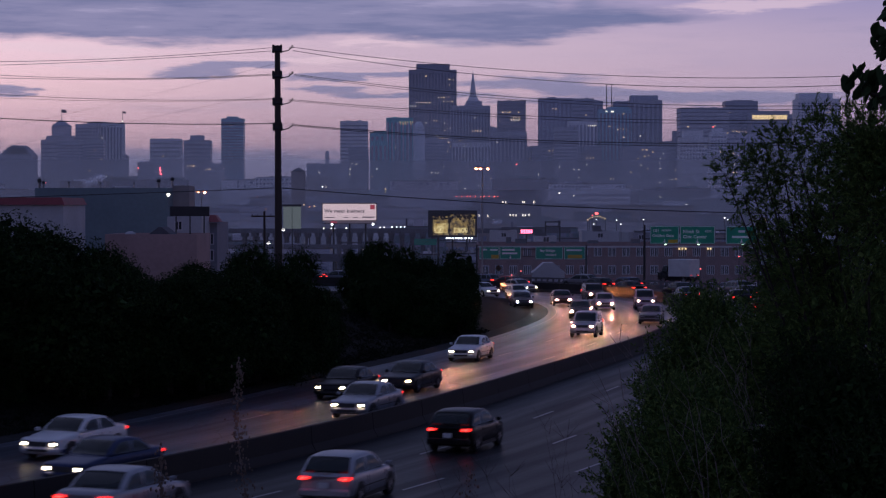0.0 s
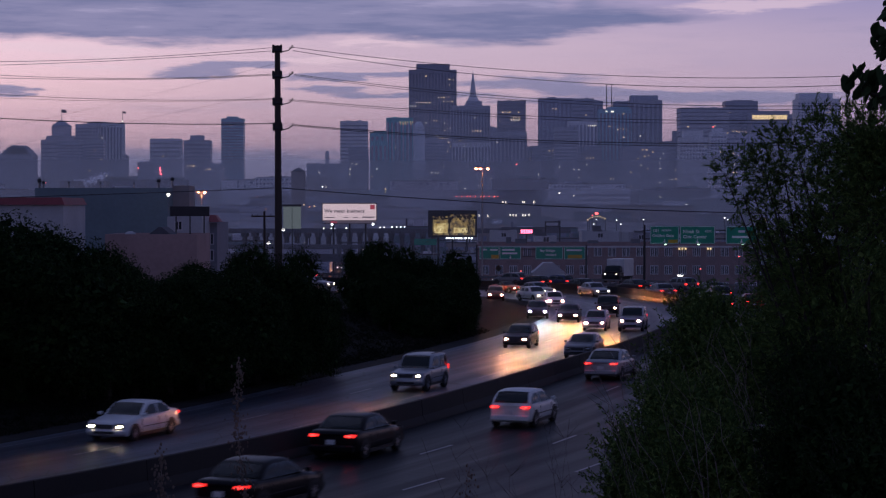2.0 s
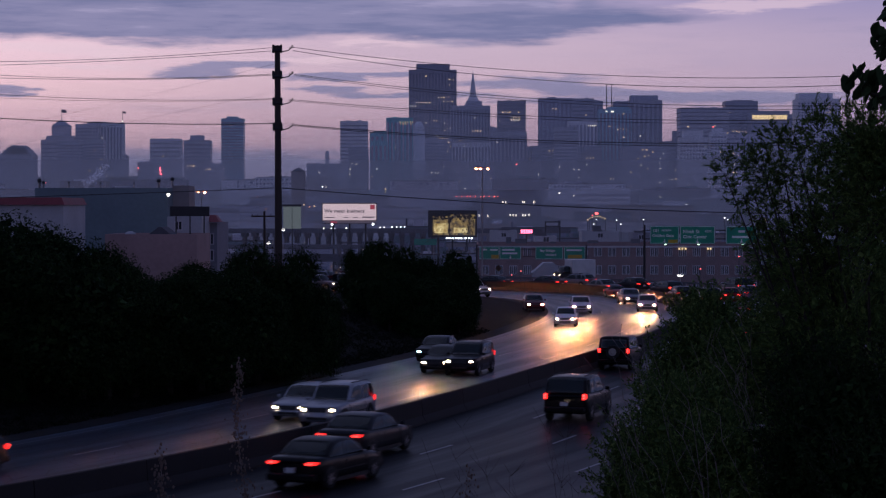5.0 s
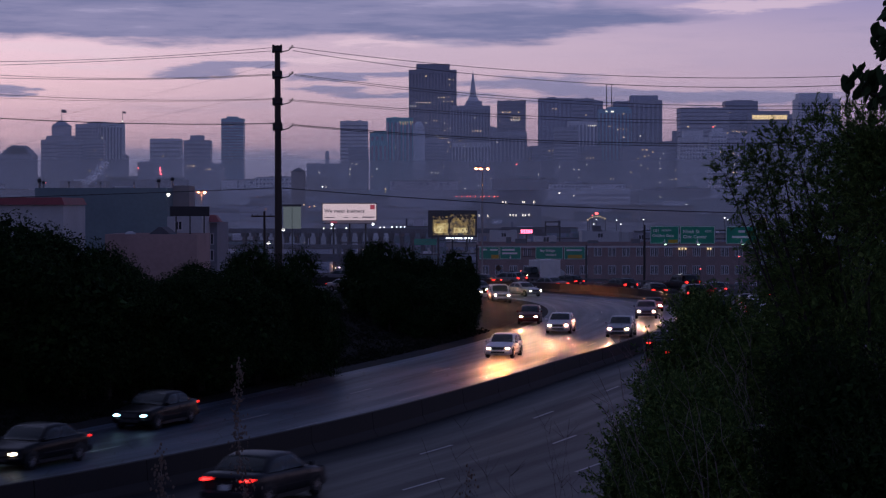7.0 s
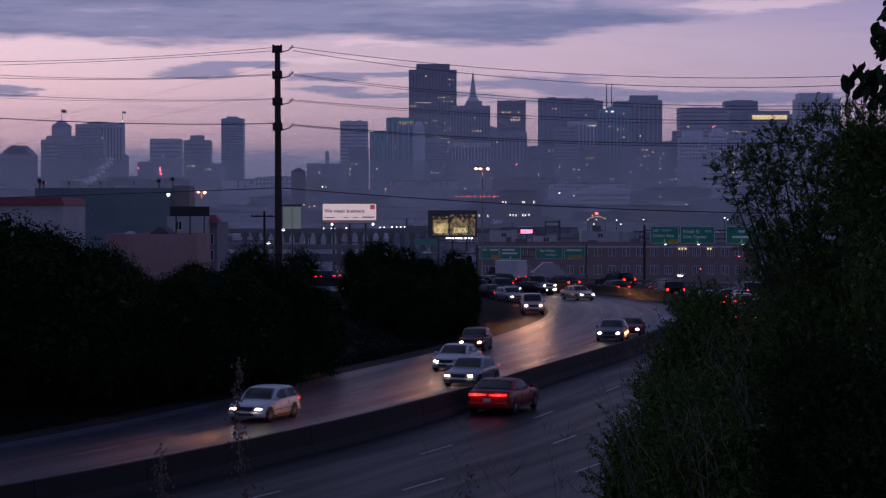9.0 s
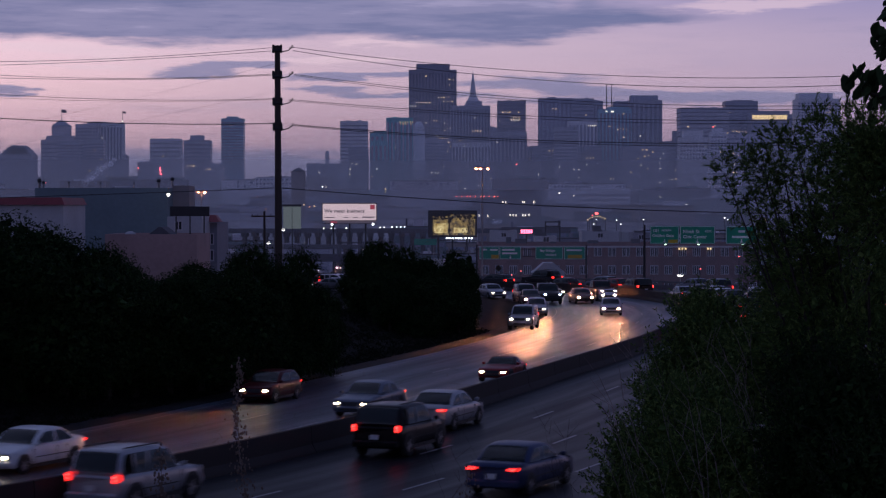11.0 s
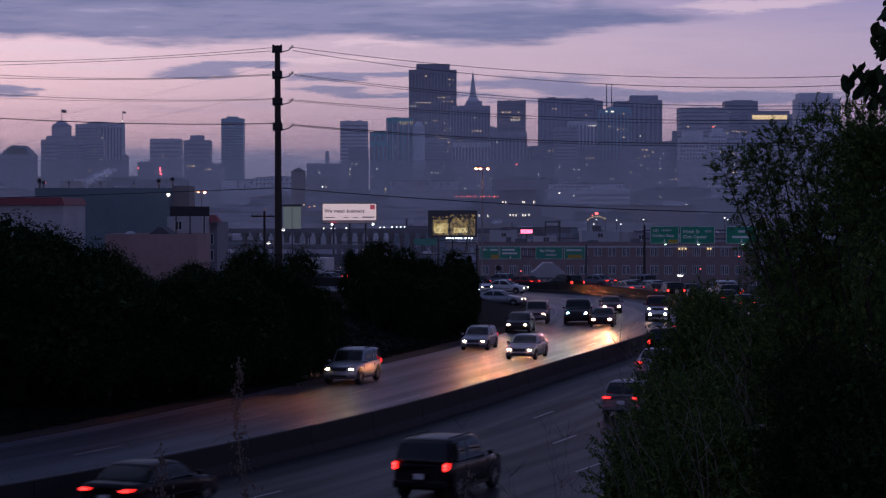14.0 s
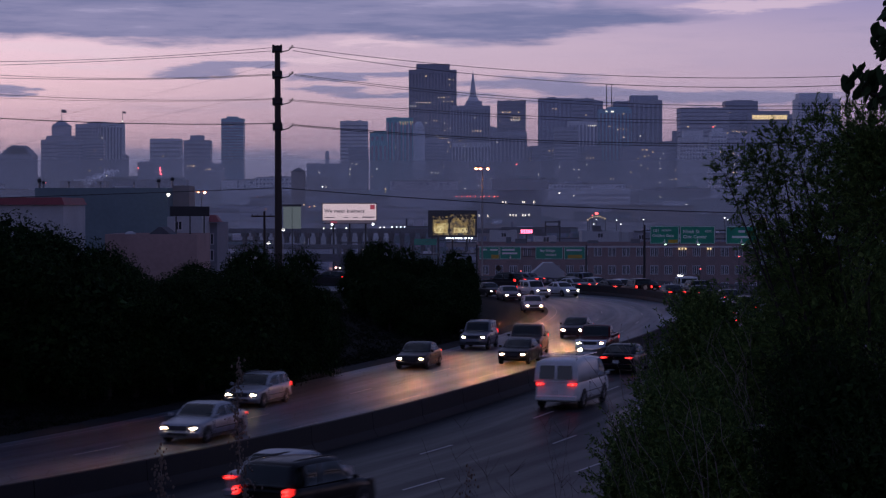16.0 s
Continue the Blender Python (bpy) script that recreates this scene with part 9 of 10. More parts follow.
    drive("sedan", "white", True, 3.5, [-59.7, 271.6, -55.5, 270.3, -51.4, 268.8, -47.3, 267.4, -43.3, 265.9, -39.4, 264.3, -35.5, 262.8, -31.7, 261.2, -28.1, 259.6, -24.6, 257.9, -21.1, 256.2, -17.7, 254.4, -14.5, 252.6, -11.3, 250.7, -8.4, 248.8, -5.5, 246.8, -2.7, 244.7, -0.0, 242.4, 2.4, 240.1, 4.3, 238.3, 5.7, 237.6, 6.9, 237.4, 8.3, 236.4, 9.8, 235.0, 11.2, 233.1, 12.6, 230.3])
    drive("suv", "white", True, 4.5, [-59.1, 268.7, -55.0, 267.3, -50.9, 265.9, -46.9, 264.5, -42.9, 263.0, -39.0, 261.4, -35.2, 259.9, -31.6, 258.3, -28.0, 256.7, -24.6, 255.0, -21.2, 253.3, -17.9, 251.5, -14.7, 249.7, -11.8, 247.9, -8.9, 246.1, -6.1, 244.1, -3.4, 242.0, -1.0, 240.0, 1.2, 237.8, 3.3, 235.5, 5.1, 233.2, 6.7, 231.0, 8.0, 228.4, 9.4, 225.2])
    drive("sedan", "grey", True, 4.0, [-62.1, 266.5, -57.9, 265.2, -53.9, 263.8, -49.9, 262.4, -45.9, 260.9, -42.0, 259.4, -38.2, 257.9, -34.5, 256.3, -31.0, 254.8, -27.6, 253.2, -24.2, 251.5, -20.9, 249.8, -17.8, 248.0, -14.8, 246.3, -12.0, 244.5, -9.3, 242.7, -6.6, 240.7, -4.2, 238.8, -2.0, 236.9, -0.0, 234.9, 1.9, 232.7, 3.6, 230.1, 5.0, 226.8, 5.9, 222.8, 6.6, 218.5])
    drive("sedan", "black", True, 5.0, [-61.8, 267.5, -57.6, 266.1, -53.5, 264.7, -49.5, 263.3, -45.6, 261.8, -41.7, 260.3, -37.8, 258.8, -34.1, 257.2, -30.6, 255.7, -27.1, 254.1, -23.8, 252.4, -20.5, 250.6, -17.3, 248.9, -14.3, 247.1, -11.4, 245.3, -8.7, 243.4, -6.0, 241.5, -3.5, 239.5, -1.3, 237.5, 0.8, 235.5, 2.6, 233.2, 3.9, 231.0, 4.8, 228.6])
    drive("hatch", "silver", True, 6.0, [-60.3, 268.2, -56.2, 266.8, -52.1, 265.4, -48.1, 264.0, -44.1, 262.5, -40.2, 260.9, -36.4, 259.4, -32.7, 257.8, -29.2, 256.2, -25.7, 254.6, -22.3, 252.9, -19.0, 251.1, -15.9, 249.3, -12.9, 247.6, -10.0, 245.7, -7.2, 243.8, -4.6, 241.7, -2.0, 239.8, 0.2, 237.8, 2.1, 235.5, 3.4, 232.7])
    drive("sedan", "silver", True, 0.0, [-9.5, 64.8, -4.1, 79.1, 0.8, 92.9, 5.2, 106.3, 9.2, 118.9, 13.1, 132.2, 16.4, 144.7, 18.9, 155.5, 20.6, 164.2, 21.8, 171.0, 22.7, 176.7, 23.4, 181.5, 23.9, 185.6, 24.2, 189.1, 24.4, 192.2, 24.6, 195.2, 24.6, 198.2, 24.7, 201.1, 24.7, 204.1, 24.6, 207.0, 24.4, 209.9, 24.2, 212.7, 23.8, 215.6, 23.4, 218.4, 22.8, 221.2, 22.2, 223.9, 21.4, 226.6, 20.6, 229.2, 19.5, 231.8, 18.3, 234.3, 17.0, 236.7, 15.6, 239.0, 14.1, 241.2])
    drive("hatch", "black", True, 0.0, [0.9, 83.8, 5.7, 98.0, 10.3, 112.2, 14.3, 125.9, 17.8, 138.8, 20.7, 150.6, 22.7, 160.1, 24.2, 167.7, 25.2, 173.8, 25.9, 179.0, 26.5, 183.4, 26.9, 187.2, 27.1, 190.5, 27.3, 193.5, 27.5, 196.6, 27.5, 199.6, 27.5, 202.6, 27.5, 205.6, 27.4, 208.5, 27.1, 211.5, 26.8, 214.4, 26.4, 217.4, 25.9, 220.3, 25.3, 223.1, 24.6, 225.9, 23.8, 228.7, 22.7, 231.5, 21.6, 234.2, 20.3, 236.7, 18.8, 239.2, 17.3, 241.6, 15.6, 243.9, 13.9, 246.0])
    drive("hatch", "silver", True, 0.0, [-3.0, 69.0, 1.5, 83.1, 5.8, 96.3, 10.0, 109.3, 14.0, 123.0, 17.7, 136.2, 20.7, 148.2, 22.9, 158.3, 24.4, 166.2, 25.5, 172.5, 26.3, 177.9, 26.9, 182.5, 27.4, 186.4, 27.6, 189.8, 27.8, 192.9, 28.0, 195.9, 28.1, 199.0, 28.1, 202.0, 28.0, 205.0, 27.9, 208.0, 27.7, 210.9, 27.5, 213.9, 27.1, 216.9, 26.6, 219.8, 26.0, 222.6, 25.3, 225.5, 24.5, 228.3, 23.5, 231.1, 22.3, 233.8, 21.0, 236.5, 19.6, 239.0, 18.1, 241.4, 16.4, 243.7])
    drive("hatch", "white", True, 0.0, [-22.3, 40.7, -14.3, 52.1, -6.9, 64.5, -1.4, 78.8, 3.5, 93.1, 8.2, 106.8, 12.4, 120.5, 16.2, 133.8, 19.3, 146.1, 21.7, 156.6, 23.3, 164.9, 24.5, 171.5, 25.3, 177.0, 26.0, 181.7, 26.4, 185.8, 26.7, 189.2, 26.9, 192.3, 27.1, 195.3, 27.2, 198.4, 27.2, 201.4, 27.2, 204.4, 27.1, 207.3, 26.9, 210.3, 26.6, 213.2, 26.3, 216.2, 25.8, 219.0, 25.2, 221.9, 24.6, 224.7, 23.8, 227.5, 22.9, 230.2, 21.8, 232.9, 20.5, 235.6, 19.1, 238.1])
    drive("sedan", "black", True, 0.0, [-31.6, 32.8, -23.4, 43.7, -15.4, 55.1, -8.4, 67.4, -3.2, 81.8, 1.7, 95.4, 6.2, 108.8, 10.2, 122.6, 14.0, 135.7, 17.0, 147.9, 19.3, 158.1, 20.9, 166.2, 22.0, 172.7, 22.8, 178.1, 23.4, 182.7, 23.9, 186.6, 24.1, 190.0, 24.3, 193.0, 24.5, 196.0, 24.6, 199.0, 24.6, 201.9, 24.5, 204.8, 24.4, 207.8, 24.2, 210.6, 24.0, 213.5, 23.6, 216.3, 23.1, 219.1, 22.6, 221.9, 21.9, 224.6, 21.1, 227.3, 20.2, 229.9, 19.1, 232.4, 17.9, 234.9])
    drive("sedan", "black", True, 0.0, [-37.1, 21.2, -28.9, 31.9, -20.7, 42.9, -12.7, 54.5, -5.6, 67.2, -0.1, 82.3, 5.0, 96.8, 9.8, 110.9, 13.8, 124.6, 17.4, 137.6, 20.3, 149.6, 22.5, 159.4, 24.0, 167.2, 25.0, 173.4, 25.8, 178.7, 26.4, 183.2, 26.8, 187.1, 27.0, 190.4, 27.2, 193.5, 27.3, 196.5, 27.4, 199.5, 27.4, 202.5, 27.4, 205.5, 27.2, 208.5, 27.0, 211.4, 26.7, 214.4, 26.3, 217.3, 25.8, 220.2, 25.2, 223.0, 24.5, 225.8, 23.7, 228.6, 22.7, 231.4, 21.5, 234.1])
    drive("jeep", "black", True, 1.0, [-40.5, 21.8, -32.3, 32.5, -24.1, 43.4, -16.1, 54.8, -9.0, 67.1, -3.3, 82.8, 2.0, 97.6, 6.3, 112.0, 10.3, 125.7, 13.9, 138.6, 16.8, 150.4, 18.9, 160.1, 20.3, 167.7, 21.4, 173.9, 22.2, 179.1, 22.7, 183.5, 23.1, 187.3, 23.4, 190.5, 23.6, 193.5, 23.7, 196.5, 23.8, 199.4, 23.8, 202.4, 23.7, 205.3, 23.6, 208.2, 23.4, 211.0, 23.1, 213.8, 22.7, 216.6, 22.3, 219.4, 21.7, 222.1, 21.0, 224.8, 20.2, 227.4])
    drive("pickup", "white", True, 1.5, [-32.3, 23.1, -24.1, 33.8, -15.9, 45.0, -8.0, 56.9, -1.3, 71.4, 4.4, 88.3, 9.1, 103.1, 13.1, 117.0, 17.0, 130.4, 20.4, 143.2, 23.0, 154.3, 24.8, 163.2, 26.0, 170.2, 27.0, 176.0, 27.6, 180.9, 28.1, 185.2, 28.5, 188.8, 28.7, 192.0, 28.8, 195.1, 28.9, 198.2, 29.0, 201.2, 28.9, 204.2, 28.8, 207.2, 28.7, 210.2, 28.4, 213.2, 28.0, 216.2, 27.6, 219.2, 27.0, 222.1, 26.3, 225.0, 25.5, 227.8])
    drive("suv", "black", True, 2.0, [-35.4, 22.3, -27.2, 33.0, -18.9, 44.1, -11.0, 55.8, -4.1, 68.9, 1.3, 82.4, 6.0, 96.1, 10.1, 110.0, 14.1, 123.7, 17.8, 136.8, 20.7, 148.8, 22.9, 158.8, 24.4, 166.7, 25.5, 173.0, 26.3, 178.3, 26.9, 182.9, 27.3, 186.8, 27.6, 190.2, 27.8, 193.3, 27.9, 196.3, 28.0, 199.3, 28.0, 202.4, 27.9, 205.3, 27.8, 208.3, 27.6, 211.3, 27.3, 214.3, 26.9, 217.2, 26.4, 220.1, 25.8, 223.0])
    drive("sedan", "silver", True, 2.0, [-28.9, 11.9, -20.8, 22.5, -12.5, 33.5, -4.1, 45.4, 4.0, 58.9, 10.4, 73.1, 15.6, 87.5, 20.0, 101.7, 24.0, 115.6, 27.9, 129.1, 31.3, 142.0, 33.8, 153.0, 35.6, 161.9, 36.8, 168.9, 37.7, 174.7, 38.4, 179.8, 38.9, 184.2, 39.2, 187.9, 39.5, 191.3, 39.7, 194.5, 39.8, 197.8, 39.8, 201.1, 39.8, 204.3, 39.7, 207.5, 39.5, 210.8, 39.2, 214.1, 38.8, 217.5, 38.3, 220.9, 37.6, 224.1])
    drive("sedan", "charcoal", True, 2.5, [-39.7, 23.4, -31.5, 34.2, -23.3, 45.1, -15.4, 56.6, -8.5, 68.9, -2.9, 81.9, 1.8, 95.4, 6.0, 109.2, 10.0, 122.8, 14.1, 136.8, 17.1, 148.9, 19.3, 159.0, 20.8, 166.9, 21.9, 173.2, 22.7, 178.5, 23.3, 183.1, 23.7, 186.9, 24.0, 190.3, 24.2, 193.3, 24.3, 196.3, 24.4, 199.2, 24.4, 202.2, 24.3, 205.1, 24.2, 208.0, 24.1, 210.9, 23.8, 213.7, 23.4, 216.6, 22.9, 219.4])
    drive("sedan", "black", True, 3.0, [-34.5, 26.4, -26.3, 37.2, -18.1, 48.4, -10.4, 60.3, -3.9, 73.2, 1.3, 86.6, 5.8, 100.4, 10.1, 114.6, 14.3, 128.1, 17.7, 140.9, 20.5, 152.4, 22.4, 161.7, 23.7, 168.9, 24.7, 174.9, 25.5, 180.0, 26.0, 184.3, 26.3, 188.0, 26.6, 191.2, 26.7, 194.2, 26.9, 197.3, 26.9, 200.3, 26.9, 203.3, 26.8, 206.2, 26.7, 209.2, 26.5, 212.1, 26.1, 215.1, 25.7, 218.0])
    drive("sedan", "charcoal", True, 5.0, [-36.9, 22.6, -28.7, 33.3, -20.4, 44.3, -12.5, 55.9, -5.6, 68.8, 0.4, 85.5, 6.2, 101.8, 11.4, 117.4, 15.4, 131.0, 18.7, 143.7, 21.2, 154.6, 23.0, 163.4, 24.3, 170.3, 25.2, 176.0, 25.8, 180.9, 26.3, 185.1, 26.7, 188.7, 26.9, 191.9, 27.0, 194.9, 27.1, 197.9, 27.2, 201.0, 27.2, 203.9, 27.1, 206.9])
    drive("coupe", "red", True, 6.0, [-39.6, 22.8, -31.5, 33.6, -23.2, 44.5, -15.3, 55.9, -8.3, 68.4, -2.6, 83.9, 2.8, 99.3, 7.2, 113.7, 11.2, 127.4, 14.7, 140.2, 17.5, 151.8, 19.5, 161.3, 20.9, 168.7, 21.9, 174.8, 22.7, 179.9, 23.2, 184.2, 23.6, 187.9, 23.8, 191.2, 24.0, 194.2, 24.1, 197.1, 24.2, 200.1])
    drive("sedan", "silver", True, 7.5, [-32.1, 23.0, -23.9, 33.7, -15.6, 45.0, -7.7, 56.9, -0.9, 70.2, 4.5, 83.7, 9.1, 97.6, 13.2, 111.6, 17.2, 125.2, 20.8, 138.2, 23.6, 150.1, 25.7, 159.8, 27.1, 167.4, 28.2, 173.5, 28.9, 178.8, 29.5, 183.3, 29.9, 187.2, 30.1, 190.5])
    drive("sedan", "silver", True, 8.0, [-42.3, 21.0, -34.1, 31.8, -25.9, 42.6, -17.9, 53.9, -10.7, 65.8, -4.8, 78.7, 0.1, 92.0, 4.7, 106.2, 9.2, 120.1, 13.1, 133.4, 16.3, 145.8, 18.7, 156.4, 20.4, 164.9, 21.6, 171.6, 22.5, 177.1, 23.1, 181.9, 23.6, 186.0])
    drive("suv", "black", True, 8.5, [-38.3, 23.5, -30.1, 34.3, -21.9, 45.3, -14.0, 56.8, -7.1, 69.2, -1.6, 82.4, 3.3, 96.0, 7.9, 109.8, 12.1, 121.7, 15.8, 134.8, 18.9, 147.1, 21.3, 157.4, 22.9, 165.6, 24.0, 172.1, 24.8, 177.6, 25.4, 182.3])
    drive("sedan", "navy", True, 9.0, [-28.5, 23.3, -20.3, 34.1, -12.0, 45.5, -4.1, 57.9, 2.6, 71.6, 8.0, 85.4, 12.5, 99.5, 16.5, 113.4, 20.5, 127.0, 24.0, 139.9, 26.7, 151.5, 28.6, 160.8, 30.0, 168.1, 31.0, 174.1, 31.7, 179.3])
    drive("suv", "silver", True, 9.0, [-40.8, 22.5, -32.7, 33.2, -24.4, 44.1, -16.5, 55.5, -9.5, 67.6, -3.8, 81.5, 1.4, 96.6, 6.2, 110.9, 10.6, 125.3, 14.2, 138.3, 17.1, 150.2, 19.2, 160.0, 20.7, 167.7, 21.8, 173.9, 22.5, 179.1])
    drive("suv", "black", True, 10.0, [-34.7, 28.8, -26.4, 39.6, -18.4, 50.8, -10.9, 62.7, -5.1, 77.4, 0.3, 92.3, 5.4, 106.9, 10.2, 121.1, 14.0, 134.4, 17.2, 146.7, 19.5, 157.1, 21.2, 165.5, 22.3, 172.1])
    drive("sedan", "silver", True, 10.0, [-38.8, 19.4, -30.7, 30.1, -22.4, 41.0, -14.3, 52.5, -7.0, 64.9, -1.6, 79.3, 3.4, 93.6, 8.1, 107.3, 12.0, 119.7, 15.8, 133.0, 19.0, 145.4, 21.4, 156.1, 23.1, 164.6])
    drive("pickup", "maroon", True, 10.0, [-32.2, 23.8, -24.0, 34.5, -15.7, 45.8, -7.9, 57.8, -1.2, 71.0, 3.5, 84.7, 7.9, 97.4, 12.0, 109.9, 16.0, 123.6, 19.7, 136.7, 22.6, 148.8, 24.8, 158.9, 26.3, 166.8])
    drive("pickup", "black", True, 10.0, [-33.4, 15.8, -25.3, 26.5, -17.0, 37.5, -8.8, 49.1, -1.1, 62.1, 4.9, 77.5, 9.9, 92.8, 14.1, 106.7, 18.1, 120.5, 21.9, 133.8, 25.0, 146.2, 27.4, 156.8, 29.0, 165.1])
    drive("hatch", "grey", True, 11.0, [-31.0, 23.3, -22.8, 34.1, -14.5, 45.4, -6.6, 57.5, -0.4, 71.0, 4.1, 84.4, 8.5, 97.7, 12.6, 111.6, 16.6, 125.3, 20.2, 138.3, 23.0, 150.0])
    drive("suv", "black", True, 12.0, [-30.4, 23.0, -22.1, 33.7, -13.9, 45.0, -5.9, 57.2, 0.2, 70.6, 4.6, 83.4, 8.8, 95.8, 12.9, 109.7, 16.9, 123.4])
    drive("sedan", "black", True, 12.0, [-40.4, 21.1, -32.2, 31.9, -24.0, 42.8, -16.0, 54.1, -8.9, 66.4, -3.4, 81.8, 1.7, 96.4, 6.2, 109.8, 10.4, 123.6])
    drive("van", "white", True, 13.0, [-33.7, 25.9, -25.5, 36.7, -17.3, 47.9, -9.6, 59.8, -3.7, 74.2, 1.2, 88.1, 6.1, 102.3])
    drive("suv", "black", True, 14.0, [-35.6, 18.5, -27.5, 29.2, -19.2, 40.2, -11.0, 51.8, -4.0, 64.3])
    drive("sedan", "silver", True, 14.0, [-35.4, 23.1, -27.2, 33.8, -19.0, 44.9, -11.1, 56.6, -4.8, 69.1])
    drive("box_truck", "charcoal", True, 0.0, [29.3, 271.1, 26.3, 273.5, 24.3, 274.4, 22.8, 274.0, 21.9, 272.7, 21.4, 271.3, 20.7, 270.3, 19.8, 269.9, 18.6, 269.8, 17.4, 269.8, 16.2, 269.4, 15.1, 268.9, 14.0, 268.3, 12.9, 267.8, 11.8, 267.3, 10.9, 266.5, 10.1, 265.7, 9.2, 265.4, 7.6, 266.2, 5.4, 267.8, 2.9, 269.6, 0.4, 271.2, -2.1, 272.7, -4.5, 274.1, -6.9, 275.4, -9.3, 276.7, -11.7, 277.9, -14.2, 279.1, -16.7, 280.3, -19.2, 281.5, -21.7, 282.6, -24.2, 283.7, -26.7, 284.7])
    drive("suv", "black", True, 0.0, [22.6, 176.1, 22.9, 178.8, 23.3, 181.4, 23.6, 184.1, 23.9, 186.7, 24.1, 189.3, 24.3, 191.9, 24.4, 194.4, 24.5, 196.9, 24.6, 199.4, 24.6, 201.8, 24.6, 204.3, 24.5, 206.7, 24.4, 209.0, 24.2, 211.4, 24.0, 213.7, 23.7, 216.0, 23.3, 218.3, 22.9, 220.6, 22.4, 222.8, 21.8, 225.1, 21.1, 227.4, 20.3, 229.6, 19.4, 231.8, 18.4, 233.9, 17.3, 236.0, 16.1, 238.0, 14.8, 240.0, 13.4, 241.9, 11.9, 243.8, 10.3, 245.5, 8.7, 247.2, 6.9, 248.8])
    drive("hatch", "charcoal", True, 0.0, [24.3, 192.0, 24.4, 194.5, 24.5, 197.0, 24.6, 199.5, 24.6, 202.0, 24.6, 204.4, 24.5, 206.8, 24.4, 209.2, 24.2, 211.5, 24.0, 213.8, 23.6, 216.1, 23.3, 218.4, 22.8, 220.7, 22.3, 222.9, 21.7, 225.2, 21.1, 227.5, 20.3, 229.7, 19.4, 231.9, 18.3, 234.0, 17.2, 236.1, 16.0, 238.1, 14.7, 240.1, 13.3, 242.0, 11.8, 243.9, 10.3, 245.6, 8.6, 247.3, 6.8, 248.9, 5.1, 250.4, 3.3, 251.8, 1.5, 253.2, -0.4, 254.6, -2.3, 255.9, -4.2, 257.2])
    drive("sedan", "grey", True, 0.0, [23.9, 214.0, 23.6, 216.3, 23.2, 218.6, 22.8, 220.9, 22.3, 223.1, 21.7, 225.4, 21.0, 227.7, 20.2, 229.9, 19.3, 232.1, 18.2, 234.2, 17.1, 236.3, 15.9, 238.3, 14.6, 240.3, 13.2, 242.2, 11.7, 244.0, 10.1, 245.8, 8.4, 247.4, 6.7, 249.0, 4.9, 250.5, 3.1, 252.0, 1.3, 253.4, -0.5, 254.7, -2.4, 256.1, -4.3, 257.3, -6.3, 258.6, -8.3, 259.8, -10.2, 260.9, -12.2, 262.0, -14.2, 263.1, -16.2, 264.2, -18.3, 265.2, -20.3, 266.2, -22.4, 267.2])
    drive("sedan", "black", True, 0.0, [19.6, 231.4, 18.6, 233.5, 17.5, 235.6, 16.3, 237.6, 15.0, 239.6, 13.7, 241.5, 12.2, 243.4, 10.6, 245.2, 9.0, 246.9, 7.3, 248.5, 5.5, 250.0, 3.7, 251.5, 1.9, 252.9, 0.1, 254.3, -1.8, 255.6, -3.7, 256.9, -5.7, 258.2, -7.6, 259.4, -9.6, 260.5, -11.6, 261.7, -13.6, 262.8, -15.6, 263.8, -17.6, 264.9, -19.6, 265.9, -21.7, 266.9, -23.8, 267.9, -25.8, 268.8, -27.9, 269.7, -30.0, 270.6, -32.1, 271.5, -34.2, 272.3, -36.3, 273.2, -38.4, 274.0])
    drive("sedan", "red", True, 0.0, [7.3, 248.5, 5.5, 250.0, 3.7, 251.5, 1.9, 252.9, 0.1, 254.3, -1.8, 255.6, -3.7, 256.9, -5.6, 258.2, -7.6, 259.4, -9.6, 260.5, -11.6, 261.6, -13.6, 262.7, -15.6, 263.8, -17.6, 264.9, -19.6, 265.9, -21.7, 266.9, -23.8, 267.9, -25.8, 268.8, -27.9, 269.7, -30.0, 270.6, -32.1, 271.5, -34.2, 272.3, -36.3, 273.2, -38.4, 274.0, -40.5, 274.8, -42.6, 275.6, -44.8, 276.4, -46.9, 277.2, -49.1, 277.9, -51.2, 278.7, -53.3, 279.4, -55.5, 280.1])
    drive("suv", "slate", True, 0.0, [-10.0, 260.8, -12.0, 261.9, -14.0, 263.0, -16.0, 264.1, -18.0, 265.1, -20.1, 266.1, -22.1, 267.1, -24.2, 268.1, -26.3, 269.0, -28.4, 269.9, -30.5, 270.8, -32.6, 271.7, -34.7, 272.5, -36.8, 273.4, -38.9, 274.2, -41.0, 275.0, -43.1, 275.8, -45.2, 276.6, -47.4, 277.3, -49.5, 278.1, -51.7, 278.8, -53.8, 279.5, -56.0, 280.2])
    drive("hatch", "grey", True, 0.0, [-28.1, 269.8, -30.1, 270.7, -32.2, 271.5, -34.3, 272.4, -36.4, 273.2, -38.5, 274.1, -40.7, 274.9, -42.8, 275.7, -44.9, 276.5, -47.0, 277.2, -49.2, 278.0, -51.3, 278.7, -53.5, 279.4, -55.6, 280.1])
    drive("suv", "black", True, 0.0, [-49.8, 278.2, -51.9, 278.9, -54.1, 279.6, -56.2, 280.3])
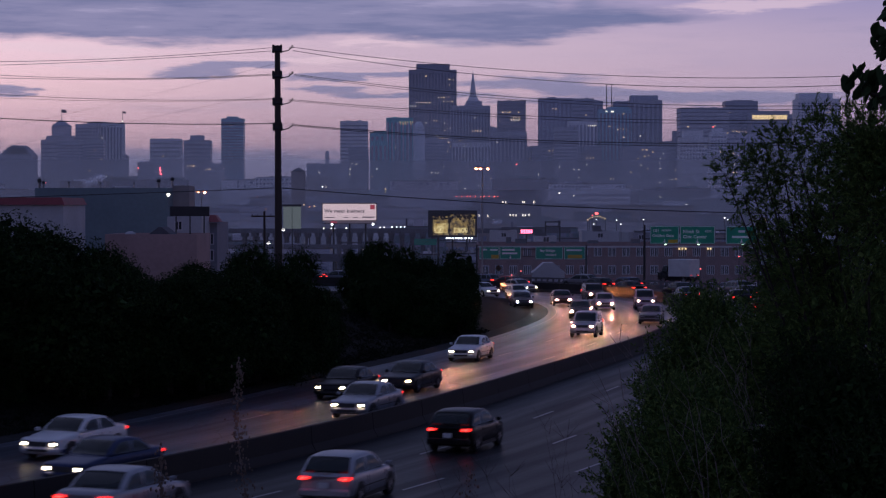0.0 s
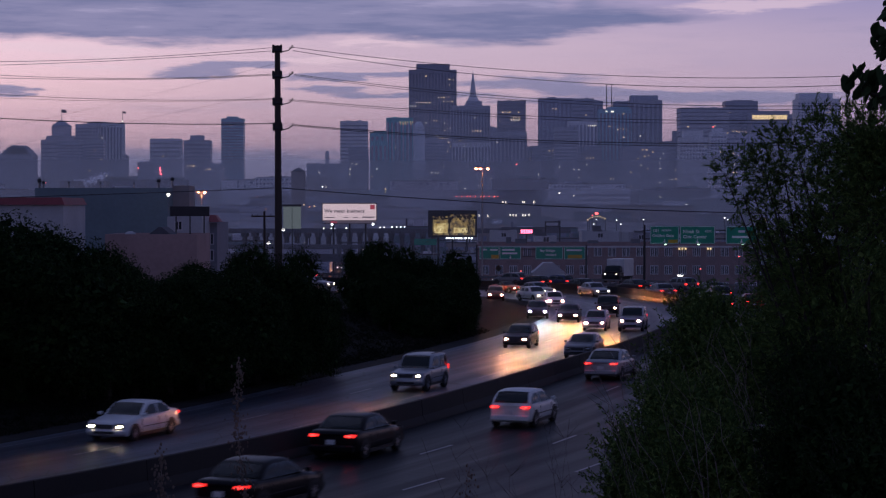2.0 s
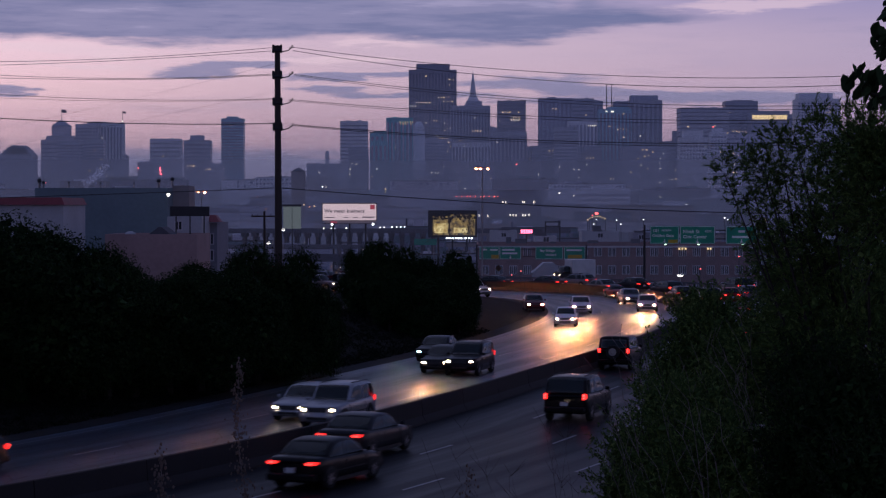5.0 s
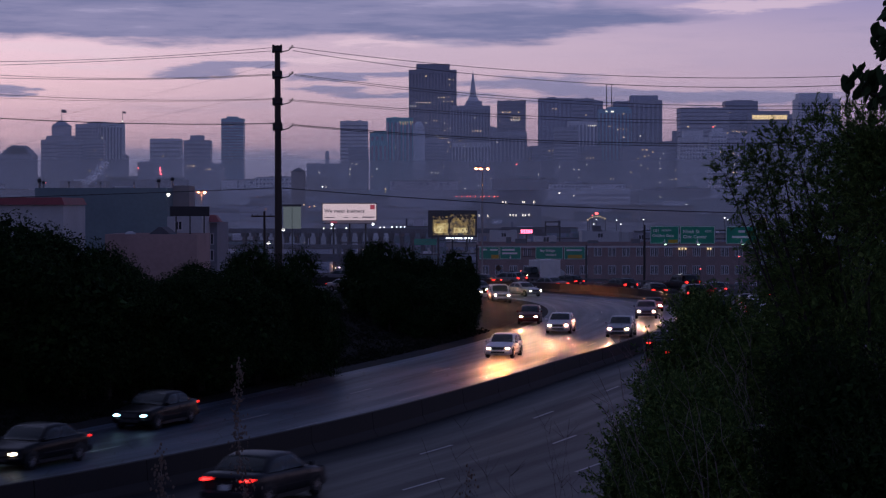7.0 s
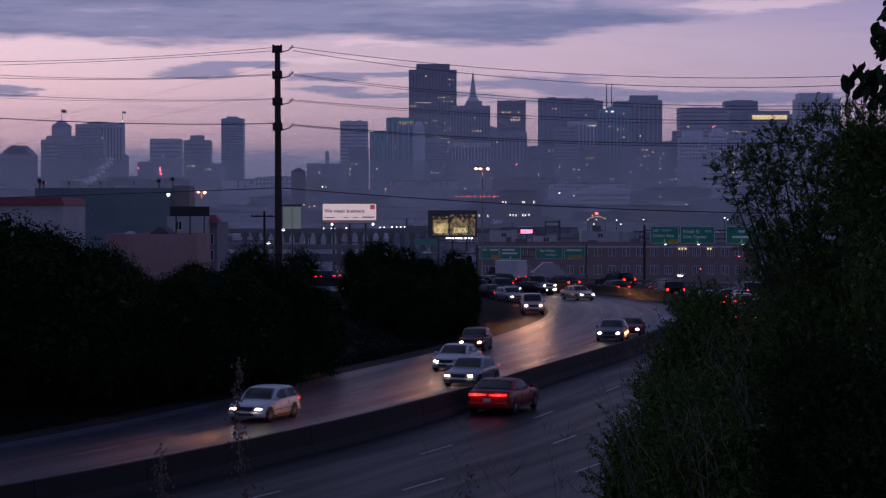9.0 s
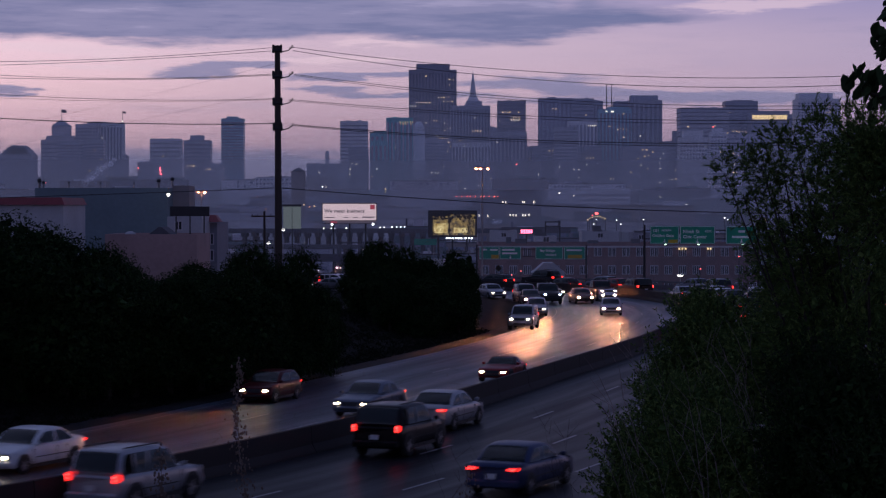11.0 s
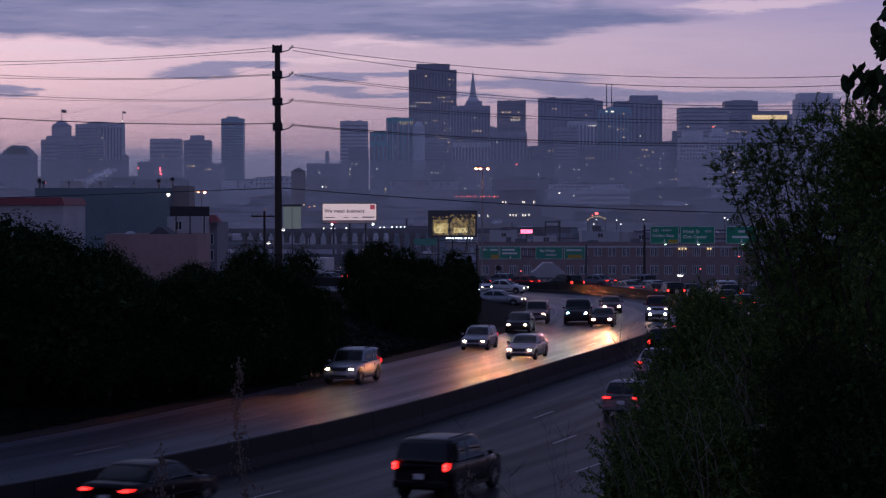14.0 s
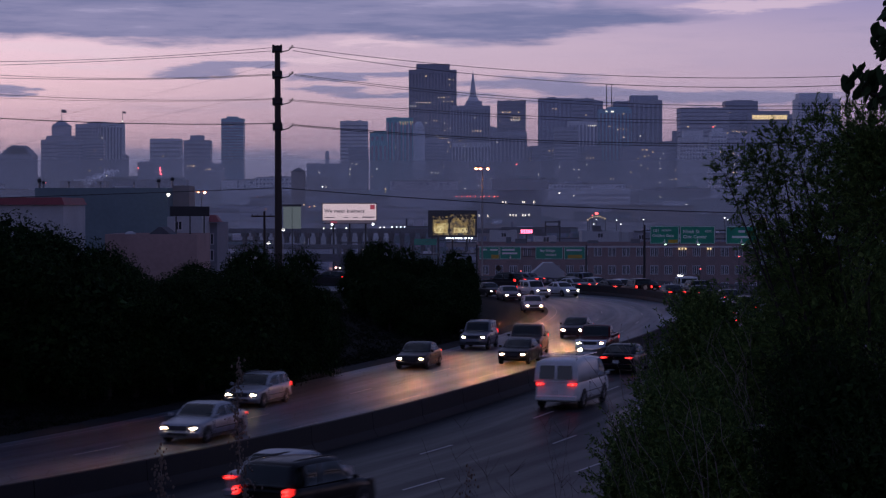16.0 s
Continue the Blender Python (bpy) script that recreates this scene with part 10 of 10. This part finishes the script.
    drive("hatch", "red", True, 0.0, [27.4, 186.8, 27.6, 189.4, 27.8, 192.0, 27.9, 194.6, 28.0, 197.2, 28.1, 199.7, 28.1, 202.2, 28.1, 204.7, 28.0, 207.2, 27.9, 209.6, 27.7, 212.1, 27.4, 214.5, 27.1, 216.9, 26.7, 219.3, 26.2, 221.6, 25.7, 224.0, 25.0, 226.4, 24.3, 228.8, 23.4, 231.2, 22.4, 233.6, 21.3, 235.8, 20.1, 238.1, 18.8, 240.2, 17.4, 242.3, 16.0, 244.3, 14.3, 246.3, 12.6, 248.2, 10.8, 250.0, 9.0, 251.7, 7.1, 253.2, 5.3, 254.7, 3.4, 256.2, 1.5, 257.6])
    drive("wagon", "charcoal", True, 0.0, [28.0, 206.3, 27.9, 208.8, 27.7, 211.2, 27.5, 213.7, 27.2, 216.1, 26.8, 218.4, 26.4, 220.8, 25.9, 223.2, 25.3, 225.6, 24.6, 228.0, 23.7, 230.4, 22.8, 232.7, 21.7, 235.1, 20.6, 237.3, 19.3, 239.5, 17.9, 241.6, 16.5, 243.6, 14.9, 245.6, 13.2, 247.6, 11.4, 249.4, 9.6, 251.1, 7.8, 252.7, 5.9, 254.2, 4.0, 255.7, 2.1, 257.1, 0.2, 258.5, -1.8, 259.8, -3.8, 261.1, -5.8, 262.4, -7.9, 263.6, -9.9, 264.7, -11.9, 265.8, -13.9, 266.9])
    drive("sedan", "charcoal", True, 0.0, [24.7, 227.6, 23.9, 230.0, 23.0, 232.4, 21.9, 234.7, 20.7, 237.0, 19.5, 239.1, 18.2, 241.3, 16.7, 243.3, 15.2, 245.3, 13.5, 247.3, 11.7, 249.1, 9.9, 250.9, 8.0, 252.5, 6.2, 254.0, 4.3, 255.5, 2.4, 256.9, 0.5, 258.3, -1.5, 259.6, -3.5, 260.9, -5.5, 262.2, -7.5, 263.4, -9.6, 264.5, -11.6, 265.6, -13.6, 266.8, -15.7, 267.8, -17.8, 268.9, -19.9, 269.9, -22.0, 270.9, -24.1, 271.9, -26.2, 272.8, -28.3, 273.7, -30.5, 274.6, -32.6, 275.4])
    drive("hatch", "charcoal", True, 0.0, [17.1, 242.8, 15.5, 244.9, 13.9, 246.8, 12.1, 248.7, 10.3, 250.5, 8.5, 252.1, 6.6, 253.6, 4.8, 255.1, 2.9, 256.6, 1.0, 258.0, -1.0, 259.3, -3.0, 260.6, -5.0, 261.9, -7.1, 263.1, -9.1, 264.3, -11.1, 265.4, -13.1, 266.5, -15.2, 267.6, -17.3, 268.6, -19.4, 269.7, -21.5, 270.7, -23.6, 271.6, -25.7, 272.6, -27.8, 273.5, -29.9, 274.4, -32.1, 275.2, -34.2, 276.1, -36.3, 276.9, -38.4, 277.8, -40.6, 278.6, -42.7, 279.4, -44.9, 280.2, -47.1, 280.9])
    drive("wagon", "slate", True, 0.0, [4.4, 255.4, 2.5, 256.9, 0.6, 258.3, -1.4, 259.6, -3.4, 260.9, -5.5, 262.2, -7.5, 263.4, -9.5, 264.5, -11.5, 265.6, -13.6, 266.7, -15.6, 267.8, -17.7, 268.9, -19.8, 269.9, -21.9, 270.9, -24.0, 271.8, -26.2, 272.8, -28.3, 273.7, -30.4, 274.6, -32.5, 275.4, -34.6, 276.3, -36.8, 277.1, -38.9, 278.0, -41.1, 278.8, -43.2, 279.6, -45.4, 280.3, -47.5, 281.1, -49.7, 281.8, -51.9, 282.6, -54.0, 283.3])
    drive("sedan", "charcoal", True, 0.0, [-17.0, 268.5, -19.1, 269.5, -21.2, 270.5, -23.3, 271.5, -25.4, 272.5, -27.6, 273.4, -29.7, 274.3, -31.8, 275.1, -33.9, 276.0, -36.0, 276.8, -38.2, 277.7, -40.3, 278.5, -42.5, 279.3, -44.6, 280.1, -46.8, 280.8, -49.0, 281.6, -51.1, 282.3, -53.3, 283.0, -55.5, 283.8])
    drive("hatch", "red", True, 0.0, [-39.6, 278.2, -41.7, 279.0, -43.9, 279.8, -46.0, 280.6, -48.2, 281.3, -50.4, 282.1, -52.5, 282.8, -54.7, 283.5])
    drive("suv", "slate", True, 0.0, [28.7, 169.9, 29.2, 172.7, 29.6, 175.5, 30.0, 178.3, 30.4, 181.0, 30.7, 183.8, 31.0, 186.5, 31.2, 189.2, 31.4, 191.9, 31.5, 194.5, 31.6, 197.2, 31.7, 199.8, 31.7, 202.3, 31.7, 204.8, 31.6, 207.4, 31.4, 209.9, 31.2, 212.5, 31.0, 215.0, 30.6, 217.5, 30.2, 220.0, 29.7, 222.4, 29.2, 224.9, 28.5, 227.4, 27.7, 230.0, 26.8, 232.6, 25.7, 235.1, 24.5, 237.5, 23.2, 239.9, 21.8, 242.2, 20.4, 244.4, 18.8, 246.6, 17.0, 248.7, 15.2, 250.8])
    drive("hatch", "slate", True, 0.0, [31.5, 192.9, 31.6, 195.5, 31.7, 198.2, 31.7, 200.7, 31.7, 203.3, 31.6, 205.8, 31.5, 208.4, 31.4, 210.9, 31.1, 213.4, 30.8, 216.0, 30.5, 218.4, 30.0, 220.9, 29.5, 223.4, 28.9, 225.9, 28.2, 228.4, 27.4, 231.0, 26.4, 233.5, 25.3, 236.0, 24.0, 238.5, 22.7, 240.8, 21.3, 243.0, 19.8, 245.2, 18.1, 247.4, 16.3, 249.5, 14.4, 251.5, 12.5, 253.4, 10.5, 255.1, 8.6, 256.6, 6.7, 258.2, 4.8, 259.6, 2.8, 261.1, 0.7, 262.5, -1.4, 263.9])
    drive("hatch", "charcoal", True, 0.0, [30.4, 218.8, 30.0, 221.2, 29.4, 223.7, 28.8, 226.2, 28.1, 228.7, 27.2, 231.3, 26.2, 233.9, 25.1, 236.4, 23.9, 238.8, 22.5, 241.1, 21.1, 243.3, 19.6, 245.5, 17.9, 247.7, 16.1, 249.8, 14.2, 251.8, 12.2, 253.6, 10.3, 255.3, 8.4, 256.8, 6.5, 258.4, 4.5, 259.8, 2.5, 261.3, 0.4, 262.7, -1.6, 264.0, -3.7, 265.3, -5.8, 266.5, -7.9, 267.7, -9.9, 268.8, -12.0, 270.0, -14.1, 271.1, -16.2, 272.1, -18.4, 273.2, -20.5, 274.2, -22.7, 275.2])
    drive("hatch", "navy", True, 0.0, [20.4, 244.4, 18.8, 246.6, 17.0, 248.7, 15.2, 250.8, 13.2, 252.7, 11.3, 254.4, 9.4, 256.0, 7.5, 257.6, 5.5, 259.1, 3.5, 260.5, 1.5, 262.0, -0.6, 263.3, -2.7, 264.7, -4.7, 265.9, -6.8, 267.1, -8.9, 268.3, -10.9, 269.4, -13.0, 270.5, -15.1, 271.6, -17.3, 272.7, -19.4, 273.7, -21.6, 274.7, -23.8, 275.6, -25.9, 276.6, -28.1, 277.5, -30.2, 278.4, -32.3, 279.2, -34.5, 280.1, -36.6, 280.9, -38.8, 281.8, -41.0, 282.6, -43.2, 283.4, -45.4, 284.2])
    drive("sedan", "navy", True, 0.0, [3.0, 261.0, 0.9, 262.4, -1.2, 263.7, -3.3, 265.0, -5.3, 266.3, -7.4, 267.4, -9.5, 268.6, -11.5, 269.7, -13.6, 270.8, -15.8, 271.9, -17.9, 273.0, -20.0, 274.0, -22.2, 275.0, -24.4, 275.9, -26.5, 276.8, -28.7, 277.7, -30.8, 278.6, -32.9, 279.5, -35.1, 280.3, -37.3, 281.2, -39.4, 282.0, -41.6, 282.8, -43.8, 283.6, -46.0, 284.4, -48.2, 285.1, -50.4, 285.9, -52.6, 286.6])
    drive("hatch", "slate", True, 0.0, [-13.2, 270.6, -15.3, 271.7, -17.4, 272.7, -19.6, 273.8, -21.7, 274.8, -23.9, 275.7, -26.1, 276.6, -28.2, 277.5, -30.3, 278.4, -32.5, 279.3, -34.6, 280.1, -36.8, 281.0, -39.0, 281.8, -41.1, 282.6, -43.3, 283.4, -45.5, 284.2, -47.7, 285.0, -49.9, 285.7, -52.1, 286.4, -54.3, 287.1])
    drive("hatch", "navy", True, 0.0, [-33.1, 279.6, -35.3, 280.4, -37.5, 281.3, -39.6, 282.1, -41.8, 282.9, -44.0, 283.7, -46.2, 284.4, -48.4, 285.2, -50.6, 285.9, -52.8, 286.7])
    drive("sedan", "navy", True, 0.0, [-50.7, 286.0, -52.9, 286.7])
    drive("sedan", "slate", True, 0.0, [34.1, 180.8, 34.4, 183.6, 34.7, 186.4, 34.9, 189.1, 35.1, 191.8, 35.3, 194.5, 35.3, 197.2, 35.4, 199.9, 35.4, 202.5, 35.4, 205.1, 35.3, 207.7, 35.1, 210.3, 34.9, 213.0, 34.6, 215.6, 34.2, 218.2, 33.8, 220.8, 33.3, 223.4, 32.7, 226.0, 32.0, 228.6, 31.1, 231.3, 30.1, 234.1, 29.0, 236.8, 27.7, 239.4, 26.3, 241.9, 24.9, 244.3, 23.3, 246.7, 21.6, 249.0, 19.7, 251.3, 17.7, 253.5, 15.6, 255.5, 13.6, 257.3, 11.6, 259.0, 9.6, 260.6])
    drive("suv", "charcoal", True, 0.0, [35.4, 204.9, 35.3, 207.5, 35.1, 210.2, 34.9, 212.8, 34.6, 215.5, 34.3, 218.1, 33.8, 220.6, 33.3, 223.2, 32.7, 225.8, 32.0, 228.5, 31.2, 231.2, 30.2, 233.9, 29.1, 236.6, 27.8, 239.2, 26.4, 241.8, 25.0, 244.2, 23.4, 246.5, 21.7, 248.8, 19.8, 251.1, 17.8, 253.3, 15.7, 255.4, 13.7, 257.2, 11.7, 258.9, 9.8, 260.5, 7.8, 262.0, 5.7, 263.6, 3.6, 265.0, 1.4, 266.5, -0.7, 267.8, -2.9, 269.1, -5.0, 270.3, -7.1, 271.5, -9.2, 272.7])
    drive("wagon", "grey", True, 0.0, [31.1, 231.4, 30.1, 234.1, 29.0, 236.8, 27.7, 239.4, 26.3, 242.0, 24.8, 244.4, 23.3, 246.7, 21.6, 249.0, 19.7, 251.3, 17.7, 253.5, 15.6, 255.5, 13.5, 257.4, 11.6, 259.0, 9.6, 260.6, 7.6, 262.2, 5.5, 263.7, 3.4, 265.2, 1.3, 266.6, -0.9, 267.9, -3.1, 269.2, -5.2, 270.4, -7.3, 271.6, -9.4, 272.8, -11.5, 273.9, -13.7, 275.0, -15.8, 276.1, -18.0, 277.1, -20.2, 278.1, -22.5, 279.1, -24.7, 280.1, -26.8, 281.0, -29.0, 281.9, -31.1, 282.7])
    drive("hatch", "grey", True, 0.0, [16.1, 255.1, 14.0, 256.9, 12.0, 258.6, 10.1, 260.2, 8.1, 261.8, 6.0, 263.3, 3.9, 264.8, 1.8, 266.2, -0.4, 267.6, -2.5, 268.9, -4.7, 270.1, -6.7, 271.3, -8.9, 272.5, -11.0, 273.6, -13.1, 274.7, -15.3, 275.8, -17.5, 276.9, -19.7, 277.9, -21.9, 278.9, -24.1, 279.8, -26.3, 280.8, -28.4, 281.6, -30.6, 282.5, -32.8, 283.4, -35.0, 284.3, -37.1, 285.1, -39.4, 285.9, -41.6, 286.7, -43.8, 287.5, -46.0, 288.3, -48.2, 289.1, -50.4, 289.8, -52.7, 290.5])
    drive("suv", "red", True, 0.0, [-0.1, 267.4, -2.3, 268.8, -4.4, 270.0, -6.5, 271.2, -8.6, 272.3, -10.7, 273.5, -12.9, 274.6, -15.1, 275.7, -17.2, 276.7, -19.4, 277.8, -21.7, 278.8, -23.9, 279.7, -26.0, 280.6, -28.2, 281.5, -30.3, 282.4, -32.5, 283.3, -34.7, 284.2, -36.9, 285.0, -39.1, 285.8, -41.3, 286.6, -43.5, 287.4, -45.7, 288.2, -47.9, 289.0, -50.2, 289.7, -52.4, 290.4])
    drive("sedan", "navy", True, 0.0, [-17.1, 276.7, -19.3, 277.7, -21.5, 278.7, -23.7, 279.6, -25.9, 280.6, -28.0, 281.5, -30.2, 282.3, -32.3, 283.2, -34.5, 284.1, -36.7, 284.9, -38.9, 285.8, -41.1, 286.6, -43.3, 287.4, -45.5, 288.1, -47.8, 288.9, -50.0, 289.6, -52.2, 290.4])
    drive("sedan", "black", True, 0.0, [-36.1, 284.7, -38.3, 285.5, -40.5, 286.3, -42.7, 287.1, -44.9, 287.9, -47.1, 288.7, -49.3, 289.4, -51.6, 290.2])
    # slow queue on the street below the viaducts
    for k, (kind, color, first) in enumerate((("sedan", "silver", -6.0), ("hatch", "grey", 9.0), ("suv", "black", 34.0), ("sedan", "charcoal", 52.0), ("wagon", "slate", -22.0), ("hatch", "silver", -38.0))):
        places = []
        for i in range(33):
            s = (first + 1.75 * i) / 79
            places += [-28.0 - 13.0 * s, 668.0 - 78.0 * s]
        drive(kind, color, True, 0.0, places, LOW)
    steam_puffs()


motions()
